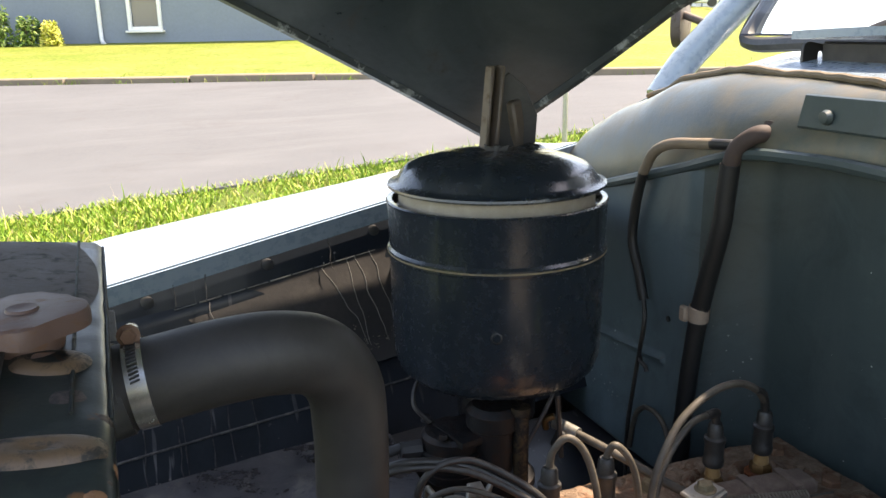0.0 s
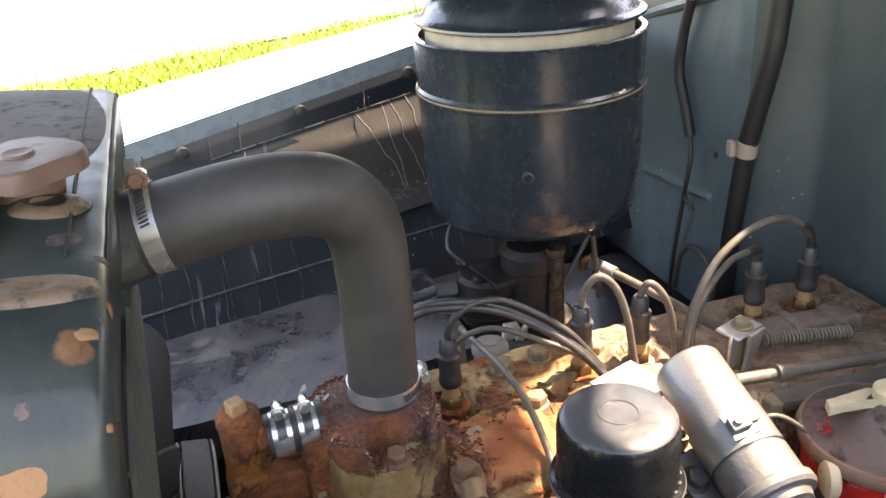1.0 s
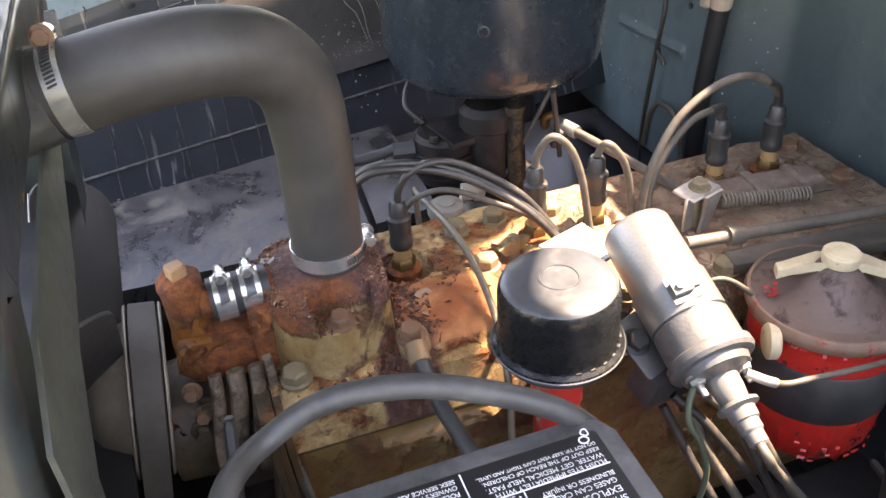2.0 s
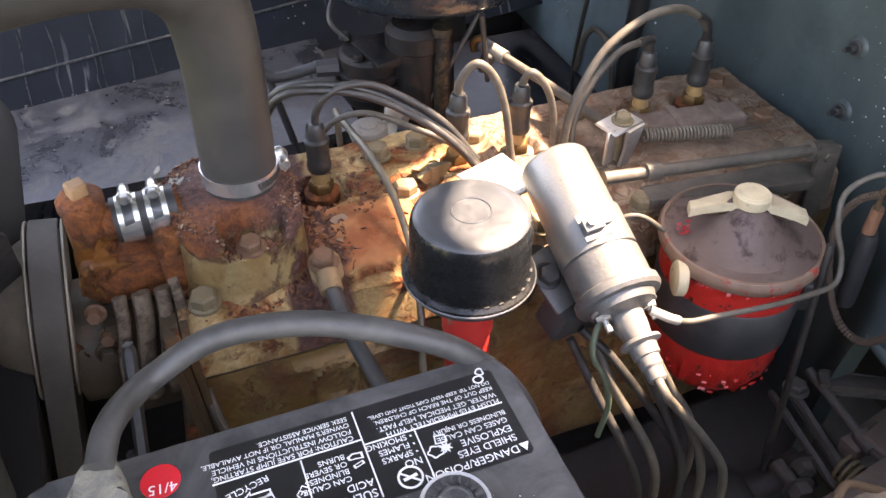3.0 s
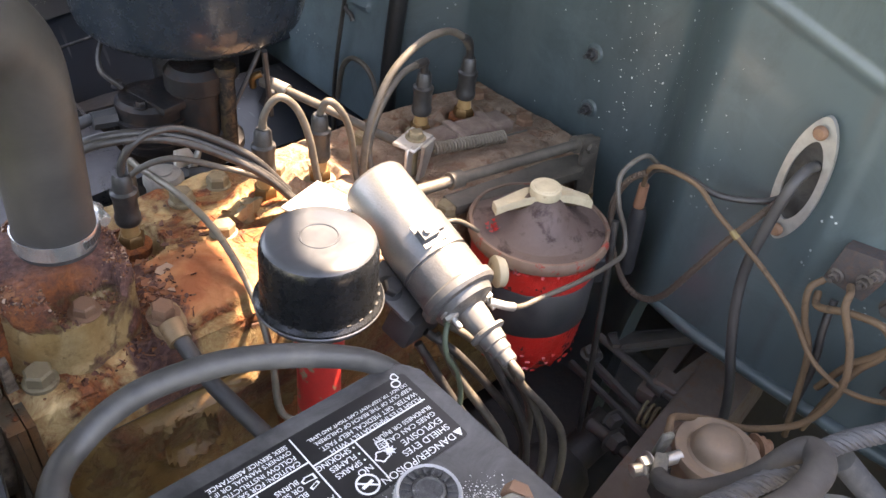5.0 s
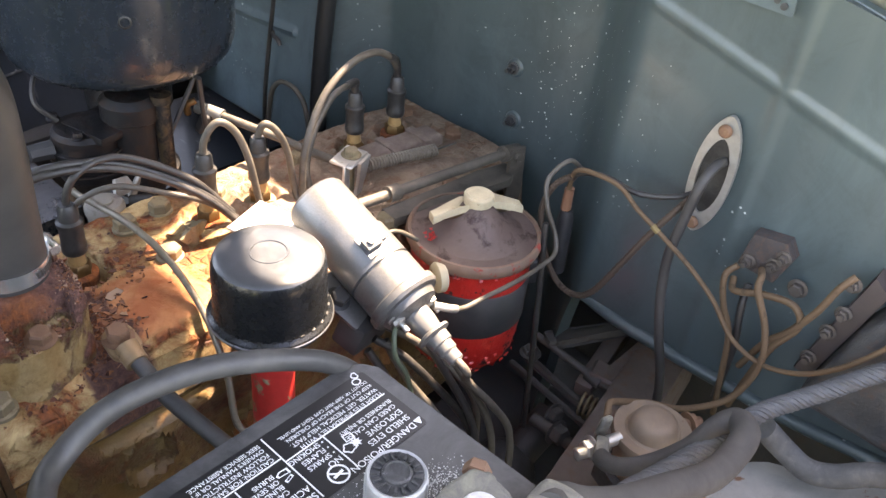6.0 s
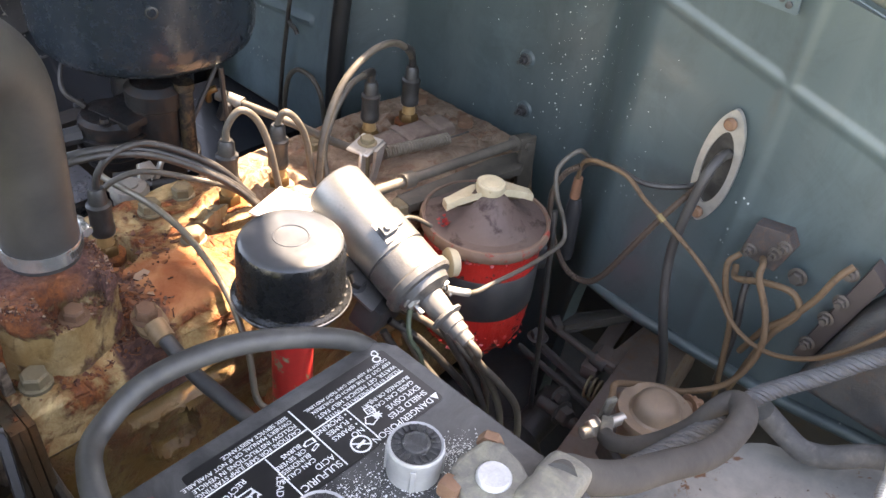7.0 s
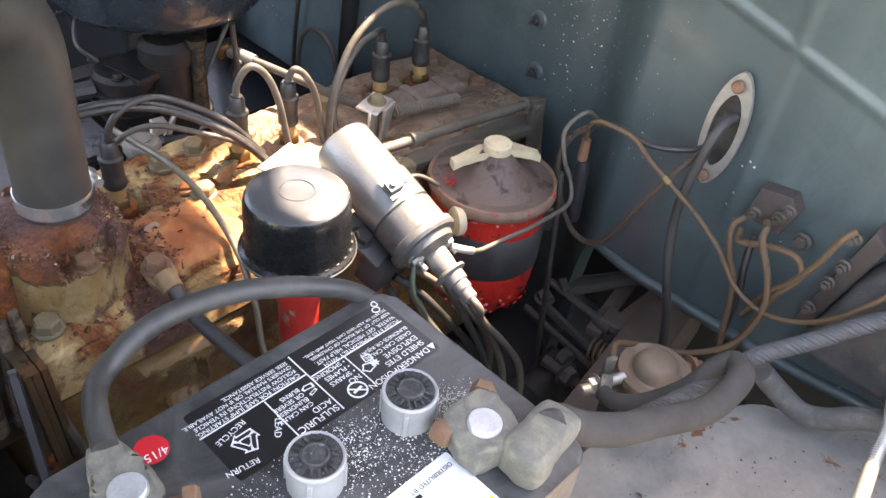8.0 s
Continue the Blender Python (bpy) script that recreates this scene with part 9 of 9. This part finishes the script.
lathe(bm, [(0.0118, -0.010), (0.0130, -0.009), (0.0130, 0.009), (0.0118, 0.010)], (0.658, 0.787, 1.0), (0.02, 0.13, -1), 24, False)
box(bm, (0.642, 0.795, 1.0), (0.008, 0.012, 0.02), None, 0.002, 1)
whole("hose_clip", bm, worn("faded_clip", (0.30, 0.23, 0.18), rough=0.7), (0.658, 0.787, 1.0), "faded tan clip round the heater hose", "clip")
wiper = thing("wiper_hose", (0.655, 0.88, 1.1), "wiper vacuum hose, tan at its upper bend, black below", "hose")
bm = B()
tube(bm, [(0.690, 0.742, 1.212), (0.665, 0.760, 1.212), (0.658, 0.784, 1.2105)], 0.0064, 14, 8)
part("black_end", bm, HOSE_BLACK, wiper)
bm = B()
tube(bm, [(0.659, 0.782, 1.2107), (0.655, 0.800, 1.209), (0.652, 0.850, 1.203), (0.652, 0.885, 1.188), (0.653, 0.908, 1.158)], 0.0068, 14, 8)
part("tan_bend", bm, worn("tan_hose", (0.20, 0.155, 0.11), wear=(0.10, 0.08, 0.06), rough=0.7, big=9, lo=0.6, hi=0.8), wiper, "tan perished bend")
bm = B()
tube(bm, [(0.653, 0.907, 1.160), (0.654, 0.918, 1.13), (0.655, 0.926, 1.10), (0.655, 0.928, 1.06), (0.655, 0.910, 1.02), (0.655, 0.896, 0.985)], 0.0068, 14, 8)
part("hose", bm, HOSE_BLACK, wiper)
wire("vacuum_wire", [(0.655, 0.897, 0.99), (0.648, 0.883, 0.96), (0.646, 0.891, 0.90), (0.645, 0.905, 0.807), (0.645, 0.908, 0.74), (0.645, 0.90, 0.66)], 0.0032, DARK_WIRE, (0.65, 0.89, 0.9), "thin dark pipe below the wiper hose", "pipe")
wire("small_pipe", [(0.640, 0.893, 0.770), (0.640, 0.884, 0.818), (0.640, 0.868, 0.840), (0.640, 0.851, 0.846), (0.640, 0.828, 0.842), (0.64, 0.81, 0.82), (0.64, 0.80, 0.76)], 0.0036, OLD_WIRE, (0.64, 0.85, 0.82), "small bent pipe low on the firewall", "pipe")
wire("hooked_pipe", [(0.648, 0.888, 0.905), (0.642, 0.878, 0.904), (0.640, 0.866, 0.902), (0.640, 0.862, 0.896)], 0.0032, DARK_WIRE, (0.645, 0.88, 0.9), "short hooked stub on the thin pipe", "pipe")

# ---- low dark parts between filter and firewall ----
rail = thing("frame_rail", (0.6, 0.28, 0.55), "brown-painted chassis rail under the firewall", "chassis rail")
bm = B()
def rail_box(a, b, w, h):
    a, b = Vector(a), Vector(b)
    u = (b - a).normalized()
    v = Vector((0, 0, 1)).cross(u).normalized()
    box(bm, (a + b) / 2, ((b - a).length, w, h), Matrix((u, v, u.cross(v))).transposed().to_4x4(), 0.006, 2)
rail_box((0.30, 0.210, 0.60), (0.80, 0.280, 0.66), 0.060, 0.10)
part("web", bm, FRAME_BROWN, rail)
bm = B()
rail_box((0.64, 0.318, 0.66), (0.80, 0.345, 0.68), 0.022, 0.022)
part("flange", bm, FRAME_BROWN, rail)
link = thing("clutch_linkage", (0.62, 0.36, 0.62), "greasy clutch and brake linkage with a coil spring", "linkage")
bm = B()
rail_box((0.650, 0.384, 0.692), (0.755, 0.320, 0.692), 0.020, 0.006)
rail_box((0.654, 0.372, 0.690), (0.745, 0.318, 0.696), 0.004, 0.014)
part("arm", bm, LINK_IRON, link)
bm = B()
rod(bm, (0.655, 0.400, 0.684), (0.652, 0.290, 0.676), 0.0048, seg=12)
rod(bm, (0.653, 0.322, 0.679), (0.652, 0.302, 0.677), 0.009, seg=12)
part("rod", bm, LINK_IRON, link)
bm = B()
rail_box((0.631, 0.415, 0.645), (0.618, 0.280, 0.636), 0.0085, 0.009)
part("lever", bm, LINK_IRON, link)
bm = B()
rail_box((0.644, 0.405, 0.656), (0.632, 0.305, 0.646), 0.007, 0.012)
hex_bolt(bm, (0.644, 0.397, 0.662), (0, 0, 1), 0.010, 0.008)
part("lever", bm, LINK_IRON, link)
bm = B()
ax = Vector((0.10, -1.0, 0.0)).normalized()
pts = [Vector((0.634, 0.312, 0.650)) + ax * (0.0068 * i / 10) + (Vector((1, 0.1, 0)) * math.cos(i * math.pi / 5) + Vector((0, 0, 1)) * math.sin(i * math.pi / 5)) * 0.0135 for i in range(61)]
tube(bm, pts, 0.0020, 6, 1)
part("spring", bm, DULL_BOLT, link, "bright coil spring")
bm = B()
rod(bm, (0.590, 0.345, 0.630), (0.588, 0.285, 0.632), 0.0075, seg=12)
hex_bolt(bm, (0.586, 0.312, 0.638), (-0.2, -1, 0.1), 0.012, 0.012)
hex_bolt(bm, (0.606, 0.330, 0.640), (-0.3, -1, 0.1), 0.010, 0.009)
part("pivot", bm, LINK_IRON, link)
bm = B()
rail_box((0.655, 0.300, 0.678), (0.780, 0.288, 0.700), 0.020, 0.016)
box(bm, (0.664, 0.302, 0.682), (0.030, 0.040, 0.010), pose(0, 0, 0, 6, 0, 14), 0.003, 1)
part("bracket", bm, FRAME_BROWN, link, "brown bracket bar")
column = thing("steering_box", (0.56, 0.33, 0.52), "dark greasy steering box", "steering box")
bm = B()
lathe(bm, [(0.03, 0), (0.045, 0.01), (0.05, 0.05), (0.035, 0.09), (0.022, 0.10), (0.022, 0.16)], (0.50, 0.36, 0.52), (0.8, -0.1, 0.5), 26)
part("housing", bm, GREASE, column)
# grease-black splash plate under the linkages
bm = B()
box(bm, (0.45, 0.33, 0.50), (0.75, 0.34, 0.02), pose(0, 0, 0, 0, -4, 0))
whole("splash_tray", bm, GREASE, (0.45, 0.33, 0.5), "greasy black plate below the linkages", "panel", kind="structure")

# brackets at the front of the bay, beside the battery
brace = thing("radiator_brace", (0.03, 0.38, 0.85), "thin grey steel stay beside the battery", "stay")
bm = B()
rail_box((0.048, 0.43, 0.93), (0.030, 0.36, 0.80), 0.007, 0.003)
part("stay", bm, BLACK_METAL, brace)
bm = B()
rail_box((0.030, 0.40, 0.86), (0.062, 0.38, 0.80), 0.007, 0.007)
part("strut", bm, BLACK_METAL, brace)
tray = thing("battery_tray", (0.121, 0.198, 0.74), "dark steel battery tray with a rolled edge", "tray")
bm = B()
box(bm, (0.121, 0.198, 0.757), (0.27, 0.20, 0.014), None, 0.003, 1)
part("base", bm, BLACK_METAL, tray)
bm = B()
tube(bm, [(0.255, 0.099, 0.772), (0.256, 0.2, 0.772), (0.255, 0.297, 0.772)], 0.006, 8, 6)
part("edge", bm, BLACK_METAL, tray)
# leaf litter and rust crumbs on the apron
bm = B()
rnd = random.Random(77)
for i in range(260):
    x, y = rnd.uniform(0.26, 0.60), rnd.uniform(-0.1, 0.13)
    if x > 0.49 + (0.12 - y) * 0.8:
        continue
    r = rnd.uniform(0.0004, 0.0013) * (1 if rnd.random() < 0.9 else 2.6)
    a0 = rnd.uniform(0, 6.28)
    z = tray_z(x, y) + 0.0012
    ring = [bm.verts.new((x + r * rnd.uniform(0.5, 1.4) * math.cos(a0 + k * 1.256), y + r * rnd.uniform(0.5, 1.4) * math.sin(a0 + k * 1.256), z + rnd.uniform(0, 0.0016))) for k in range(5)]
    bm.faces.new(ring)
whole("litter", bm, worn("leaf_crumbs", (0.07, 0.045, 0.03), wear=(0.4, 0.34, 0.26), rough=0.9, big=40), (0.4, 0, 0.8), "dark crumbs of leaf and rust on the apron", "debris", kind="stuff")


# ---- outer sides of the truck's nose, out of the bay's sight ----
def skirt(y0, y1):
    bm = B()
    sheet(bm, lambda u, v: (-0.6 + 1.32 * u, y0 + (y1 - y0) * (1 - v) ** 2, 0.34 + 0.50 * v + 0.30 * max(0, 1 - abs(-0.6 + 1.32 * u + 0.05) / 0.40) ** 0.5 * (1 - v)), 40, 10, (0, 0.012, 0))
    return bm


whole("fender_side", skirt(1.49, 1.53), BODY_BLUE, (0, 1.5, 0.6), "pale blue outer side of the front fender", "fender", kind="structure")
whole("fender_side", skirt(-0.69, -0.73), BODY_BLUE, (0, -0.7, 0.6), "pale blue outer side of the driver's fender", "fender", kind="structure")
for y in (1.34, -0.62):
    wheel = thing("wheel", (-0.05, y, 0.34), "black tyre on a pale steel rim", "wheel", "front wheels")
    bm = B()
    lathe(bm, [(0.21, -0.08), (0.31, -0.085), (0.345, -0.06), (0.35, 0.0), (0.345, 0.06), (0.31, 0.085), (0.21, 0.08)], (-0.05, y, 0.345), (0, 1, 0), 40)
    part("tyre", bm, BOOT, wheel)
    bm = B()
    lathe(bm, [(0.0, -0.03), (0.10, -0.04), (0.21, -0.06), (0.215, 0.06), (0.10, 0.04), (0.0, 0.03)], (-0.05, y, 0.345), (0, 1, 0), 32)
    part("rim", bm, BODY_BLUE, wheel)
